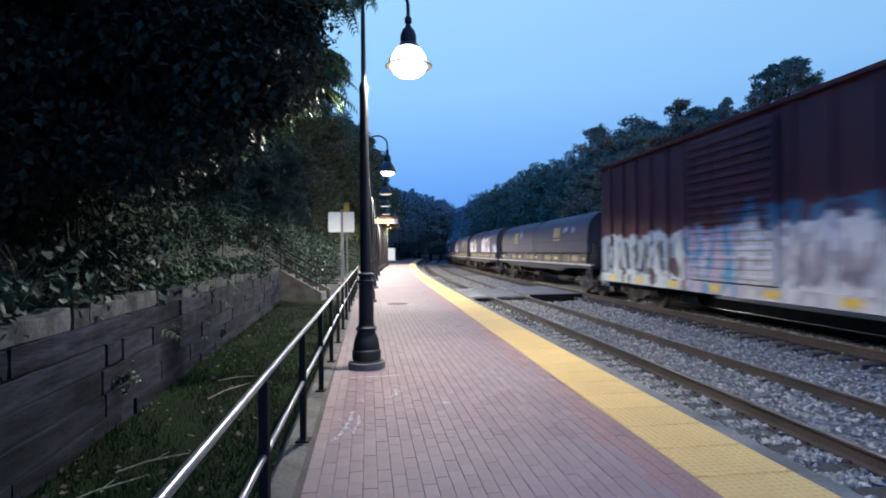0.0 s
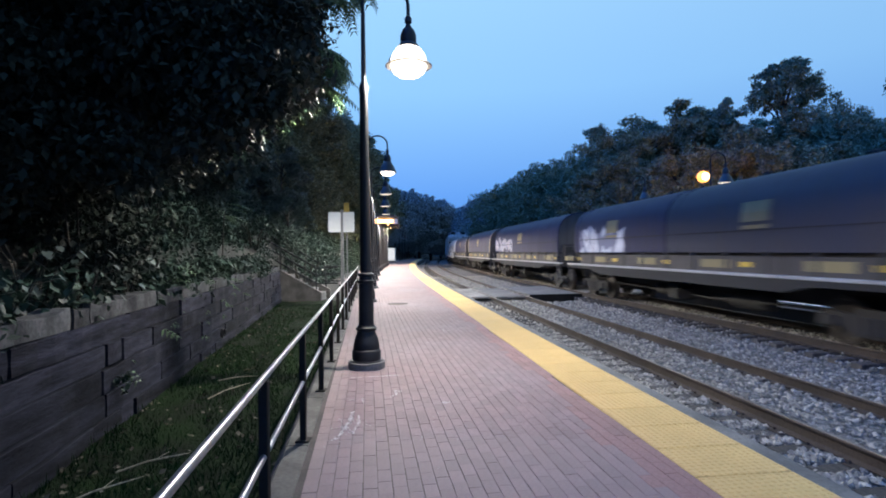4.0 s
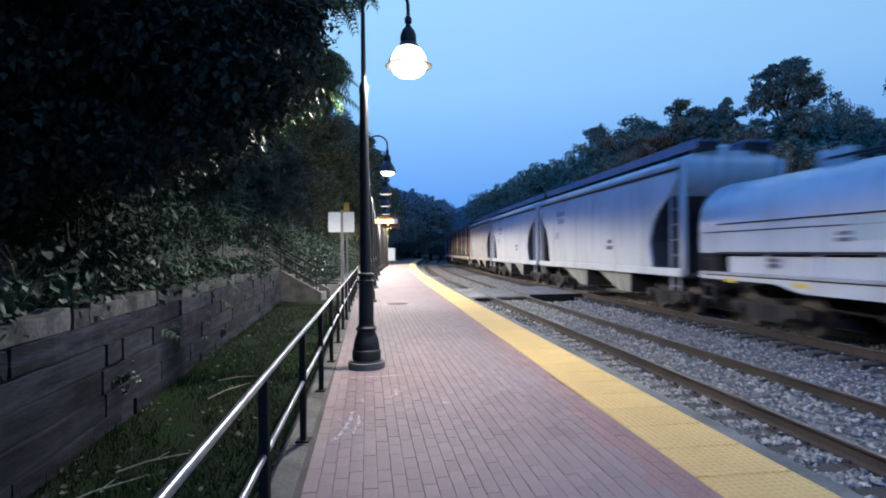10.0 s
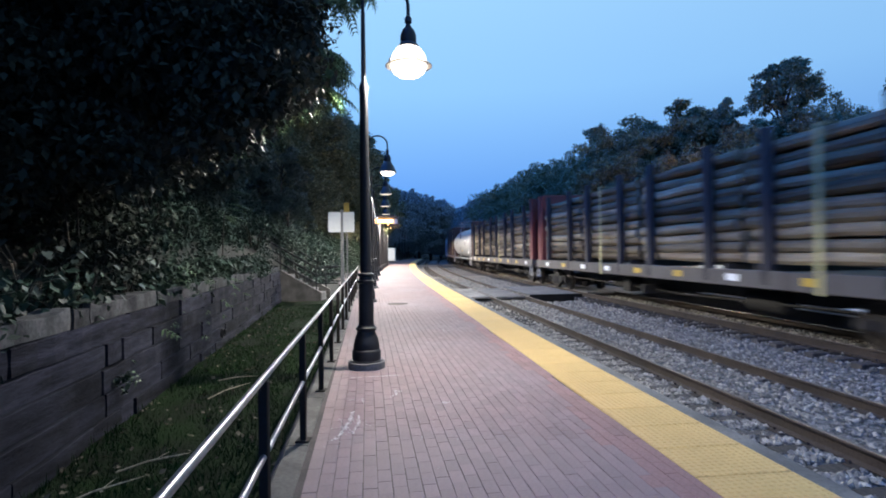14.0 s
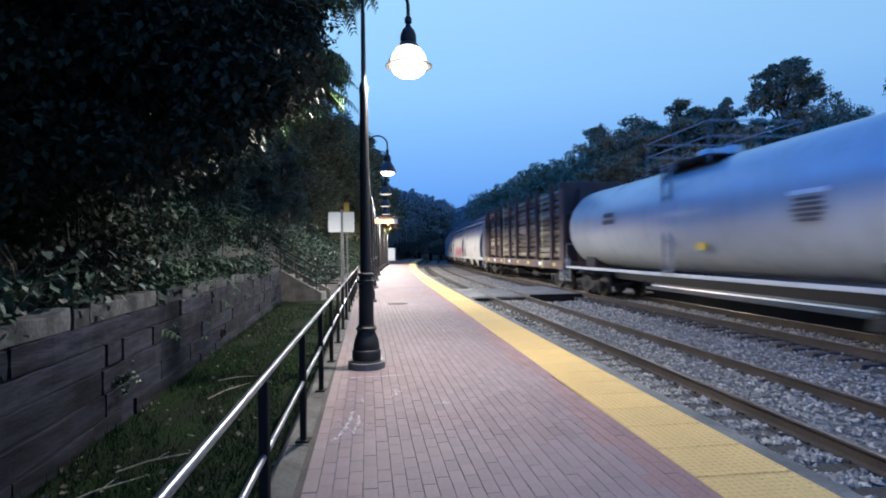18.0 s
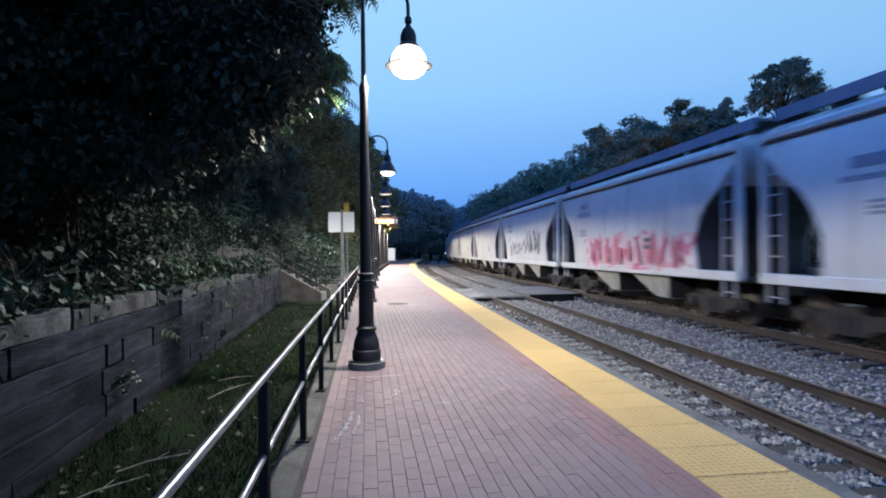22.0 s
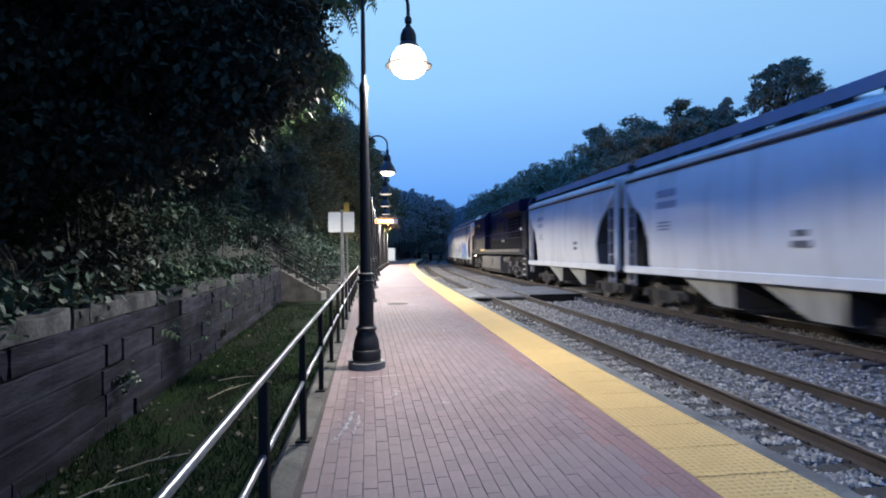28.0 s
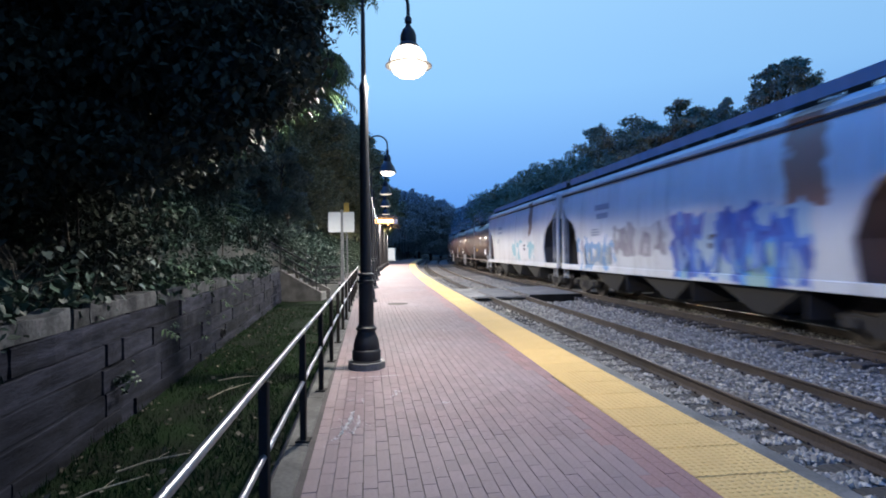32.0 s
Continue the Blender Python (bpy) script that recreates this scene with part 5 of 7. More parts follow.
    # long cab and low nose
    part("cab", Geo().prism([(-1.46, 1.94), (-1.46, 4.50), (-1.10, 4.90), (1.10, 4.90), (1.46, 4.50), (1.46, 1.94)], 3.0, 8.45), M_LOCO_BLUE, th)
    # The sky's reflection on this facet is put into its paler colour.
    part("cab_roof_panel", Geo().prism([(1.13, 4.885), (1.15, 4.905), (1.47, 4.55), (1.45, 4.53)], 5.6, 8.47), M_LOCO_ROOF, th, "glossy sloped roof edge coloured pale for the sky's sheen")
    part("cab_side_panel", Geo().box(3.05, 8.42, 1.46, 1.468, 1.96, 2.85), M_LOCO_CAB, th, "brownish grey lower cab side")
    part("cab_plate", Geo().box(7.45, 7.85, 1.469, 1.476, 2.15, 2.72), M_FLAT_BLACK, th)
    for xx in (5.4, 6.5, 7.5):
        part("cab_window", Geo().box(xx, xx + 0.80, 1.455, 1.47, 3.45, 4.1, 0.02), M_LOCO_GLASS, th)
    # Glowing plate on the glass stands for a highlight.
    part("window_glint", Geo().box(5.75, 6.02, 1.471, 1.475, 3.88, 3.99), M_LOCO_LIT, th, "small glowing plate painted as a glint on the cab window")
    for xx in (3.45, 4.6):
        part("side_door", Geo().box(xx, xx + 0.75, 1.46, 1.478, 3.0, 4.2, 0.008), M_LOCO_BLUE, th)
    part("round_plate", Geo().wheel(3.4, 1.47, 1.492, 2.91, 0.13, 16), M_LOCO_GREY, th, "small grey round plate")
    part("yellow_bar", Geo().box(3.05, 5.15, 1.47, 1.485, 1.84, 1.98), M_MARK, th, "yellow painted bar")
    part("yellow_step_edge", Geo().box(h - 0.45, h - 0.05, 1.48, 1.492, 1.84, 1.98), M_MARK, th, "yellow painted step edge")
    part("nose", Geo().loft([[(x, -1.30, 1.94), (x, 1.30, 1.94), (x, 1.30, z - 0.25), (x, 1.05, z), (x, -1.05, z), (x, -1.30, z - 0.25)] for x, z in ((8.45, 4.35), (9.0, 4.05), (9.75, 3.62), (9.85, 3.4))]), M_LOCO_BLUE, th)
    for y in (0.1, 0.46):
        lamp = part("headlight", Geo().box(9.80, 10.20, y - 0.14, y + 0.14, 2.78, 3.06, 0.03), M_LOCO_DARK, th)
        part("lens", Geo().box(10.195, 10.205, y - 0.10, y + 0.10, 2.82, 3.02), M_HEADLIGHT, lamp, "lit warm headlight")
    part("fuel_tank", Geo().prism([(-1.45, 0.55), (-1.2, 0.28), (1.2, 0.28), (1.45, 0.55), (1.45, 1.40), (1.38, 1.46), (-1.38, 1.46), (-1.45, 1.40)], -3.05, 4.3), M_LOCO_GREY, th, "grey fuel tank")
    for x in (-2.2, 0.6, 3.2):
        part("tank_strap", Geo().box(x, x + 0.08, 1.45, 1.462, 0.58, 1.38), M_LOCO_GREY, th)
    part("tank_gauge", Geo().box(-0.35, -0.15, 1.45, 1.48, 0.8, 1.25, 0.015), M_LOCO_DARK, th)
    part("air_reservoir", Geo().loft([[(x, 1.12 + 0.2 * math.cos(6.283 * k / 12), 1.25 + 0.2 * math.sin(6.283 * k / 12)) for k in range(12)] for x in (-5.2, -3.4)]), M_LOCO_TRUCK, th, smooth=True)
    for sx in (-1, 1):
        c = sx * (h - 3.3)
        truck(th, c, (-1.85, 0.0, 1.85), 1.72)
        prof = [(-2.55, 0.60), (-2.55, 0.80), (-2.2, 0.88), (-1.4, 0.80), (-0.6, 0.98), (0.6, 0.98), (1.4, 0.80), (2.2, 0.88), (2.55, 0.80), (2.55, 0.60),
                (2.2, 0.40), (1.5, 0.40), (1.3, 0.62), (0.45, 0.62), (0.3, 0.40), (-0.3, 0.40), (-0.45, 0.62), (-1.3, 0.62), (-1.5, 0.40), (-2.2, 0.40)]
        beam_ob = part("truck_beam", Geo().loft([[(c + x, y, z) for x, z in prof] for y in (1.10, 1.22)]), M_LOCO_TRUCK, th, "dusty grey cast truck frame")
        for k in (-1.85, 0.0, 1.85):
            part("axle_box", Geo().wheel(c + k, 1.20, 1.33, 0.50, 0.17, 14), M_LOCO_TRUCK, beam_ob, smooth=True)
            for q in (-0.34, 0.34):
                part("spring", Geo().lathe([(0.09, 0.58), (0.10, 0.66), (0.09, 0.74), (0.10, 0.82)], 10, x=c + k + q, y=1.25), M_TRUCK, beam_ob, smooth=True)
        for k in (-1.2, 0.75):
            part("brake_cylinder", Geo().loft([[(c + k + x, 1.30 + 0.14 * math.cos(6.283 * i / 12), 1.02 + 0.14 * math.sin(6.283 * i / 12)) for i in range(12)] for x in (0.0, 0.55)]), M_LOCO_TRUCK, th, smooth=True)
            part("brake_lever", Geo().box(c + k + 0.6, c + k + 0.68, 1.26, 1.30, 0.38, 1.1, 0.01), M_TRUCK, th)
        part("sand_pipe", Geo().tube([(c - 2.7, 1.15, 1.5), (c - 2.62, 1.2, 0.9), (c - 2.45, 1.0, 0.2)], 0.03, 6), M_TRUCK, th)
        part("sand_pipe", Geo().tube([(c + 2.7, 1.15, 1.5), (c + 2.62, 1.2, 0.9), (c + 2.45, 1.0, 0.2)], 0.03, 6), M_TRUCK, th)
        part("motor_cable", Geo().tube([(c - 1.0, 1.1, 1.5), (c - 0.6, 1.28, 1.12), (c + 0.4, 1.28, 1.15), (c + 0.9, 1.1, 1.5)], 0.035, 6), M_UNDER, th)
        x0, x1 = sorted((sx * (h - 0.70), sx * (h - 0.12)))
        part("step_well", Geo().box(x0, x1, 0.95, 1.06, 0.40, 1.62, 0.02), M_LOCO_DARK, th)
        for k in range(4):
            z = 0.46 + 0.30 * k
            part("step", Geo().box(x0, x1, 1.05, 1.46, z, z + 0.04), M_LOCO_DARK, th)
            if sx < 0:
                part("step_edge", Geo().box(x0, x1, 1.46, 1.472, z - 0.01, z + 0.05), M_EDGE, th, "pale step edge")
        part("pilot", Geo().box(min(sx * (h - 0.12), sx * (h + 0.12)), max(sx * (h - 0.12), sx * (h + 0.12)), -1.45, 1.45, 0.25, 1.60, 0.04), M_LOCO_DARK, th)
    rail = part("handrail", Geo().tube([(-h + 0.3, 1.44, 3.0), (2.7, 1.44, 3.0)], 0.016, 6), M_LOCO_RAIL, th)
    for k in range(13):
        x = -h + 0.3 + k * (h + 2.3) / 12
        part("stanchion", Geo().tube([(x, 1.44, 1.94), (x, 1.44, 3.0)], 0.014, 6), M_LOCO_DARK, rail)
    part("step_light", Geo().lathe([(0.03, 1.38), (0.08, 1.40), (0.08, 1.45), (0.03, 1.47)], 12, x=8.0, y=1.47), M_GLOBE, th, "lit step light")
    couplers(th, L, M_LOCO_DARK)


M_EDGE = paint("pale_edge_paint", (0.36, 0.35, 0.33), (0.16, 0.135, 0.11), 0.5, 0.6)
M_LOCO_BLUE = paint("dark_blue_loco_paint", (0.0019, 0.0038, 0.026), (0.004, 0.003, 0.006), 0.5, 0.6, spec=0.12)
M_LOCO_TRUCK = paint("dusty_loco_truck", (0.058, 0.054, 0.050), (0.024, 0.021, 0.019), 0.6, 0.9)
M_LOCO_GREY = paint("grey_loco_paint", (0.084, 0.079, 0.072), (0.045, 0.037, 0.033), 0.55, 0.6, spec=0.3)
M_LOCO_DARK = paint("sooty_black_paint", (0.012, 0.012, 0.014), (0.020, 0.017, 0.016), 0.6, 0.4, spec=0.2)
M_LOCO_CAB = paint("cab_paint", (0.019, 0.017, 0.018), (0.008, 0.008, 0.010), 0.5, 0.7, spec=0.2)
M_LOCO_CREAM = paint("cream_stripe_paint", (0.125, 0.112, 0.088), (0.06, 0.05, 0.04), 0.6, 0.7, spec=0.3)
M_LOCO_OCHRE = paint("ochre_emblem_paint", (0.036, 0.020, 0.014), (0.010, 0.007, 0.012), 0.55, 0.9, spec=0.2)
M_LOCO_ROOF = paint("sky_toned_roof_edge", (0.045, 0.05, 0.075), (0.03, 0.03, 0.04), 0.40, 0.4)
M_LOCO_RAIL = paint("worn_blue_rail", (0.030, 0.034, 0.075), (0.02, 0.02, 0.03), 0.5, 0.4)
M_FLAT_BLACK = paint("flat_black", (0.004, 0.004, 0.005), (0.006, 0.005, 0.005), 0.7, 0.4, spec=0.1)
M_HEADLIGHT = glow("lit_headlight", (1.0, 0.55, 0.22), 120.0)
M_LOCO_GLASS = material("dark_cab_glass", (0.008, 0.008, 0.010), (0.006, 0.006, 0.007), 0.30, spec=0.12, grain=4, patch=1, bump=0.0)
M_LOCO_REAR = paint("brownish_rear_paint", (0.018, 0.014, 0.013), (0.012, 0.010, 0.009), 0.6, 0.5, spec=0.2)
M_LOCO_HOODLIGHT = glow("lit_hood_light", (0.95, 0.97, 1.0), 3.0)
M_LOCO_LIT = glow("warm_glint", (1.0, 0.70, 0.40), 0.6)

M_BOX = paint("boxcar_red", (0.105, 0.028, 0.022), (0.050, 0.021, 0.018), 0.5, 0.6, 0.25, spec=0.25, tags=(
    (-8.2, 0.3, 0.5, 2.4, ((0.44, 0.42, 0.38), (0.32, 0.30, 0.28), (0.48, 0.46, 0.42), (0.20, 0.17, 0.16)), 1.9),
    (-3.4, 0.7, 2.30, 2.75, ((0.07, 0.05, 0.07), (0.05, 0.13, 0.17), (0.06, 0.16, 0.21), (0.09, 0.04, 0.05)), 2.2),
    (-7.6, -4.6, 2.40, 3.05, ((0.09, 0.04, 0.05), (0.05, 0.11, 0.16), (0.07, 0.05, 0.08), (0.05, 0.13, 0.18)), 2.0),
    (0.1, 2.5, 0.5, 2.4, ((0.36, 0.28, 0.30), (0.08, 0.22, 0.30), (0.40, 0.33, 0.36), (0.11, 0.04, 0.04)), 1.5),
    (2.5, 7.9, 0.5, 2.35, ((0.40, 0.42, 0.37), (0.33, 0.36, 0.32), (0.45, 0.45, 0.41), (0.10, 0.06, 0.06)), 2.4)))
M_COIL_BLUE = paint("dark_blue_hood", (0.010, 0.012, 0.044), (0.022, 0.019, 0.024), 0.46, 0.4, spec=0.28)
M_COIL_GREY = paint("grey_hood", (0.036, 0.036, 0.050), (0.060, 0.048, 0.042), 0.46, 0.6, spec=0.28)
M_COIL_SLATE = paint("slate_blue_hood", (0.028, 0.029, 0.050), (0.070, 0.055, 0.046), 0.46, 0.7, spec=0.3, tags=(
    (-6.4, -4.6, 2.55, 2.95, ((0.028, 0.029, 0.050), (0.20, 0.21, 0.26), (0.11, 0.12, 0.17)), 2.6), (2.0, 3.3, 2.55, 3.0, ((0.028, 0.029, 0.050), (0.18, 0.19, 0.24), (0.10, 0.11, 0.15)), 2.6)))
M_COIL_TAG = paint("sprayed_hood", (0.014, 0.015, 0.046), (0.035, 0.03, 0.03), 0.46, 0.5, spec=0.28, tags=tuple(
    (a, b, 1.6, z, ((0.16, 0.16, 0.21), (0.42, 0.42, 0.45), (0.54, 0.53, 0.55), (0.36, 0.34, 0.37)), 2.0) for a, b, z in ((-4.3, -0.3, 2.85), (-7.0, -5.2, 2.25), (2.6, 6.8, 2.6))))
M_COIL_PATCH = paint("patch_sprayed_hood", (0.012, 0.013, 0.045), (0.03, 0.025, 0.027), 0.46, 0.5, spec=0.28, tags=(
    (1.9, 6.9, 1.85, 2.6, ((0.05, 0.05, 0.09), (0.26, 0.25, 0.30), (0.38, 0.36, 0.38), (0.32, 0.26, 0.27), (0.14, 0.13, 0.19)), 2.6),))
M_COIL_TAN = paint("tan_frame", (0.095, 0.076, 0.055), (0.040, 0.030, 0.025), 0.55, 0.9)
M_COIL_BAND = paint("tan_hood_band", (0.25, 0.205, 0.145), (0.11, 0.08, 0.06), 0.55, 0.7)
M_COIL_MARK = paint("faded_tan_paint", (0.25, 0.195, 0.085), (0.11, 0.085, 0.05), 0.55, 0.8)
M_COIL_FRAME = paint("dark_frame", (0.060, 0.050, 0.044), (0.030, 0.024, 0.020), 0.55, 0.7)
M_COIL_WHITE = paint("white_hood", (0.48, 0.495, 0.495), (0.26, 0.23, 0.20), 0.36, 0.5)
M_HOP = paint("light_grey_hopper", (0.49, 0.50, 0.485), (0.27, 0.24, 0.21), 0.33, 0.6)
M_HOP_OLD = paint("dirty_grey_hopper", (0.33, 0.325, 0.325), (0.17, 0.13, 0.11), 0.36, 0.9, 0.35)
M_HOP_B = paint("pale_grey_hopper", (0.53, 0.54, 0.525), (0.28, 0.25, 0.22), 0.30, 0.55)
M_HOP_PINK = paint("pink_sprayed_hopper", (0.49, 0.50, 0.485), (0.27, 0.24, 0.21), 0.33, 0.6, tags=((-4.4, 3.2, 1.2, 2.35, ((0.50, 0.24, 0.28), (0.56, 0.40, 0.42), (0.45, 0.12, 0.20), (0.58, 0.52, 0.50)), 1.7),))
M_HOP_BLACK = paint("black_sprayed_hopper", (0.50, 0.51, 0.495), (0.27, 0.24, 0.21), 0.33, 0.6, tags=((-3.2, 3.2, 1.65, 2.35, ((0.44, 0.46, 0.46), (0.09, 0.09, 0.12), (0.44, 0.46, 0.46), (0.44, 0.46, 0.46)), 2.6),))
M_HOP_BLUE = paint("blue_sprayed_hopper", (0.52, 0.53, 0.52), (0.28, 0.25, 0.22), 0.33, 0.5, 0.15, tags=(
    (-5.95, -4.85, 2.6, 5.2, ((0.26, 0.11, 0.06), (0.20, 0.085, 0.05)), 1.5),
    (-0.5, 3.1, 1.65, 2.6, ((0.40, 0.38, 0.38), (0.20, 0.18, 0.20), (0.26, 0.24, 0.25), (0.46, 0.44, 0.43)), 1.9),
    (-5.65, -0.7, 1.0, 2.75, ((0.32, 0.42, 0.48), (0.05, 0.14, 0.46), (0.03, 0.07, 0.28), (0.04, 0.10, 0.38), (0.06, 0.24, 0.56), (0.22, 0.36, 0.34)), 1.6),
    (3.0, 7.2, 1.1, 2.4, ((0.58, 0.57, 0.57), (0.16, 0.30, 0.48), (0.56, 0.55, 0.56), (0.30, 0.29, 0.33)), 1.8)))
M_HOP_STREAK = paint("rust_streaked_hopper", (0.54, 0.54, 0.53), (0.30, 0.26, 0.22), 0.33, 0.5, 0.1, tags=((-4.2, -3.3, 2.6, 5.2, ((0.15, 0.08, 0.05), (0.20, 0.11, 0.07)), 1.4),
    (-4.6, 0.5, 1.3, 2.4, ((0.58, 0.57, 0.55), (0.20, 0.40, 0.45), (0.55, 0.55, 0.54)), 1.6)))
M_BULK_RED = paint("red_bulkhead", (0.165, 0.030, 0.028), (0.10, 0.035, 0.03), 0.5, 0.5)
M_BULK_BROWN = paint("brown_bulkhead", (0.072, 0.040, 0.034), (0.028, 0.02, 0.018), 0.55, 0.5)
M_DECK_GREY = paint("grey_deck", (0.105, 0.094, 0.086), (0.055, 0.044, 0.038), 0.55, 0.6)
M_DECK_BROWN = paint("brown_deck", (0.11, 0.065, 0.052), (0.07, 0.045, 0.035), 0.55, 0.6)
M_TANK_WHITE = paint("white_tank", (0.47, 0.49, 0.49), (0.30, 0.28, 0.26), 0.34, 0.4)
M_TANK_BROWN = paint("brown_tank", (0.10, 0.058, 0.048), (0.06, 0.04, 0.035), 0.42, 0.5)

def white_coil_details(th, L):
    h = L / 2 - 0.5
    part("hood_joint", Geo().box(-h + 0.6, h - 0.6, 1.444, 1.458, 2.395, 2.425), M_UNDER, th, "dark seam along the hood")
    # Solid dark strip stands for the shaded gap below the hood.
    part("hood_gap_strip", Geo().box(-h + 0.5, h - 0.5, 1.40, 1.46, 1.70, 1.755), M_UNDER, th, "dark strip drawn as the gap under the hood")
    part("sill_gap", Geo().box(-h + 0.2, h - 0.2, 1.545, 1.552, 1.20, 1.235), M_UNDER, th, "dark joint above the sill")
    for yy in (0.30, 0.62):
        part("roof_rod", Geo().tube([(-h * 0.72, yy, 3.60), (h * 0.55, yy, 3.60)], 0.035, 6), M_UNDER, th, "dark rod along the roof")
    for x in (-h * 0.7, -h * 0.15, h * 0.5):
        for dx in (0.0, 0.45):
            part("roof_bracket", Geo().box(x + dx, x + dx + 0.05, 0.25, 0.65, 3.42, 3.80, 0.01), M_COIL_WHITE, th)
    for x, z, w, k in ((-h * 0.55, 2.15, 0.5, 3), (h * 0.35, 2.05, 0.35, 2), (h * 0.62, 1.55, 0.4, 2)):
        bars(th, x, z, k, w, 0.07, 1.462)
    part("faded_panel", Geo().box(-0.2, 2.2, 1.446, 1.452, 1.95, 2.36), M_FADED_GREEN, th, "faded greenish sprayed patch")
    x = -h + 1.0
    while x < h - 1.0:
        part("marker", Geo().box(x, x + 0.40, 1.545, 1.553, 1.06, 1.15), M_MARK, th, "yellow reflective marker")
        x += 2.1


def sprayed_letters(th, x0, x1, z0, z1, y, mt, n, seed, w=0.06, name="sprayed_stroke"):
    """Bulging strokes of sprayed lettering that cannot be read, one mesh a figure."""
    rnd = random.Random(seed)
    for k in range(n):
        xc, ww = x0 + (x1 - x0) * (k + 0.5) / n, (x1 - x0) / n * 0.40
        zc, hh = (z0 + z1) / 2, (z1 - z0) / 2
        pts = [(xc + rnd.uniform(-1, 1) * ww, zc + s * hh * rnd.uniform(0.6, 1.0)) for s in (-1, 1, -1, 0.1, 1)[:rnd.choice((3, 4, 5))]]
        g = Geo()
        for (xa, za), (xb, zb) in zip(pts, pts[1:]):
            d = Vector((xb - xa, 0, zb - za)).normalized() * w * rnd.uniform(0.7, 1.3)
            p = Vector((-d.z, 0, d.x))
            q = [Vector((xa, 0, za)) - d + p, Vector((xa, 0, za)) - d - p, Vector((xb, 0, zb)) + d - p, Vector((xb, 0, zb)) + d + p]
            g.loft([[(v.x, y, v.z) for v in q], [(v.x, y + 0.006, v.z) for v in q]])
        part(name, g, mt, th)


M_FADED_GREEN = paint("faded_green_patch", (0.36, 0.42, 0.40), (0.40, 0.40, 0.38), 0.5, 0.6)
M_SPRAY_PALE = material("pale_spray", (0.22, 0.34, 0.52), (0.16, 0.26, 0.46), 0.6, grain=8, patch=2.0, bump=0.02)
M_SPRAY_BLUE = material("blue_spray", (0.05, 0.16, 0.50), (0.04, 0.10, 0.34), 0.6, grain=8, patch=2.0, bump=0.02)
M_SPRAY_GREY = material("grey_spray", (0.40, 0.42, 0.38), (0.30, 0.32, 0.30), 0.6, grain=8, patch=2.0, bump=0.02)
M_SPRAY_DIM = material("dim_spray", (0.31, 0.28, 0.27), (0.24, 0.20, 0.20), 0.6, grain=8, patch=2.0, bump=0.02)
M_SPRAY_BLACK = material("black_spray", (0.035, 0.035, 0.045), (0.02, 0.02, 0.03), 0.6, grain=8, patch=2.0, bump=0.02)
M_SPRAY_RED = material("red_spray", (0.50, 0.08, 0.14), (0.40, 0.14, 0.18), 0.6, grain=8, patch=2.0, bump=0.02)

box = boxcar(0.0, 16.7, M_BOX)
sprayed_letters(box, 2.9, 7.4, 1.15, 2.05, 1.532, M_SPRAY_BLACK, 7, 12, 0.05)
sprayed_letters(box, 3.0, 7.3, 1.25, 1.95, 1.534, M_SPRAY_GREY, 8, 14, 0.07)
sprayed_letters(box, -7.4, -1.2, 1.15, 2.05, 1.532, M_SPRAY_DIM, 12, 15, 0.045)
coil_car(16.7, 34.1, 2, M_COIL_SLATE, M_COIL_TAN, None, "coil car with two dark blue hoods on a tan frame", tall=3.45, m_low=M_UNDER)
coil_car(34.1, 50.4, 2, M_COIL_TAG, M_COIL_TAN, None, "coil car with grey hoods and pale sprayed patches", M_COIL_TAG, m_low=M_UNDER)
coil_car(50.4, 67.2, 2, M_COIL_GREY, M_COIL_FRAME, None, "coil car with dark hoods, one sprayed in pale letters", M_COIL_TAG, m_low=M_UNDER)
coil_car(67.2, 83.6, 1, M_COIL_PATCH, M_COIL_TAN, None, "coil car with one dark blue sprayed hood")
coil_car(83.6, 98.6, 1, M_COIL_BLUE, M_COIL_FRAME, M_COIL_BAND, "coil car with a dark blue hood and tan end bands")
coil_car(98.6, 113.4, 1, M_COIL_BLUE, M_COIL_FRAME, M_COIL_BAND, "coil car with a dark blue hood and tan end bands")
white_car, WL = coil_car(113.4, 127.3, 1, M_COIL_WHITE, M_COIL_WHITE, M_COIL_WHITE, "coil car with a white hood on a white frame", marks=False, tall=3.5, m_low=M_COIL_WHITE)
white_coil_details(white_car, WL)
hopper("hopper_car", 127.3, 141.0, M_HOP, "light grey two-bay covered hopper", seed=1)
hopper("hopper_car", 141.0, 153.3, M_HOP_B, "pale grey two-bay covered hopper", seed=2)
hopper("hopper_car", 153.3, 165.4, M_HOP_OLD, "dirty grey two-bay covered hopper", seed=3)
log_car(165.4, 187.8, M_BULK_RED, M_DECK_GREY, 4, "flat car with red bulkheads stacked with debarked logs")
log_car(187.8, 211.2, M_BULK_RED, M_DECK_GREY, 4, "flat car with one red and one dark bulkhead, stacked with logs", strap=1, m_rear=M_BULK_BROWN)
tank_car(211.2, 229.3, M_TANK_WHITE, "white tank car with a railed top walkway")
log_car(228.6, 248.8, M_BULK_BROWN, M_DECK_BROWN, 4, "brown flat car with bulkheads stacked high with logs", top=4.90, m_stake=M_BULK_BROWN)
HOPS = [248.8, 262.3, 274.9, 287.3, 299.7, 312.0, 324.0, 336.2, 347.8]
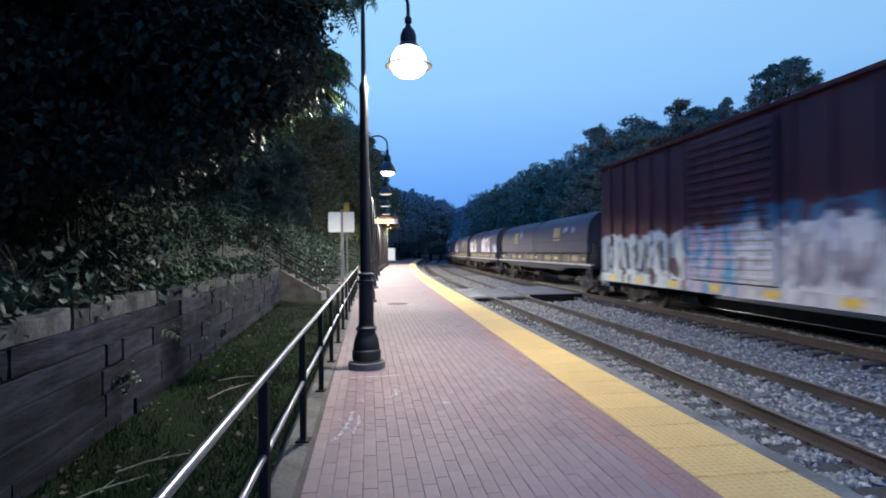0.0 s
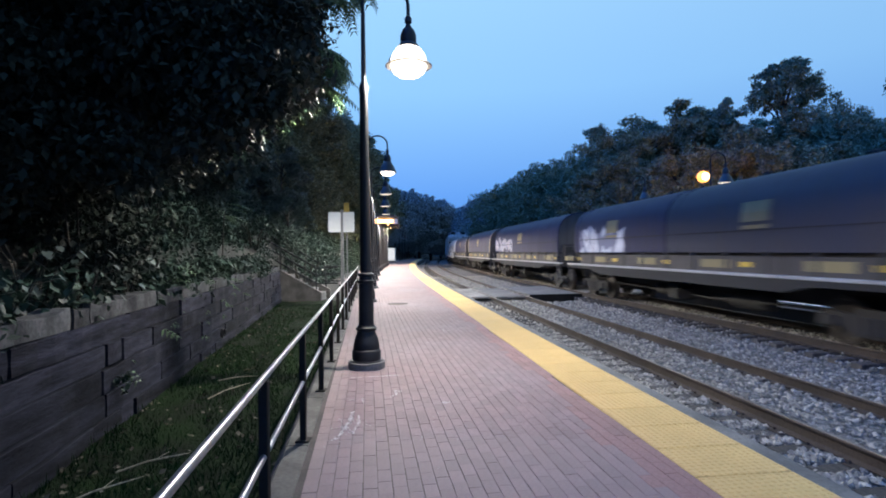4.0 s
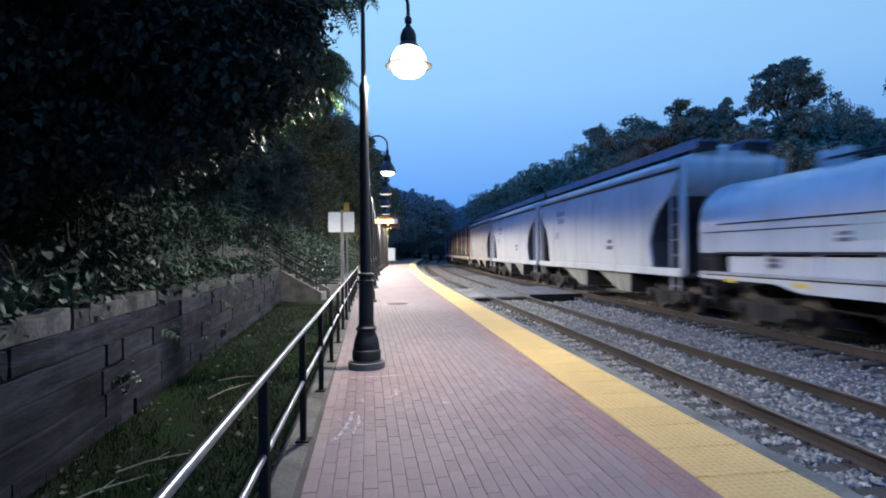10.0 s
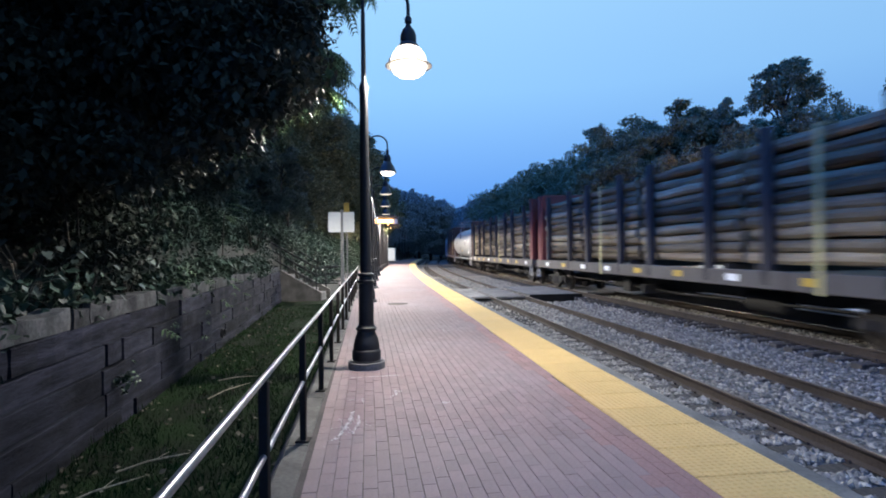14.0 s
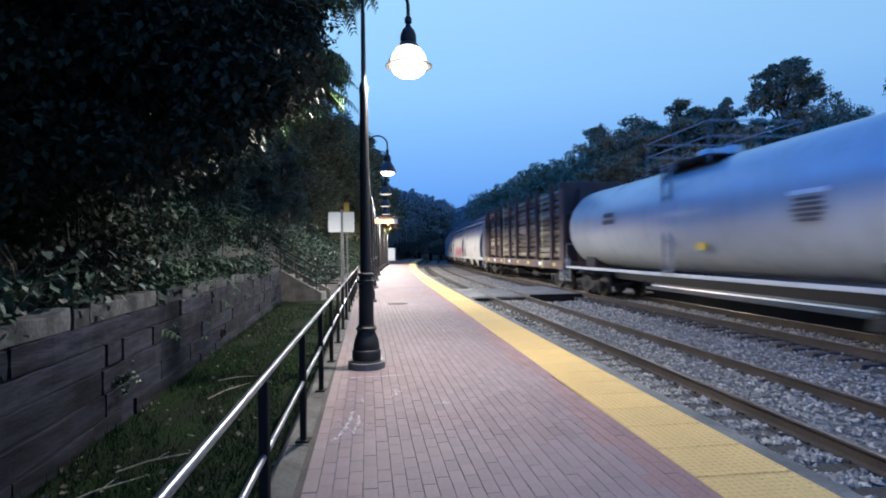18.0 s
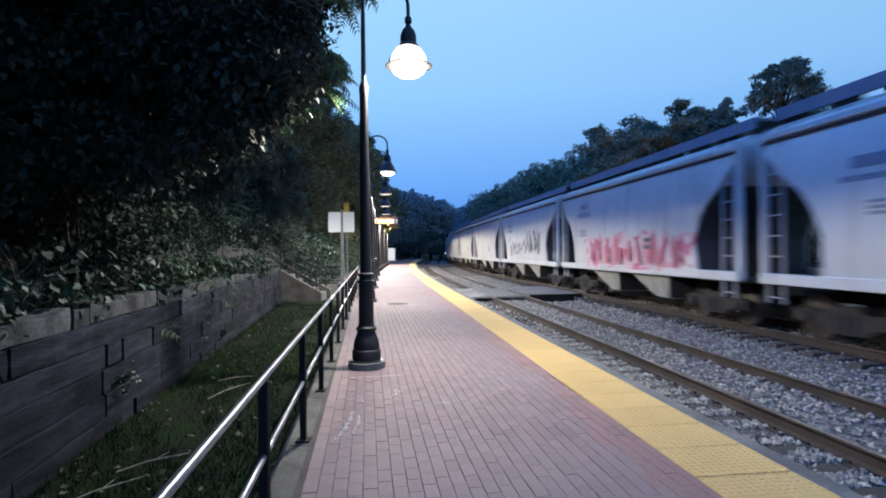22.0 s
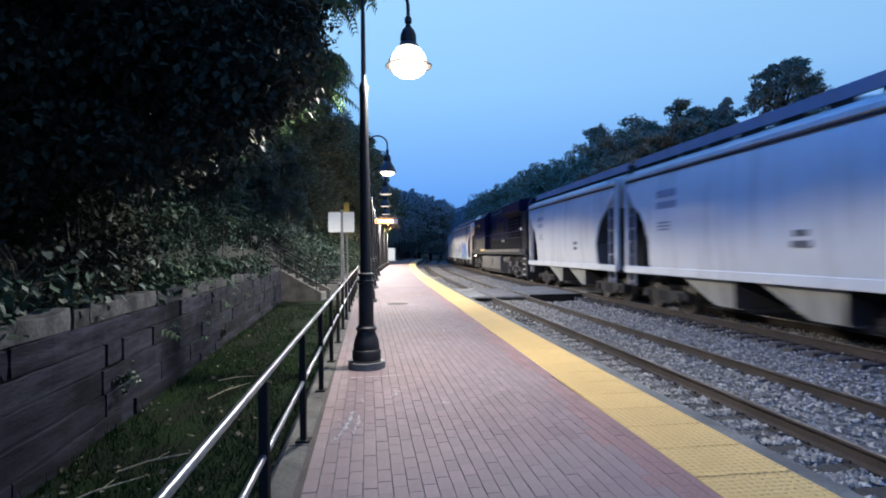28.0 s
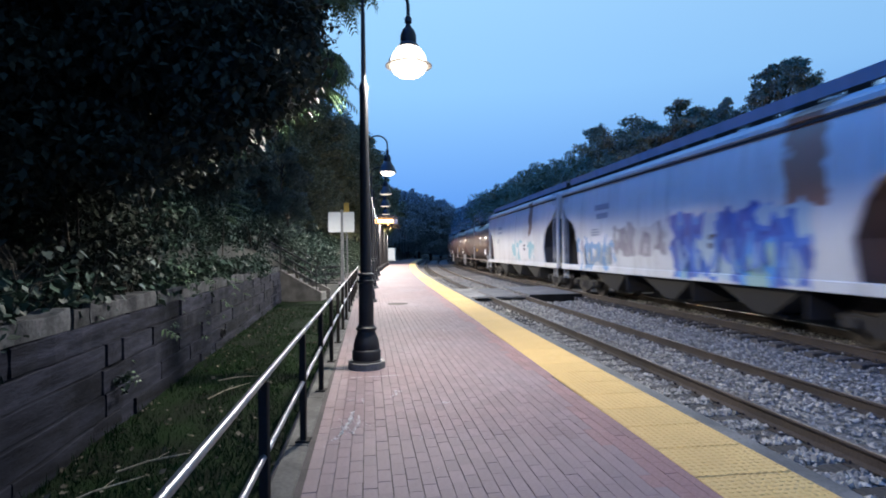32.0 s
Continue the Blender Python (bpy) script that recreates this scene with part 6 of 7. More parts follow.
for i, mm in enumerate((M_HOP_B, M_HOP_PINK, M_HOP_BLACK, M_HOP, M_HOP_B, M_HOP, M_HOP_B, M_HOP)):
    hop = hopper("hopper_car", HOPS[i], HOPS[i + 1], mm, ("light grey two-bay covered hopper", "grey covered hopper with pink sprayed letters along its side",
           "grey covered hopper with small black sprayed figures")[1 if i == 1 else 2 if i == 2 else 0], seed=10 + i)
    if i == 1:
        sprayed_letters(hop, -3.9, 2.9, 1.45, 2.15, 1.582, M_SPRAY_RED, 9, 5, 0.075)
    if i == 2:
        sprayed_letters(hop, -3.6, -0.5, 1.75, 2.95, 1.584, M_SPRAY_BLACK, 4, 6, 0.038)
locomotive(347.8, 369.4)
long_car = hopper("long_hopper_car", 369.4, 387.0, M_HOP_BLUE, "long white covered hopper with a rust streak and blue graffiti", bays=3, low=1.08, top=4.42, seed=21)
sprayed_letters(long_car, -5.2, -1.0, 1.25, 2.05, 1.584, M_SPRAY_PALE, 6, 8, 0.05)
sprayed_letters(long_car, -5.3, -0.9, 1.35, 2.6, 1.5835, M_SPRAY_BLUE, 6, 9, 0.07)
sprayed_letters(long_car, 3.2, 6.0, 1.3, 2.0, 1.584, M_SPRAY_GREY, 5, 10, 0.05)
hopper("long_hopper_car", 387.0, 404.1, M_HOP_STREAK, "long white covered hopper with brown rust streaks", bays=3, low=1.08, top=4.42, seed=22)
tank_car(404.1, 419.5, M_TANK_BROWN, "dark brown tank car", frame=M_TANK_BROWN)
tank_car(419.5, 435.0, M_TANK_BROWN, "dark brown tank car", frame=M_TANK_BROWN)
tank_car(435.0, 450.5, M_TANK_BROWN, "dark brown tank car", frame=M_TANK_BROWN)

# ---------------------------------------------------------------- trees and shrubs
def leaves(geo, pts, size, rnd, lean=0.0, aspect=0.42):
    """One folded pointed leaf of four corners at each point."""
    v, f = geo.v, geo.f
    for p in pts:
        a, b = rnd.uniform(0, 6.283), rnd.uniform(-1.1, 0.5) + lean
        s = size * rnd.uniform(0.6, 1.35)
        ca, sa, cb, sb = math.cos(a), math.sin(a), math.cos(b), math.sin(b)
        d = (ca * cb, sa * cb, sb)
        roll = rnd.uniform(-0.9, 0.9)
        w = (-sa * math.cos(roll) - ca * sb * math.sin(roll), ca * math.cos(roll) - sa * sb * math.sin(roll), cb * math.sin(roll))
        hw = s * aspect
        n = len(v)
        x, y, z = p
        v.append((x, y, z))
        v.append((x + 0.45 * s * d[0] + hw * w[0], y + 0.45 * s * d[1] + hw * w[1], z + 0.45 * s * d[2] + hw * w[2]))
        v.append((x + s * d[0], y + s * d[1], z + s * d[2] - 0.12 * s))
        v.append((x + 0.45 * s * d[0] - hw * w[0], y + 0.45 * s * d[1] - hw * w[1], z + 0.45 * s * d[2] - hw * w[2]))
        f.append((n, n + 1, n + 2, n + 3))


def blob(rnd, c, r, n, shell=0.45):
    out = []
    for _ in range(n):
        while True:
            q = Vector((rnd.uniform(-1, 1), rnd.uniform(-1, 1), rnd.uniform(-1, 1)))
            if shell < q.length < 1:
                break
        out.append((c[0] + q.x * r[0], c[1] + q.y * r[1], c[2] + q.z * r[2]))
    return out


def tree(height, spread, seed, count, size, mt, label, low=0.25, clumps=62):
    rnd = random.Random(seed)
    th = thing("tree", pose(0, 0, 0), label, "tree", "trackside trees")
    trunk = Geo()
    top = Vector((rnd.uniform(-0.5, 0.5), rnd.uniform(-0.5, 0.5), height * 0.80))
    pts = [Vector((0, 0, -0.6)), Vector((0.1, 0.05, height * 0.2)), top * 0.55, top * 0.8, top]
    r0 = 0.022 * height
    trunk.tube(pts, [r0 * 1.25, r0, r0 * 0.7, r0 * 0.45, r0 * 0.15], 9)
    cs = []
    for k in range(clumps):
        t = (k + 0.5) / clumps
        z = height * (low + (0.94 - low) * t)
        prof = math.sin(math.pi * (t * 0.72 + 0.16)) ** 0.6
        a, q = k * 2.4 + rnd.uniform(-0.6, 0.6), spread * prof * rnd.uniform(0.35, 1.0)
        cs.append((Vector((q * math.cos(a), q * math.sin(a), z)), spread * rnd.uniform(0.13, 0.29) * (1.1 - 0.35 * t)))
    for c, r in cs[::2]:
        s = pts[2] * min(1.6, max(0.3, (c.z - 0.16 * height) / pts[2].z))
        s = Vector((s.x, s.y, min(s.z, height * 0.75)))
        trunk.tube([s, (s + c) / 2 + Vector((0, 0, 0.2)), c], [r0 * 0.35, r0 * 0.2, r0 * 0.06], 5)
    part("trunk", trunk, M_BARK, th, smooth=True)
    crown = Geo()
    per = count // clumps
    for c, r in cs:
        leaves(crown, blob(rnd, c, (r * 1.15, r * 1.15, r * 0.8), per), size, rnd)
        for _ in range(3):
            e = c + Vector((rnd.uniform(-1, 1), rnd.uniform(-1, 1), rnd.uniform(-0.6, 0.9))).normalized() * r
            leaves(crown, blob(rnd, e, (r * 0.4, r * 0.4, r * 0.3), per // 5), size, rnd)
    part("crown", crown, mt, th)
    return th


def open_tree(height, spread, seed):
    """A tree with boughs in flat uneven tiers and daylight between them."""
    rnd = random.Random(seed)
    th = thing("tree", pose(0, 0, 0), "open-crowned leafy tree with tiered boughs, olive green", "tree", "trackside trees")
    trunk, crown = Geo(), Geo()
    r0 = 0.02 * height
    pts = [Vector((0, 0, -0.6)), Vector((0.2, 0.1, height * 0.3)), Vector((0.1, -0.2, height * 0.6)), Vector((0.3, 0.1, height * 0.9))]
    trunk.tube(pts, [r0 * 1.2, r0, r0 * 0.6, r0 * 0.15], 9)
    for k in range(34):
        t = (k + rnd.random()) / 34
        z0 = height * (0.25 + 0.62 * t)
        a = k * 2.4 + rnd.uniform(-0.5, 0.5)
        reach = spread * (0.45 + 0.55 * math.sin(math.pi * (0.18 + 0.66 * t))) * rnd.uniform(0.45, 1.0)
        end = Vector((reach * math.cos(a), reach * math.sin(a), z0 + reach * rnd.uniform(0.05, 0.30)))
        base = Vector((0.15, 0, z0 - 0.06 * height))
        trunk.tube([base, (base + end) / 2 + Vector((0, 0, 0.25)), end], [r0 * 0.35, r0 * 0.2, r0 * 0.06], 5)
        for q in (0.45, 0.7, 0.9, 1.05):
            c = base + (end - base) * q + Vector((rnd.uniform(-0.4, 0.4), rnd.uniform(-0.4, 0.4), rnd.uniform(-0.1, 0.3)))
            c.z = min(c.z, height * 0.955 - rnd.uniform(0, 0.9))
            r = rnd.uniform(0.45, 0.95) * (1.15 - 0.3 * q)
            leaves(crown, blob(rnd, c, (r * 1.25, r * 1.25, r * 0.50), 200, 0.2), 0.18, rnd)
            for _ in range(2):
                e = c + Vector((rnd.uniform(-1, 1), rnd.uniform(-1, 1), rnd.uniform(-0.1, 0.6))) * r
                leaves(crown, blob(rnd, e, (0.35, 0.35, 0.2), 30, 0.1), 0.16, rnd)
    part("trunk", trunk, M_BARK, th, smooth=True)
    part("crown", crown, M_LEAF_DARK, th)
    return th


def lobed_tree(height, spread, seed, tiers, size, mt, label, clumps=24, per=46):
    """A tree whose crown is built of rounded lobes, each set with clumps of leaves and gaps between."""
    rnd = random.Random(seed)
    th = thing("tree", pose(0, 0, 0), label, "tree", "trackside trees")
    trunk, crown = Geo(), Geo()
    r0 = 0.02 * height
    pts = [Vector((0, 0, -0.6)), Vector((0.15, 0.05, height * 0.3)), Vector((-0.1, 0.1, height * 0.6)), Vector((0.1, 0, height * 0.88))]
    trunk.tube(pts, [r0 * 1.2, r0, r0 * 0.6, r0 * 0.12], 9)
    for zf, qf, rf, n in tiers:
        a0 = rnd.uniform(0, 6.28)
        for k in range(n):
            a = a0 + 6.283 * k / n + rnd.uniform(-0.35, 0.35)
            q = spread * qf * rnd.uniform(0.75, 1.15)
            c = Vector((q * math.cos(a), q * math.sin(a), height * (zf + rnd.uniform(-0.035, 0.025))))
            rr = spread * rf * rnd.uniform(0.75, 1.15)
            base = Vector((0, 0, max(height * 0.22, c.z - 0.9 * q - 0.06 * height)))
            trunk.tube([base, (base + c) / 2 + Vector((0, 0, 0.2)), c], [r0 * 0.4, r0 * 0.22, r0 * 0.06], 5)
            for _ in range(clumps):
                d = Vector((rnd.gauss(0, 1), rnd.gauss(0, 1), rnd.gauss(0.15, 0.9))).normalized()
                e = c + Vector((d.x, d.y, d.z * 0.8)) * rr * rnd.uniform(0.62, 1.06)
                w = rr * rnd.uniform(0.20, 0.36)
                leaves(crown, blob(rnd, e, (w * 1.15, w * 1.15, w * 0.75), per, 0.1), size, rnd)
    part("trunk", trunk, M_BARK, th, smooth=True)
    part("crown", crown, mt, th)
    return th


FAR_LABEL = "broad leafy tree on the wooded slope, dark at dusk"
ROUND = ((0.22, 0.55, 0.50, 5), (0.42, 0.66, 0.48, 6), (0.62, 0.62, 0.44, 6), (0.78, 0.42, 0.38, 5), (0.89, 0.10, 0.30, 1))
TALL = ((0.50, 0.50, 0.46, 4), (0.63, 0.62, 0.44, 5), (0.76, 0.62, 0.42, 5), (0.86, 0.50, 0.36, 4), (0.935, 0.22, 0.30, 2))
PROTOS = [tree(13, 5.0, 1, 26000, 0.19, M_LEAF_DARK, FAR_LABEL), tree(15, 4.6, 2, 26000, 0.19, M_LEAF_DARK, FAR_LABEL, 0.2),
          tree(11, 5.2, 3, 24000, 0.19, M_LEAF_DARK, FAR_LABEL, 0.15), tree(17, 5.5, 4, 30000, 0.20, M_LEAF_DARK, FAR_LABEL, 0.2, 74),
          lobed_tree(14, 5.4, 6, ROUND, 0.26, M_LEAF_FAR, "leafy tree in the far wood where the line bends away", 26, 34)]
PROTOS += [open_tree(13, 5.4, 14), open_tree(12, 5.0, 15), lobed_tree(13, 4.6, 25, ROUND, 0.19, M_LEAF_DARK, FAR_LABEL, 28, 52)]
PROTOS += [lobed_tree(17, 3.3, 23, TALL, 0.17, M_LEAF_DARK, "tall full-crowned tree standing above the wooded slope", 30, 60),
           lobed_tree(12, 5.0, 24, ROUND, 0.19, M_LEAF_DARK, FAR_LABEL, 30, 52)]
PROTO_H = (13, 15, 11, 17, 14, 13, 12, 13, 17, 12)


def ground_z(x, y):
    s = y / math.cos(TH)
    for _ in range(4):
        p = ats(s, 0)
        h = heading(s)
        s += (x - p.x) * math.sin(h) + (y - p.y) * math.cos(h)
    p = ats(s, 0)
    h = heading(s)
    o = (x - p.x) * math.cos(h) - (y - p.y) * math.sin(h)
    row = ground_row(s)
    for (a, za), (b, zb) in zip(row, row[1:]):
        if a <= o <= b:
            return za + (zb - za) * (o - a) / max(1e-6, b - a)
    return row[-1][1]


used = set()
rnd = random.Random(8)


def plant(x, y, top, kind=None, wide=1.0):
    k = rnd.randrange(4) if kind is None else kind
    z = ground_z(x, y) - 0.1
    sc = (top - z) / PROTO_H[k] / 0.98
    m = pose(x, y, z, 0, 0, rnd.uniform(0, 360)) @ Matrix.Diagonal((wide * sc * rnd.uniform(0.9, 1.1), wide * sc * rnd.uniform(0.9, 1.1), sc, 1))
    if k in used:
        copy_thing(PROTOS[k], m).matrix_basis = m
    else:
        used.add(k)
        PROTOS[k].matrix_basis = m


def plant_at(px, top_py, d, kind=None, wide=1.0):
    """A tree whose tip stands in that direction at d metres ahead."""
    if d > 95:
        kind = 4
    e = d * (0.955 if kind in (5, 6) else 1.0)
    plant((px - 784) / 960.0 * d, d, 1.65 + (445 - 0.012 * (px - 784) - top_py) / 960.0 * e, kind, wide)


# slope beyond the tracks: direction, treetop line, distance
for row in ((1392, 98, 46, 8, 1.0), (1400, 205, 45, 9, 0.8),
            (1478, 166, 43, 9, 0.62), (1525, 186, 42, 7, 0.8), (1570, 212, 41, 9, 0.9), (1610, 226, 40, 2), (1660, 226, 40, 0), (1750, 190, 38, 1),
            (1287, 168, 52, 8, 0.50), (1234, 168, 52, 5, 0.80), (1204, 164, 54, 6, 0.90), (1145, 196, 50, 5, 1.0),
            (1100, 199, 51, 6, 0.72), (1060, 226, 56, 9, 0.42), (1300, 226, 50, 7, 0.7),
            (1008, 270, 62, 9, 0.6), (985, 284, 66, 9, 0.9), (960, 284, 76, 7, 0.9), (932, 306, 82, 9, 1.0), (908, 316, 86, 7, 1.0), (888, 330, 92, 9, 1.1), (870, 340, 104, 0, 1.1), (850, 350, 116, 1, 1.1),
            (1290, 262, 44, 2), (1200, 270, 44, 2), (1380, 250, 40, 2), (1450, 250, 40, 0), (1060, 295, 50, 2), (1330, 235, 45, 2), (1120, 285, 48, 0), (840, 352, 130, 0), (825, 362, 150, 2), (806, 366, 170, 0),
            (578, 196, 50, 9, 0.8), (452, 262, 37, 6, 1.0), (480, 230, 42, 5, 0.9), (505, 150, 41, 6, 1.0), (500, 118, 40, 1, 1.1), (452, 122, 36, 3, 1.0), (538, 140, 45, 1, 0.95), (606, 186, 56, 7, 0.7), (540, 175, 44, 1, 1.0), (1850, 180, 36, 0), (2000, 150, 34, 1), (1700, 60, 60, 3)):
    plant_at(*row)
# wood where the line bends out of sight
for row in ((795, 366, 165, 2), (780, 350, 160, 0), (762, 342, 150, 1), (742, 338, 146, 0), (722, 333, 140, 3), (700, 330, 128, 0), (682, 326, 118, 1), (664, 318, 104, 0), (648, 300, 92, 2),
            (632, 280, 82, 0), (618, 225, 70, 1), (600, 205, 60, 7), (580, 215, 54, 2), (634, 250, 78, 1), (548, 200, 46, 0), (585, 262, 50, 2), (540, 280, 40, 2), (505, 150, 38, 1),
            (610, 330, 66, 2), (590, 340, 52, 2), (635, 350, 84, 2), (655, 352, 100, 2), (676, 372, 112, 2), (705, 376, 134, 2), (735, 380, 146, 2)):
    plant_at(*row)


NEAR_LABEL = "dense dark tree crowding the top of the bank"
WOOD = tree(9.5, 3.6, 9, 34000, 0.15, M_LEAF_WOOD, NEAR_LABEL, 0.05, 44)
WOOD_LIT = tree(9.5, 3.6, 19, 34000, 0.14, M_LEAF_MID, "leafy tree on the bank, its leaves coloured paler for lamplight", 0.05, 44)
first, first_lit = True, True
# Negative y: unseen trees behind the camera, added to shade the bank.
for x, y, zrot, sc in ((-8.2, 2.0, 10, 1.0), (-9.5, 5.5, 80, 1.15), (-8.8, 11.5, 150, 1.05), (-7.6, 15.0, 200, 0.95), (-10.5, -1.5, 260, 1.1), (-7.4, -3.5, 310, 0.95),
                       (-12.0, 9.0, 40, 1.3), (-8.5, 19.5, 120, 0.9), (-11.5, 14.5, 330, 1.2), (-9.5, 24.0, 70, 0.95), (-6.4, 22.5, 220, 0.55), (-12.5, 3.5, 180, 1.25), (-9.0, 30.0, 15, 0.9),
                       (-14.5, 6.0, 100, 1.5), (-15.0, 12.0, 190, 1.55), (-15.5, 18.0, 20, 1.5), (-13.0, 22.0, 250, 1.4), (-13.5, -0.5, 75, 1.5), (-9.0, -7.0, 140, 1.3), (-12.5, 28.0, 290, 1.3)):
    sc *= 0.80 if x > -11 else 1.0
    m = pose(x, y, ground_z(x, y) - 0.4, 0, 0, zrot) @ Matrix.Diagonal((sc, sc, sc, 1))
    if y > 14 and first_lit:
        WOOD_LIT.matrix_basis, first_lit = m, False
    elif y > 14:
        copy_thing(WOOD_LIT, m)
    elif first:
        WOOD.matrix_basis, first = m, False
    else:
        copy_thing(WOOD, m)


def bank_growth():
    rnd = random.Random(12)
    g = Geo()
    for k in range(5200):
        s = rnd.uniform(-6, 27) if k < 3600 else rnd.uniform(12, 27)
        d = rnd.random() ** 1.5 * 6.0 - 0.12
        y = s * math.cos(TH)
        x = wall_x(y) - 0.25 - d
        top = 1.12 if d < 0.5 else max(1.12, ground_z(x, y))
        z = top + rnd.uniform(-0.05, 0.35 + 0.22 * min(d, 3.0))
        r = rnd.uniform(0.10, 0.30)
        if y > 17.2 and d < 0.9:
            continue
        if s < 16 and noise.noise(Vector((x * 1.7, y * 1.7, z * 1.2))) < -0.06 and d > 0.3:
            continue
        if d < 0.15 and noise.noise(Vector((y * 0.9, 3.3, 0))) < 0.05:
            continue
        n = int(20 + 40 * noise.noise(Vector((x * 0.8, y * 0.8, z * 0.8))) ** 2 * 4)
        leaves(g, blob(rnd, (x, y, z), (r, r, r * 0.85), min(n, 60), 0.15), rnd.uniform(0.07, 0.13), rnd, -0.2, rnd.uniform(0.26, 0.42))
    for k in range(4600):
        s = 19.5 + 60 * rnd.random() ** 1.3
        o = -2.75 - 0.4 * min(1, max(0, (s - 19) / 6)) - 3.5 * rnd.random() ** 1.6 - (0.9 if s < 24 else 0)
        if k % 2:
            o = rnd.uniform(-4.3, -3.35)
        if s < 23.0 and o > -4.7:
            continue
        p = ats(s, o)
        z = max(0.0, ground_z(p.x, p.y) if o < -3.8 else 0.0) + rnd.uniform(0.0, 1.5 if k % 2 and o > -3.8 else 0.7)
        r = rnd.uniform(0.2, 0.45)
        leaves(g, blob(rnd, (p.x, p.y, z), (r, r, r), 26, 0.15), rnd.uniform(0.10, 0.16), rnd, 0.1, 0.3)
    ob = part("bank_growth", g, M_LEAF_BANK, label="tangle of ivy, weeds and saplings over the bank")
    tagged(ob, category="undergrowth", kind="stuff")


bank_growth()


def overhang():
    """Boughs of a tall tree that close over the bank; leaflets stand in long rows on drooping stalks."""
    th = thing("overhanging_tree", pose(-7.4, 8.0, 3.4), "large tree leaning from the bank over the platform lamp", "tree")
    rnd = random.Random(5)
    tk = Geo().tube([(0, 0, -0.8), (0.3, 0.1, 2.0), (1.0, 0.3, 4.5), (1.4, 0.4, 6.8)], [0.34, 0.27, 0.2, 0.08], 10)
    ends = []
    for k in range(205):
        a = rnd.uniform(0, 6.283)
        q = rnd.random() ** 0.6
        p = Vector((0.8 + 4.9 * q * math.cos(a), -2.0 + 9.5 * q * math.sin(a), rnd.uniform(1.6, 6.2)))
        if p.x > 3.0 and p.z < 2.0:
            p.z += 1.0
        ends.append(p)
        if k % 3 == 0:
            tk.tube([(0.9, 0.3, 3.8), (Vector((0.9, 0.3, 4.4)) + p) / 2 + Vector((0, 0, 0.5)), p], [0.07, 0.04, 0.012], 5)
    for k in range(30):
        ends.append(Vector((rnd.uniform(4.0, 5.35), rnd.uniform(-0.6, 2.4), rnd.uniform(1.2, 3.6))))
    # low boughs close the near side, their lower edge fitted to the camera's view
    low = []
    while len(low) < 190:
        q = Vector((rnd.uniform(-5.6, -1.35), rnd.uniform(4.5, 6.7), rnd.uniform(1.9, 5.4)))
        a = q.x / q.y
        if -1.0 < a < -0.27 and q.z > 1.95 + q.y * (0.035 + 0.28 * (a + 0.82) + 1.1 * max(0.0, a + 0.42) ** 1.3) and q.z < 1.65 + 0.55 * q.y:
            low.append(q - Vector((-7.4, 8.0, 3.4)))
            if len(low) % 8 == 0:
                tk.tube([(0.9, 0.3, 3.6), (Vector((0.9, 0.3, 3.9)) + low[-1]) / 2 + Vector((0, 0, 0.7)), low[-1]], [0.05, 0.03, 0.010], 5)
    part("trunk", tk, M_BARK, th, smooth=True)
    g = Geo()
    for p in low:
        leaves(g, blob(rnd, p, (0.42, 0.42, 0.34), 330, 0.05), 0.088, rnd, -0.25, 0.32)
    for p in ends:
        q = 1.0 if p.x < 4.0 else 0.45
        leaves(g, blob(rnd, p, (1.15 * q, 1.15 * q, 0.8 * q), int(620 * q), 0.1), 0.105, rnd, -0.2, 0.30)
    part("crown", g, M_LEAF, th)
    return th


def frond(geo, p, d, length, rnd, size=0.15):
    """A long stalk with paired pointed leaflets, drooping at its tip."""
    n = int(length / 0.062)
    side = Vector((-d.y, d.x, 0)).normalized()
    q = Vector(p)
    e = Vector(d).normalized()
    for k in range(n):
        e = (e + Vector((0, 0, -0.09))).normalized()
        q = q + e * (length / n)
        w = size * (0.6 + 0.7 * math.sin(math.pi * (k + 1) / (n + 1)))
        for sgn in (-1, 1):
            tip = q + side * sgn * w + e * w * 0.35 + Vector((0, 0, -0.6 * w))
            mid = q + side * sgn * w * 0.5 + e * w * 0.10
            hw = e * w * 0.21
            m = len(geo.v)
            geo.v.extend((tuple(q), tuple(mid + hw), tuple(tip), tuple(mid - hw)))
            geo.f.append((m, m + 1, m + 2, m + 3))
    geo.tube([p, Vector(p) + (q - Vector(p)) * 0.5 + Vector((0, 0, 0.04)), q], [0.006, 0.004, 0.002], 4)


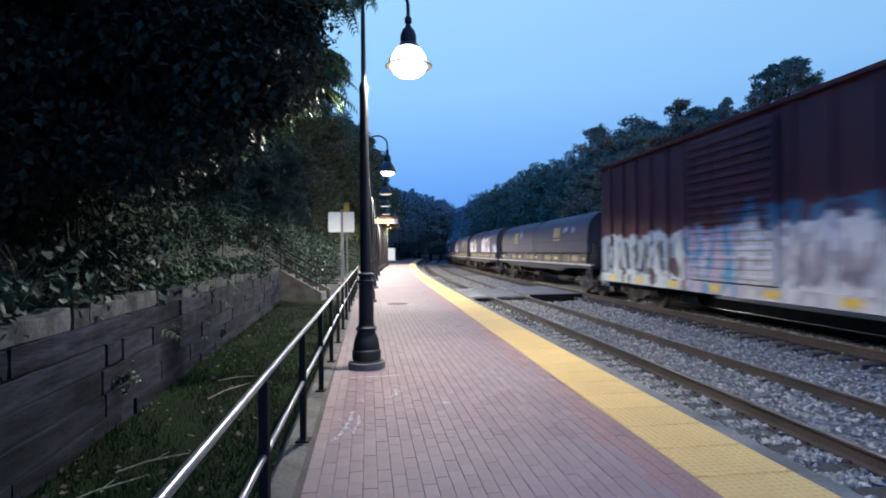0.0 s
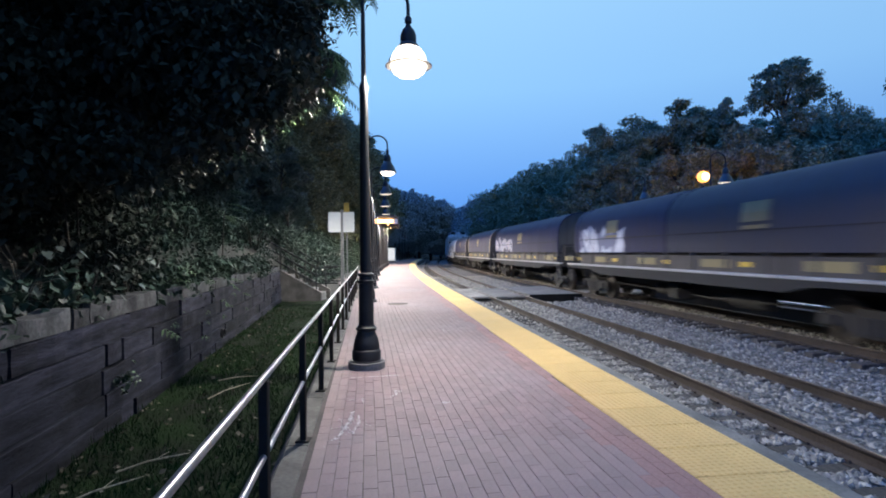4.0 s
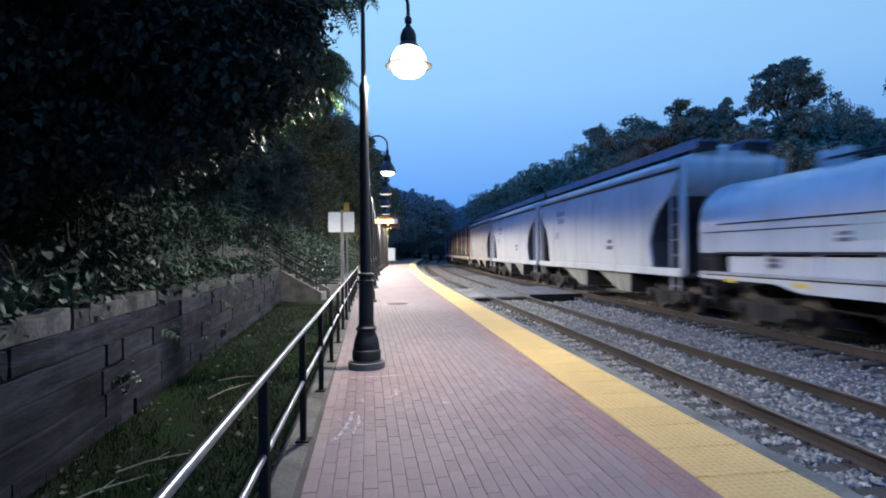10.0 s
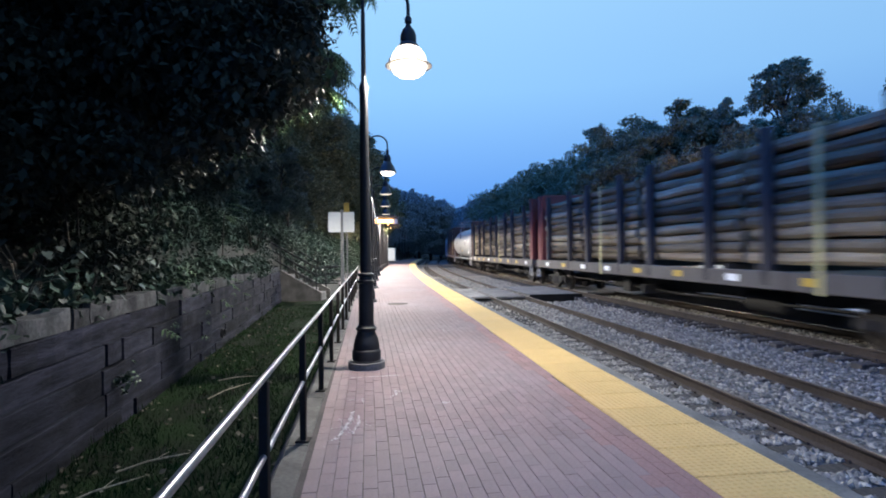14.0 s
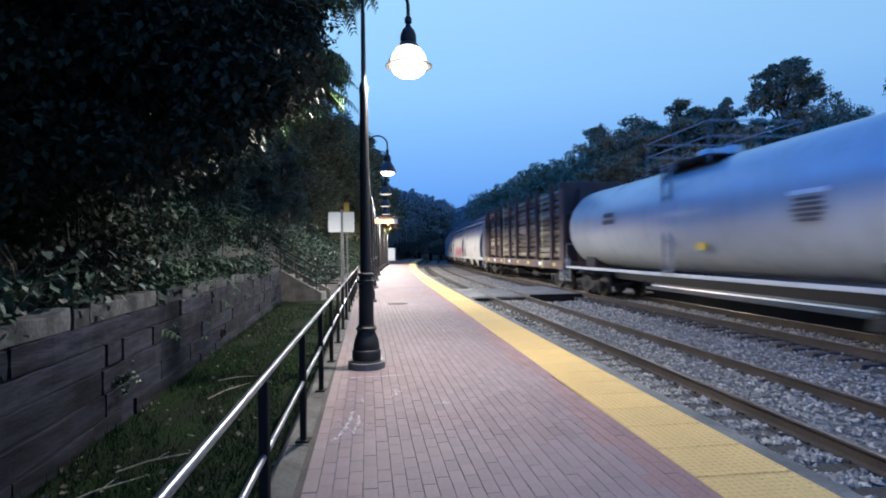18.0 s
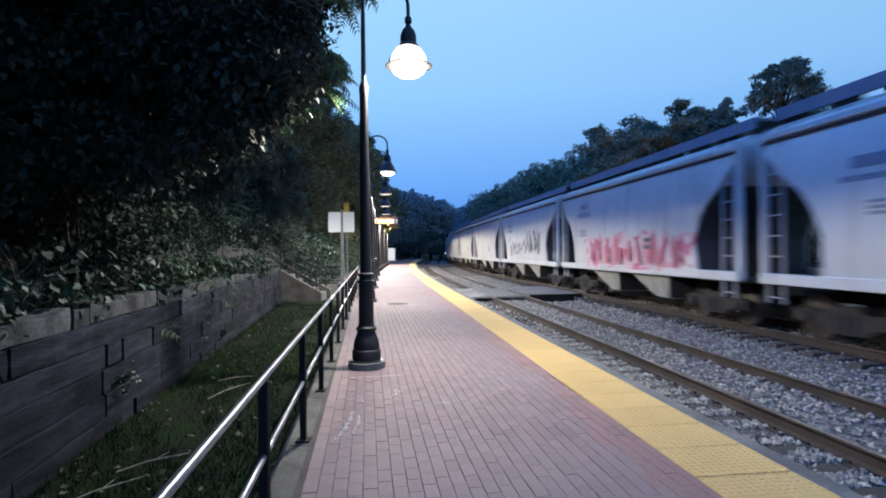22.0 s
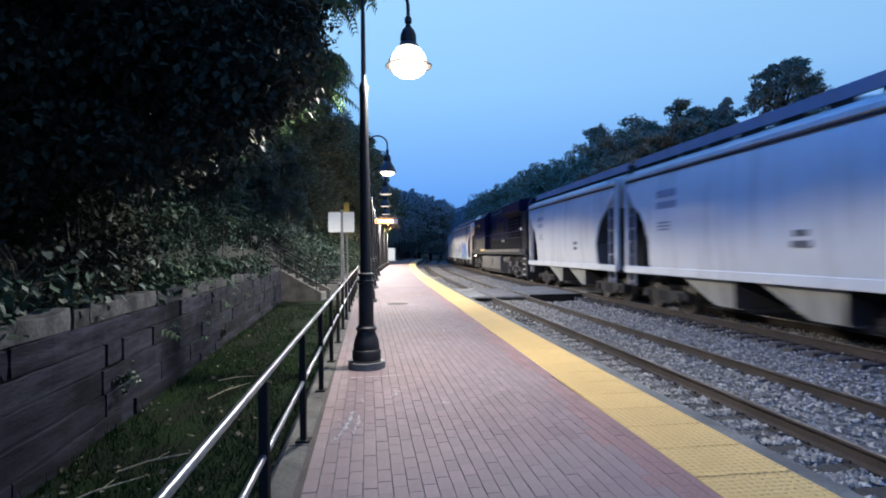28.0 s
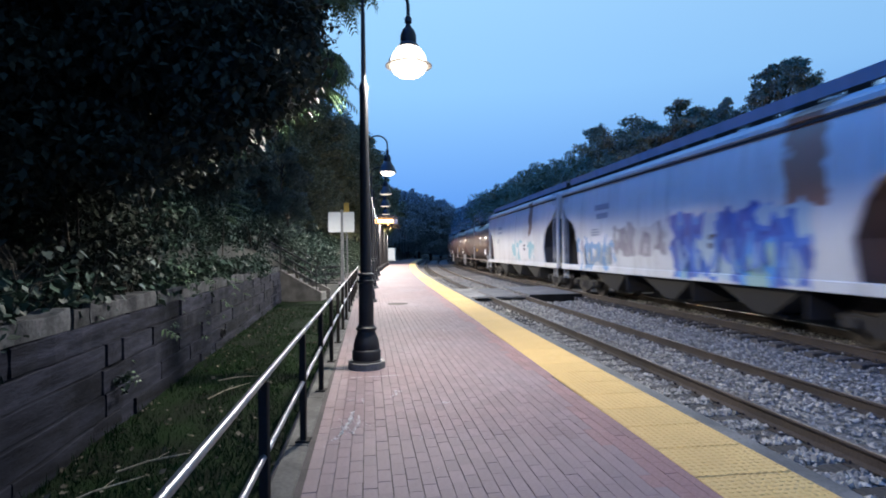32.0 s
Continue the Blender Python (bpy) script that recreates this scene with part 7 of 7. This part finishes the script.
def near_bushes():
    """Shrubs that lean out over the wall, added to shade what lies nearer."""
    rnd = random.Random(41)
    for x, y, z, r, n in ((-4.75, 4.0, 2.0, (1.0, 1.5, 0.8), 2600), (-4.5, 7.3, 2.1, (0.95, 1.1, 1.0), 2600), (-4.1, 1.5, 3.2, (1.2, 1.6, 1.7), 4200), (-5.4, 10.2, 2.3, (1.0, 1.3, 1.1), 2600), (-5.6, 6.0, 4.4, (1.6, 2.4, 1.3), 6000), (-4.15, 6.25, 1.95, (0.85, 0.7, 0.75), 3600), (-6.1, 17.3, 2.0, (0.95, 0.6, 1.1), 2600), (-5.3, 20.6, 1.6, (1.0, 0.8, 1.0), 2200), (-6.5, 17.9, 1.6, (0.6, 0.35, 0.9), 1600)):
        zb = ground_z(x, y)
        th = thing("shrub", pose(x, y, zb), "leafy shrub leaning out of the bank above the wall", "shrub", "bank shrubs")
        st = Geo()
        for k in range(9):
            a = rnd.uniform(0, 6.28)
            e = Vector((r[0] * 0.7 * math.cos(a), r[1] * 0.7 * math.sin(a), z - zb + r[2] * rnd.uniform(-0.3, 0.7)))
            st.tube([(0, 0, -0.3), e * 0.5 + Vector((0, 0, 0.25)), e], [0.035, 0.02, 0.006], 5)
        part("stem", st, M_BARK, th)
        g = Geo()
        for k in range(n // 65):
            c = blob(rnd, (0, 0, z - zb), r, 1, 0.25)[0]
            leaves(g, blob(rnd, c, (0.27, 0.27, 0.22), 65, 0.1), 0.075, rnd, -0.25, rnd.uniform(0.26, 0.42))
        # Nearer shrubs get the dark copy, for the side turned from the lamp.
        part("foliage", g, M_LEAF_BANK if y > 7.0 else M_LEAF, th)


near_bushes()


def broad_weeds():
    """Coarse weeds with large pale leaves that hang over the top of the wall."""
    rnd = random.Random(52)
    for x, y, n, h in ((-3.55, 4.35, 13, 0.55), (-3.75, 4.9, 15, 0.75), (-3.85, 5.7, 11, 0.60), (-3.9, 6.6, 12, 0.55), (-4.0, 3.8, 12, 0.9)):
        zb = 1.1
        th = thing("broad_weed", pose(x, y, zb), "coarse weed with large heart-shaped leaves above the wall", "weed", "bank weeds")
        for k in range(n):
            a = rnd.uniform(-1.9, 1.4)
            q, z = rnd.uniform(0.12, 0.45), h * rnd.uniform(0.15, 1.0)
            tip = Vector((q * math.cos(a), q * math.sin(a), z))
            part("stem", Geo().tube([(0, 0, -0.2), tip * 0.55 + Vector((0, 0, 0.12)), tip], [0.009, 0.006, 0.003], 5), M_BARK, th)
            s = rnd.uniform(0.060, 0.110)
            d = Vector((math.cos(a) * 0.7, math.sin(a) * 0.7, -0.75)).normalized()
            w = d.cross(Vector((0, 0, 1))).normalized()
            up = w.cross(d) * s * 0.12
            rim = [(0.0, 0.0), (-0.10, 0.28), (0.10, 0.48), (0.45, 0.44), (0.75, 0.24), (1.0, 0.0), (0.75, -0.24), (0.45, -0.44), (0.10, -0.48), (-0.10, -0.28)]
            ring = [tip + d * u * s + w * v * s + up * abs(v) for u, v in rim]
            g = Geo()
            g.add([tip + d * 0.35 * s] + ring, [(0, i + 1, (i + 1) % 10 + 1) for i in range(10)])
            part("leaf", g, M_LEAF_BROAD, th, smooth=True)


M_LEAF_BROAD = material("broad_pale_leaves", (0.056, 0.078, 0.072), (0.028, 0.042, 0.036), 0.5, grain=6, patch=2.0, bump=0.15, random=0.35)
broad_weeds()


def sumac_shoots():
    """Young shoots with arching feathered leaves, standing out of the bank in the lamp's light."""
    rnd = random.Random(58)
    for x, y, h, n in ((-4.15, 7.0, 1.25, 7), (-4.4, 8.2, 1.7, 7), (-4.0, 6.1, 0.75, 5), (-4.55, 9.6, 1.5, 7), (-4.9, 11.2, 1.7, 8), (-5.3, 13.0, 1.6, 8), (-4.3, 7.6, 0.9, 6), (-4.5, 8.9, 0.9, 6), (-4.75, 10.4, 1.0, 6), (-4.3, 6.5, 1.5, 5), (-5.1, 12.2, 0.9, 6)):
        zb = ground_z(x, y)
        th = thing("sapling", pose(x, y, zb), "young sapling with arching feathered leaves on the bank", "sapling", "bank saplings")
        part("stem", Geo().tube([(0, 0, -0.2), (0.04, 0.02, h * 0.5), (0.10, 0.0, h)], [0.016, 0.012, 0.006], 6), M_BARK, th)
        for k in range(n):
            g = Geo()
            a = rnd.uniform(-1.7, 1.2)
            frond(g, Vector((0.08, 0, h * rnd.uniform(0.55, 1.0))), Vector((math.cos(a), math.sin(a), rnd.uniform(0.0, 0.55))), rnd.uniform(0.42, 0.68), rnd, 0.085)
            part("feathered_leaf", g, M_LEAF_SHOOT, th)


M_LEAF_SHOOT = material("pale_leaflets", (0.105, 0.165, 0.085), (0.055, 0.090, 0.048), 0.5, grain=3, patch=0.8, bump=0.1, island=True, random=0.4)


def wall_weed():
    rnd = random.Random(3)
    y = 5.5
    th = thing("weed", pose(wall_x(y) + 0.01, y, 0.34), "small weed rooted in a joint of the timber wall", "weed")
    g = Geo()
    leaves(g, blob(rnd, (0.05, 0, 0.02), (0.07, 0.11, 0.10), 46, 0.1), 0.06, rnd, 0.2, 0.4)
    part("foliage", g, M_LEAF_BANK, th)
    part("stem", Geo().tube([(-0.03, 0, -0.03), (0.04, 0.01, 0.02), (0.07, 0.0, 0.09)], [0.006, 0.005, 0.002], 5), M_BARK, th)


sumac_shoots()
wall_weed()
oak = overhang()
SWAYING = []


def hanging_sprays():
    """Sprays of leaflets at the lamp side of the tree; each stirs in the air."""
    rnd = random.Random(77)
    groups = ((13, (-2.25, -1.75), (7.8, 8.8), (4.25, 4.95), (0.55, 0.95), (-0.45, 0.10), 0.62),      # reach out to the post
              (9, (-1.80, -1.05), (7.6, 8.8), (5.55, 5.95), (-0.5, 0.5), (-0.9, -0.4), 0.50),         # hang in from above
              (9, (-2.9, -2.1), (7.6, 9.2), (3.75, 4.6), (0.2, 0.9), (-0.6, 0.0), 0.52),
              (12, (-3.6, -2.3), (7.2, 9.6), (4.5, 5.9), (0.0, 0.9), (-0.6, 0.1), 0.50),
              (12, (-4.3, -3.0), (7.0, 9.8), (3.0, 4.2), (0.0, 0.9), (-0.6, 0.1), 0.46))
    for n_sprays, xr, yr, zr, dxr, dzr, reach in groups:
        for k in range(n_sprays):
            x, y, z = rnd.uniform(*xr), rnd.uniform(*yr), rnd.uniform(*zr)
            base = Vector((x + 7.4, y - 8.0, z - 3.4))
            g = Geo()
            for _ in range(5):
                d = Vector((rnd.uniform(*dxr), rnd.uniform(-0.7, 0.5), rnd.uniform(*dzr)))
                frond(g, Vector((0, 0, 0)), d, reach * rnd.uniform(0.7, 1.1), rnd, 0.10)
            g.tube([(-0.32, 0.06, 0.16), (-0.15, 0.03, 0.06), (0, 0, 0)], [0.009, 0.008, 0.006], 5)
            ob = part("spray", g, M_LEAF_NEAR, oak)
            ob.matrix_basis = Matrix.Translation(base)
            SWAYING.append((ob, base, rnd.uniform(0, 6.28), rnd.uniform(0.7, 1.5)))


hanging_sprays()

# ---------------------------------------------------------------- loose cover: stones, grass, litter
def stones():
    rnd = random.Random(21)
    g = Geo()
    v, f = g.v, g.f
    def stone(p, r):
        n = len(v)
        a = rnd.uniform(0, 1.57)
        ca, sa = math.cos(a), math.sin(a)
        rx, ry, rz = (r * rnd.uniform(0.65, 1.3) for _ in range(3))
        rz *= 0.8
        for x, y, z in ((rx, 0.1 * ry, 0), (-0.1 * rx, ry, 0.15 * rz), (-rx, -0.1 * ry, 0), (0.15 * rx, -ry, -0.1 * rz)):
            v.append((p.x + ca * x - sa * y, p.y + sa * x + ca * y, p.z + z))
        tx, ty = rnd.uniform(-0.4, 0.4) * rx, rnd.uniform(-0.4, 0.4) * ry
        v.append((p.x + tx, p.y + ty, p.z + rz))
        v.append((p.x - ty * 0.5, p.y + tx * 0.5, p.z - rz))
        for i in range(4):
            f.append((n + i, n + (i + 1) % 4, n + 4))
            f.append((n + (i + 1) % 4, n + i, n + 5))
    for number in range(70000):
        s = 2.0 + 44.0 * rnd.random() ** 1.7
        o = rnd.uniform(3.22, 11.3)
        if number > 54000:
            s, o = rnd.uniform(2.0, 15.0), rnd.uniform(3.22, 4.62)
        if 22.5 < s < 27.9 or (21.75 < s and 6.55 < o < 8.25 and s < 22.6):
            continue
        if abs(abs(o - O_T1) - GAUGE / 2) < 0.085 or abs(abs(o - O_T2) - GAUGE / 2) < 0.085:
            continue
        if o < 4.62:
            z = -0.545 + 0.02 * min(1, (o - 3.1) / 0.8)
            if (s / 0.53) % 1.0 < 0.36 or (s / 0.53) % 1.0 > 0.92:
                if rnd.random() < (0.95 if o > 4.10 else 0.45):
                    continue
        elif o < 6.3:
            z = -0.488
            if rnd.random() < 0.25 and ((s / 0.53) % 1.0 < 0.3):
                continue
        elif o < 7.7:
            z = -0.515
        elif o < 8.1:
            z = -0.485
        elif o < 8.62:
            z = -0.445
            if (s / 0.53) % 1.0 < 0.30 or (s / 0.53) % 1.0 > 0.86:
                continue
        elif o < 10.5:
            z = -0.395
        else:
            z = -0.42 - 0.18 * (o - 10.5)
        stone(ats(s, o, z + rnd.uniform(-0.02, 0.028)), rnd.uniform(0.020, 0.044) * (1.0 if s < 15 else 1.35))
    tagged(part("ballast_stones", g, M_BALLAST, label="pale grey crushed stones scattered between the rails"), category="ballast", kind="stuff")


stones()


def grass():
    rnd = random.Random(22)
    g = Geo()
    v, f = g.v, g.f
    for _ in range(26000):
        y = 2.2 + 15.8 * rnd.random() ** 1.4
        xa, xb = wall_x(y) + 0.03, edge_left(y) - 0.15
        t = rnd.random()
        x = xa + (xb - xa) * t
        if noise.noise(Vector((x * 1.3, y * 0.9, 2.0))) < -0.22 and rnd.random() < 0.7:
            continue
        z = -0.09 + 0.04 * noise.noise(Vector((x, y * 1.1, 5)))
        a, h, w = rnd.uniform(0, 6.283), rnd.uniform(0.025, 0.075) * (1.6 if t < 0.06 else 1.0), rnd.uniform(0.004, 0.009)
        lx, ly = rnd.uniform(-0.04, 0.04), rnd.uniform(-0.04, 0.04)
        n = len(v)
        v.extend(((x - w * math.cos(a), y - w * math.sin(a), z - 0.01), (x + w * math.cos(a), y + w * math.sin(a), z - 0.01), (x + lx, y + ly, z + h)))
        f.append((n, n + 1, n + 2))
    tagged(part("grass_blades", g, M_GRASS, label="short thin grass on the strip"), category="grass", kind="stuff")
    g = Geo()
    pts = []
    for _ in range(420):
        y = 2.4 + 14 * rnd.random() ** 1.3
        xa, xb = wall_x(y) + 0.05, edge_left(y) - 0.15
        x = xa + (xb - xa) * rnd.random() ** 1.7
        pts.append((x, y, -0.055 + 0.04 * noise.noise(Vector((x, y * 1.1, 5)))))
    leaves(g, pts, 0.055, rnd, 0.3, 0.4)
    tagged(part("fallen_leaves", g, M_LITTER, label="dry leaves strewn on the grass"), category="leaf litter", kind="stuff")
    for k, (x, y, a, l) in enumerate(((-2.75, 6.3, 70, 0.75), (-2.55, 4.2, 40, 0.55), (-3.0, 7.2, 20, 0.5), (-2.6, 3.6, 55, 0.6))):
        th = thing("fallen_twig", pose(x, y, -0.03, 0, 0, a), "dry pale twig lying on the grass", "twig", "fallen twigs")
        part("stem", Geo().tube([(0, 0, 0), (l * 0.4, 0.03, 0.02), (l * 0.8, -0.02, 0.03), (l, 0.02, 0.01)], [0.008, 0.007, 0.005, 0.002], 6), M_TWIG, th)
        part("side_shoot", Geo().tube([(l * 0.5, 0.02, 0.02), (l * 0.75, 0.12, 0.03)], [0.004, 0.0015], 5), M_TWIG, th)


M_LITTER = material("dry_leaves", (0.15, 0.125, 0.09), (0.06, 0.05, 0.035), 0.85, grain=10, patch=2, island=True, random=0.4)
M_TWIG = material("dry_twig", (0.34, 0.29, 0.22), (0.20, 0.165, 0.12), 0.85, grain=30, patch=4)
grass()

# ---------------------------------------------------------------- paving pieces
SLOPE = math.atan(0.139)
U_DIR = Vector((-math.sin(SLOPE), math.cos(SLOPE), 0))
V_DIR = Vector((math.cos(SLOPE), math.sin(SLOPE), 0))
BW, BL = 0.1045, 0.207
paving = thing("brick_paving", pose(0, 0, 0), "red-mauve brick pavers in running bond, worn and dusty", "paving", kind="structure")
BRICK = Geo().box(-BL / 2 + 0.0004, BL / 2 - 0.0004, -BW / 2 + 0.0022, BW / 2 - 0.0022, -0.045, 0.0, 0.0022).mesh("brick")
BRICK.materials.append(M_BRICK)
RED_BRICK = BRICK.copy()
RED_BRICK.materials.clear()
RED_BRICK.materials.append(M_BRICK_RED)


def paved(p):
    """True where the brick field lies: right of the kerb, left of the tactile strip."""
    s = p.y / math.cos(TH)
    return p.x > edge_left(p.y) + 0.085 and p.x + 0.114 * p.y < O_INN + 0.02


rnd = random.Random(30)
far, edge = Geo(), Geo()
count = 0
for j in range(-34, 36):
    for i in range(-48, 180):
        p = U_DIR * ((i + 0.5 * (j % 2)) * BL + rnd.uniform(-0.003, 0.003)) + V_DIR * (j * BW + rnd.uniform(-0.0016, 0.0016))
        if not paved(p):
            continue
        z = rnd.uniform(-0.002, 0.001)
        near_strip = p.x + 0.114 * p.y - O_INN + 0.24 + 0.14 * noise.noise(Vector((p.x * 1.1, p.y * 0.5, 7.0))) + rnd.uniform(-0.06, 0.06)
        if 2.75 < p.y < 4.8 and count < 300:
            count += 1
            shared("brick", RED_BRICK if near_strip > 0 else BRICK, paving, pose(p.x, p.y, z, rnd.uniform(-0.4, 0.4), rnd.uniform(-0.4, 0.4), 90 + math.degrees(SLOPE) + rnd.uniform(-0.5, 0.5)))
        elif p.y < 26:
            a, b = U_DIR * (BL / 2 - 0.0004), V_DIR * (BW / 2 - rnd.uniform(0.0012, 0.0034))
            c = [p - a - b, p - a + b, p + a + b, p + a - b]
            tp = [q + (p - q).normalized() * 0.0025 for q in c]
            bed = edge if near_strip > 0 and p.y > 2.7 else far
            n = len(bed.v)
            bed.v.extend((q.x, q.y, z - 0.005) for q in c)
            bed.v.extend((q.x, q.y, z) for q in tp)
            bed.v.extend((q.x, q.y, -0.04) for q in c)
            bed.f.append((n + 4, n + 5, n + 6, n + 7)[::-1])
            for k in range(4):
                bed.f.append((n + k, n + (k + 1) % 4, n + 4 + (k + 1) % 4, n + 4 + k)[::-1])
                bed.f.append((n + 8 + k, n + 8 + (k + 1) % 4, n + (k + 1) % 4, n + k)[::-1])
tagged(part("brick_field", far, M_BRICK_BED, paving), kind="stuff")
tagged(part("brick_margin", edge, M_BRICK_RED, paving, "cleaner red bricks beside the tactile strip"), kind="stuff")
g = Geo()
strip(g, stations(25.6, PLAT_END, 2.4), lambda s: [(plat_cross(s) + 0.05, -0.002), (O_INN + 0.02, -0.002)])
part("far_paving", g, M_BRICK_BED, paving)

# tactile strip of domed panels
tactile = thing("tactile_strip", pose(0, 0, 0), "yellow tactile warning strip of domed panels at the edge", "tactile strip", kind="structure")
PL, PW = 0.564, O_OUT - O_INN
def panel_mesh(domes):
    g = Geo().box(-PL / 2 + 0.007, PL / 2 - 0.007, -PW / 2, PW / 2, -0.03, 0.008, 0.003)
    if domes:
        nx, ny = 10, 13
        for ix in range(nx):
            for iy in range(ny):
                x, y = -PL / 2 + PL * (ix + 0.5) / nx, -PW / 2 + PW * (iy + 0.5) / ny
                g.loft([[(x + r * math.cos(k * 1.0472), y + r * math.sin(k * 1.0472), z) for k in range(6)] for r, z in ((0.0215, 0.007), (0.0185, 0.0112), (0.011, 0.0132))], caps=True)
    me = g.mesh("panel")
    me.materials.append(M_YELLOW)
    return me


ME_DOMED, ME_PLAIN = panel_mesh(True), panel_mesh(False)
for i in range(-9, 214):
    s = (i + 0.5) * PL + 0.28
    shared("panel", ME_DOMED if -1 < s < 34 else ME_PLAIN, tactile, pose_at(s, (O_INN + O_OUT) / 2, 0.0))


# ---------------------------------------------------------------- what moves
def travelled(t):
    return 11.4416 * t - 0.010483 * ((t - 16.0) ** 2 - 256.0)


def car_pose(u, swing, t):
    s = u + 2.684 - travelled(t)
    a, b = ats(s - swing, O_T2, Z_T2), ats(s + swing, O_T2, Z_T2)
    m, d = (a + b) / 2, b - a
    return pose(m.x, m.y, m.z, 0, 0, math.degrees(math.atan2(d.y, d.x)))


def motions():
    times = [0.0, 0.25] + [0.5 * k for k in range(1, 64)] + [31.75, 32.0]
    for th, u, swing in CARS:
        walk(th, [(t, car_pose(u, swing, t)) for t in times])
    for ob, base, phase, rate in SWAYING:
        walk(ob, [(0.4 * k, pose(base.x, base.y, base.z, 3.5 * math.sin(rate * 0.4 * k * 1.9 + phase), 3.0 * math.sin(rate * 0.4 * k * 2.6 + 2 * phase),
                                 4.0 * math.sin(rate * 0.4 * k * 1.3 + 3 * phase))) for k in range(81)])
    # every wheelset turns alike: key one, share its keys
    first = WHEELSETS[0]
    walk(first, [(k / 30.0, pose(0, 0, 0, 0, -math.degrees(travelled(k / 30.0) / 0.462) % 360.0, 0)) for k in range(961)])
    for w in WHEELSETS[1:]:
        w.rotation_mode = "QUATERNION"
        w.animation_data_create()
        w.animation_data.action = first.animation_data.action
        w.animation_data.action_slot = first.animation_data.action_slot


motions()
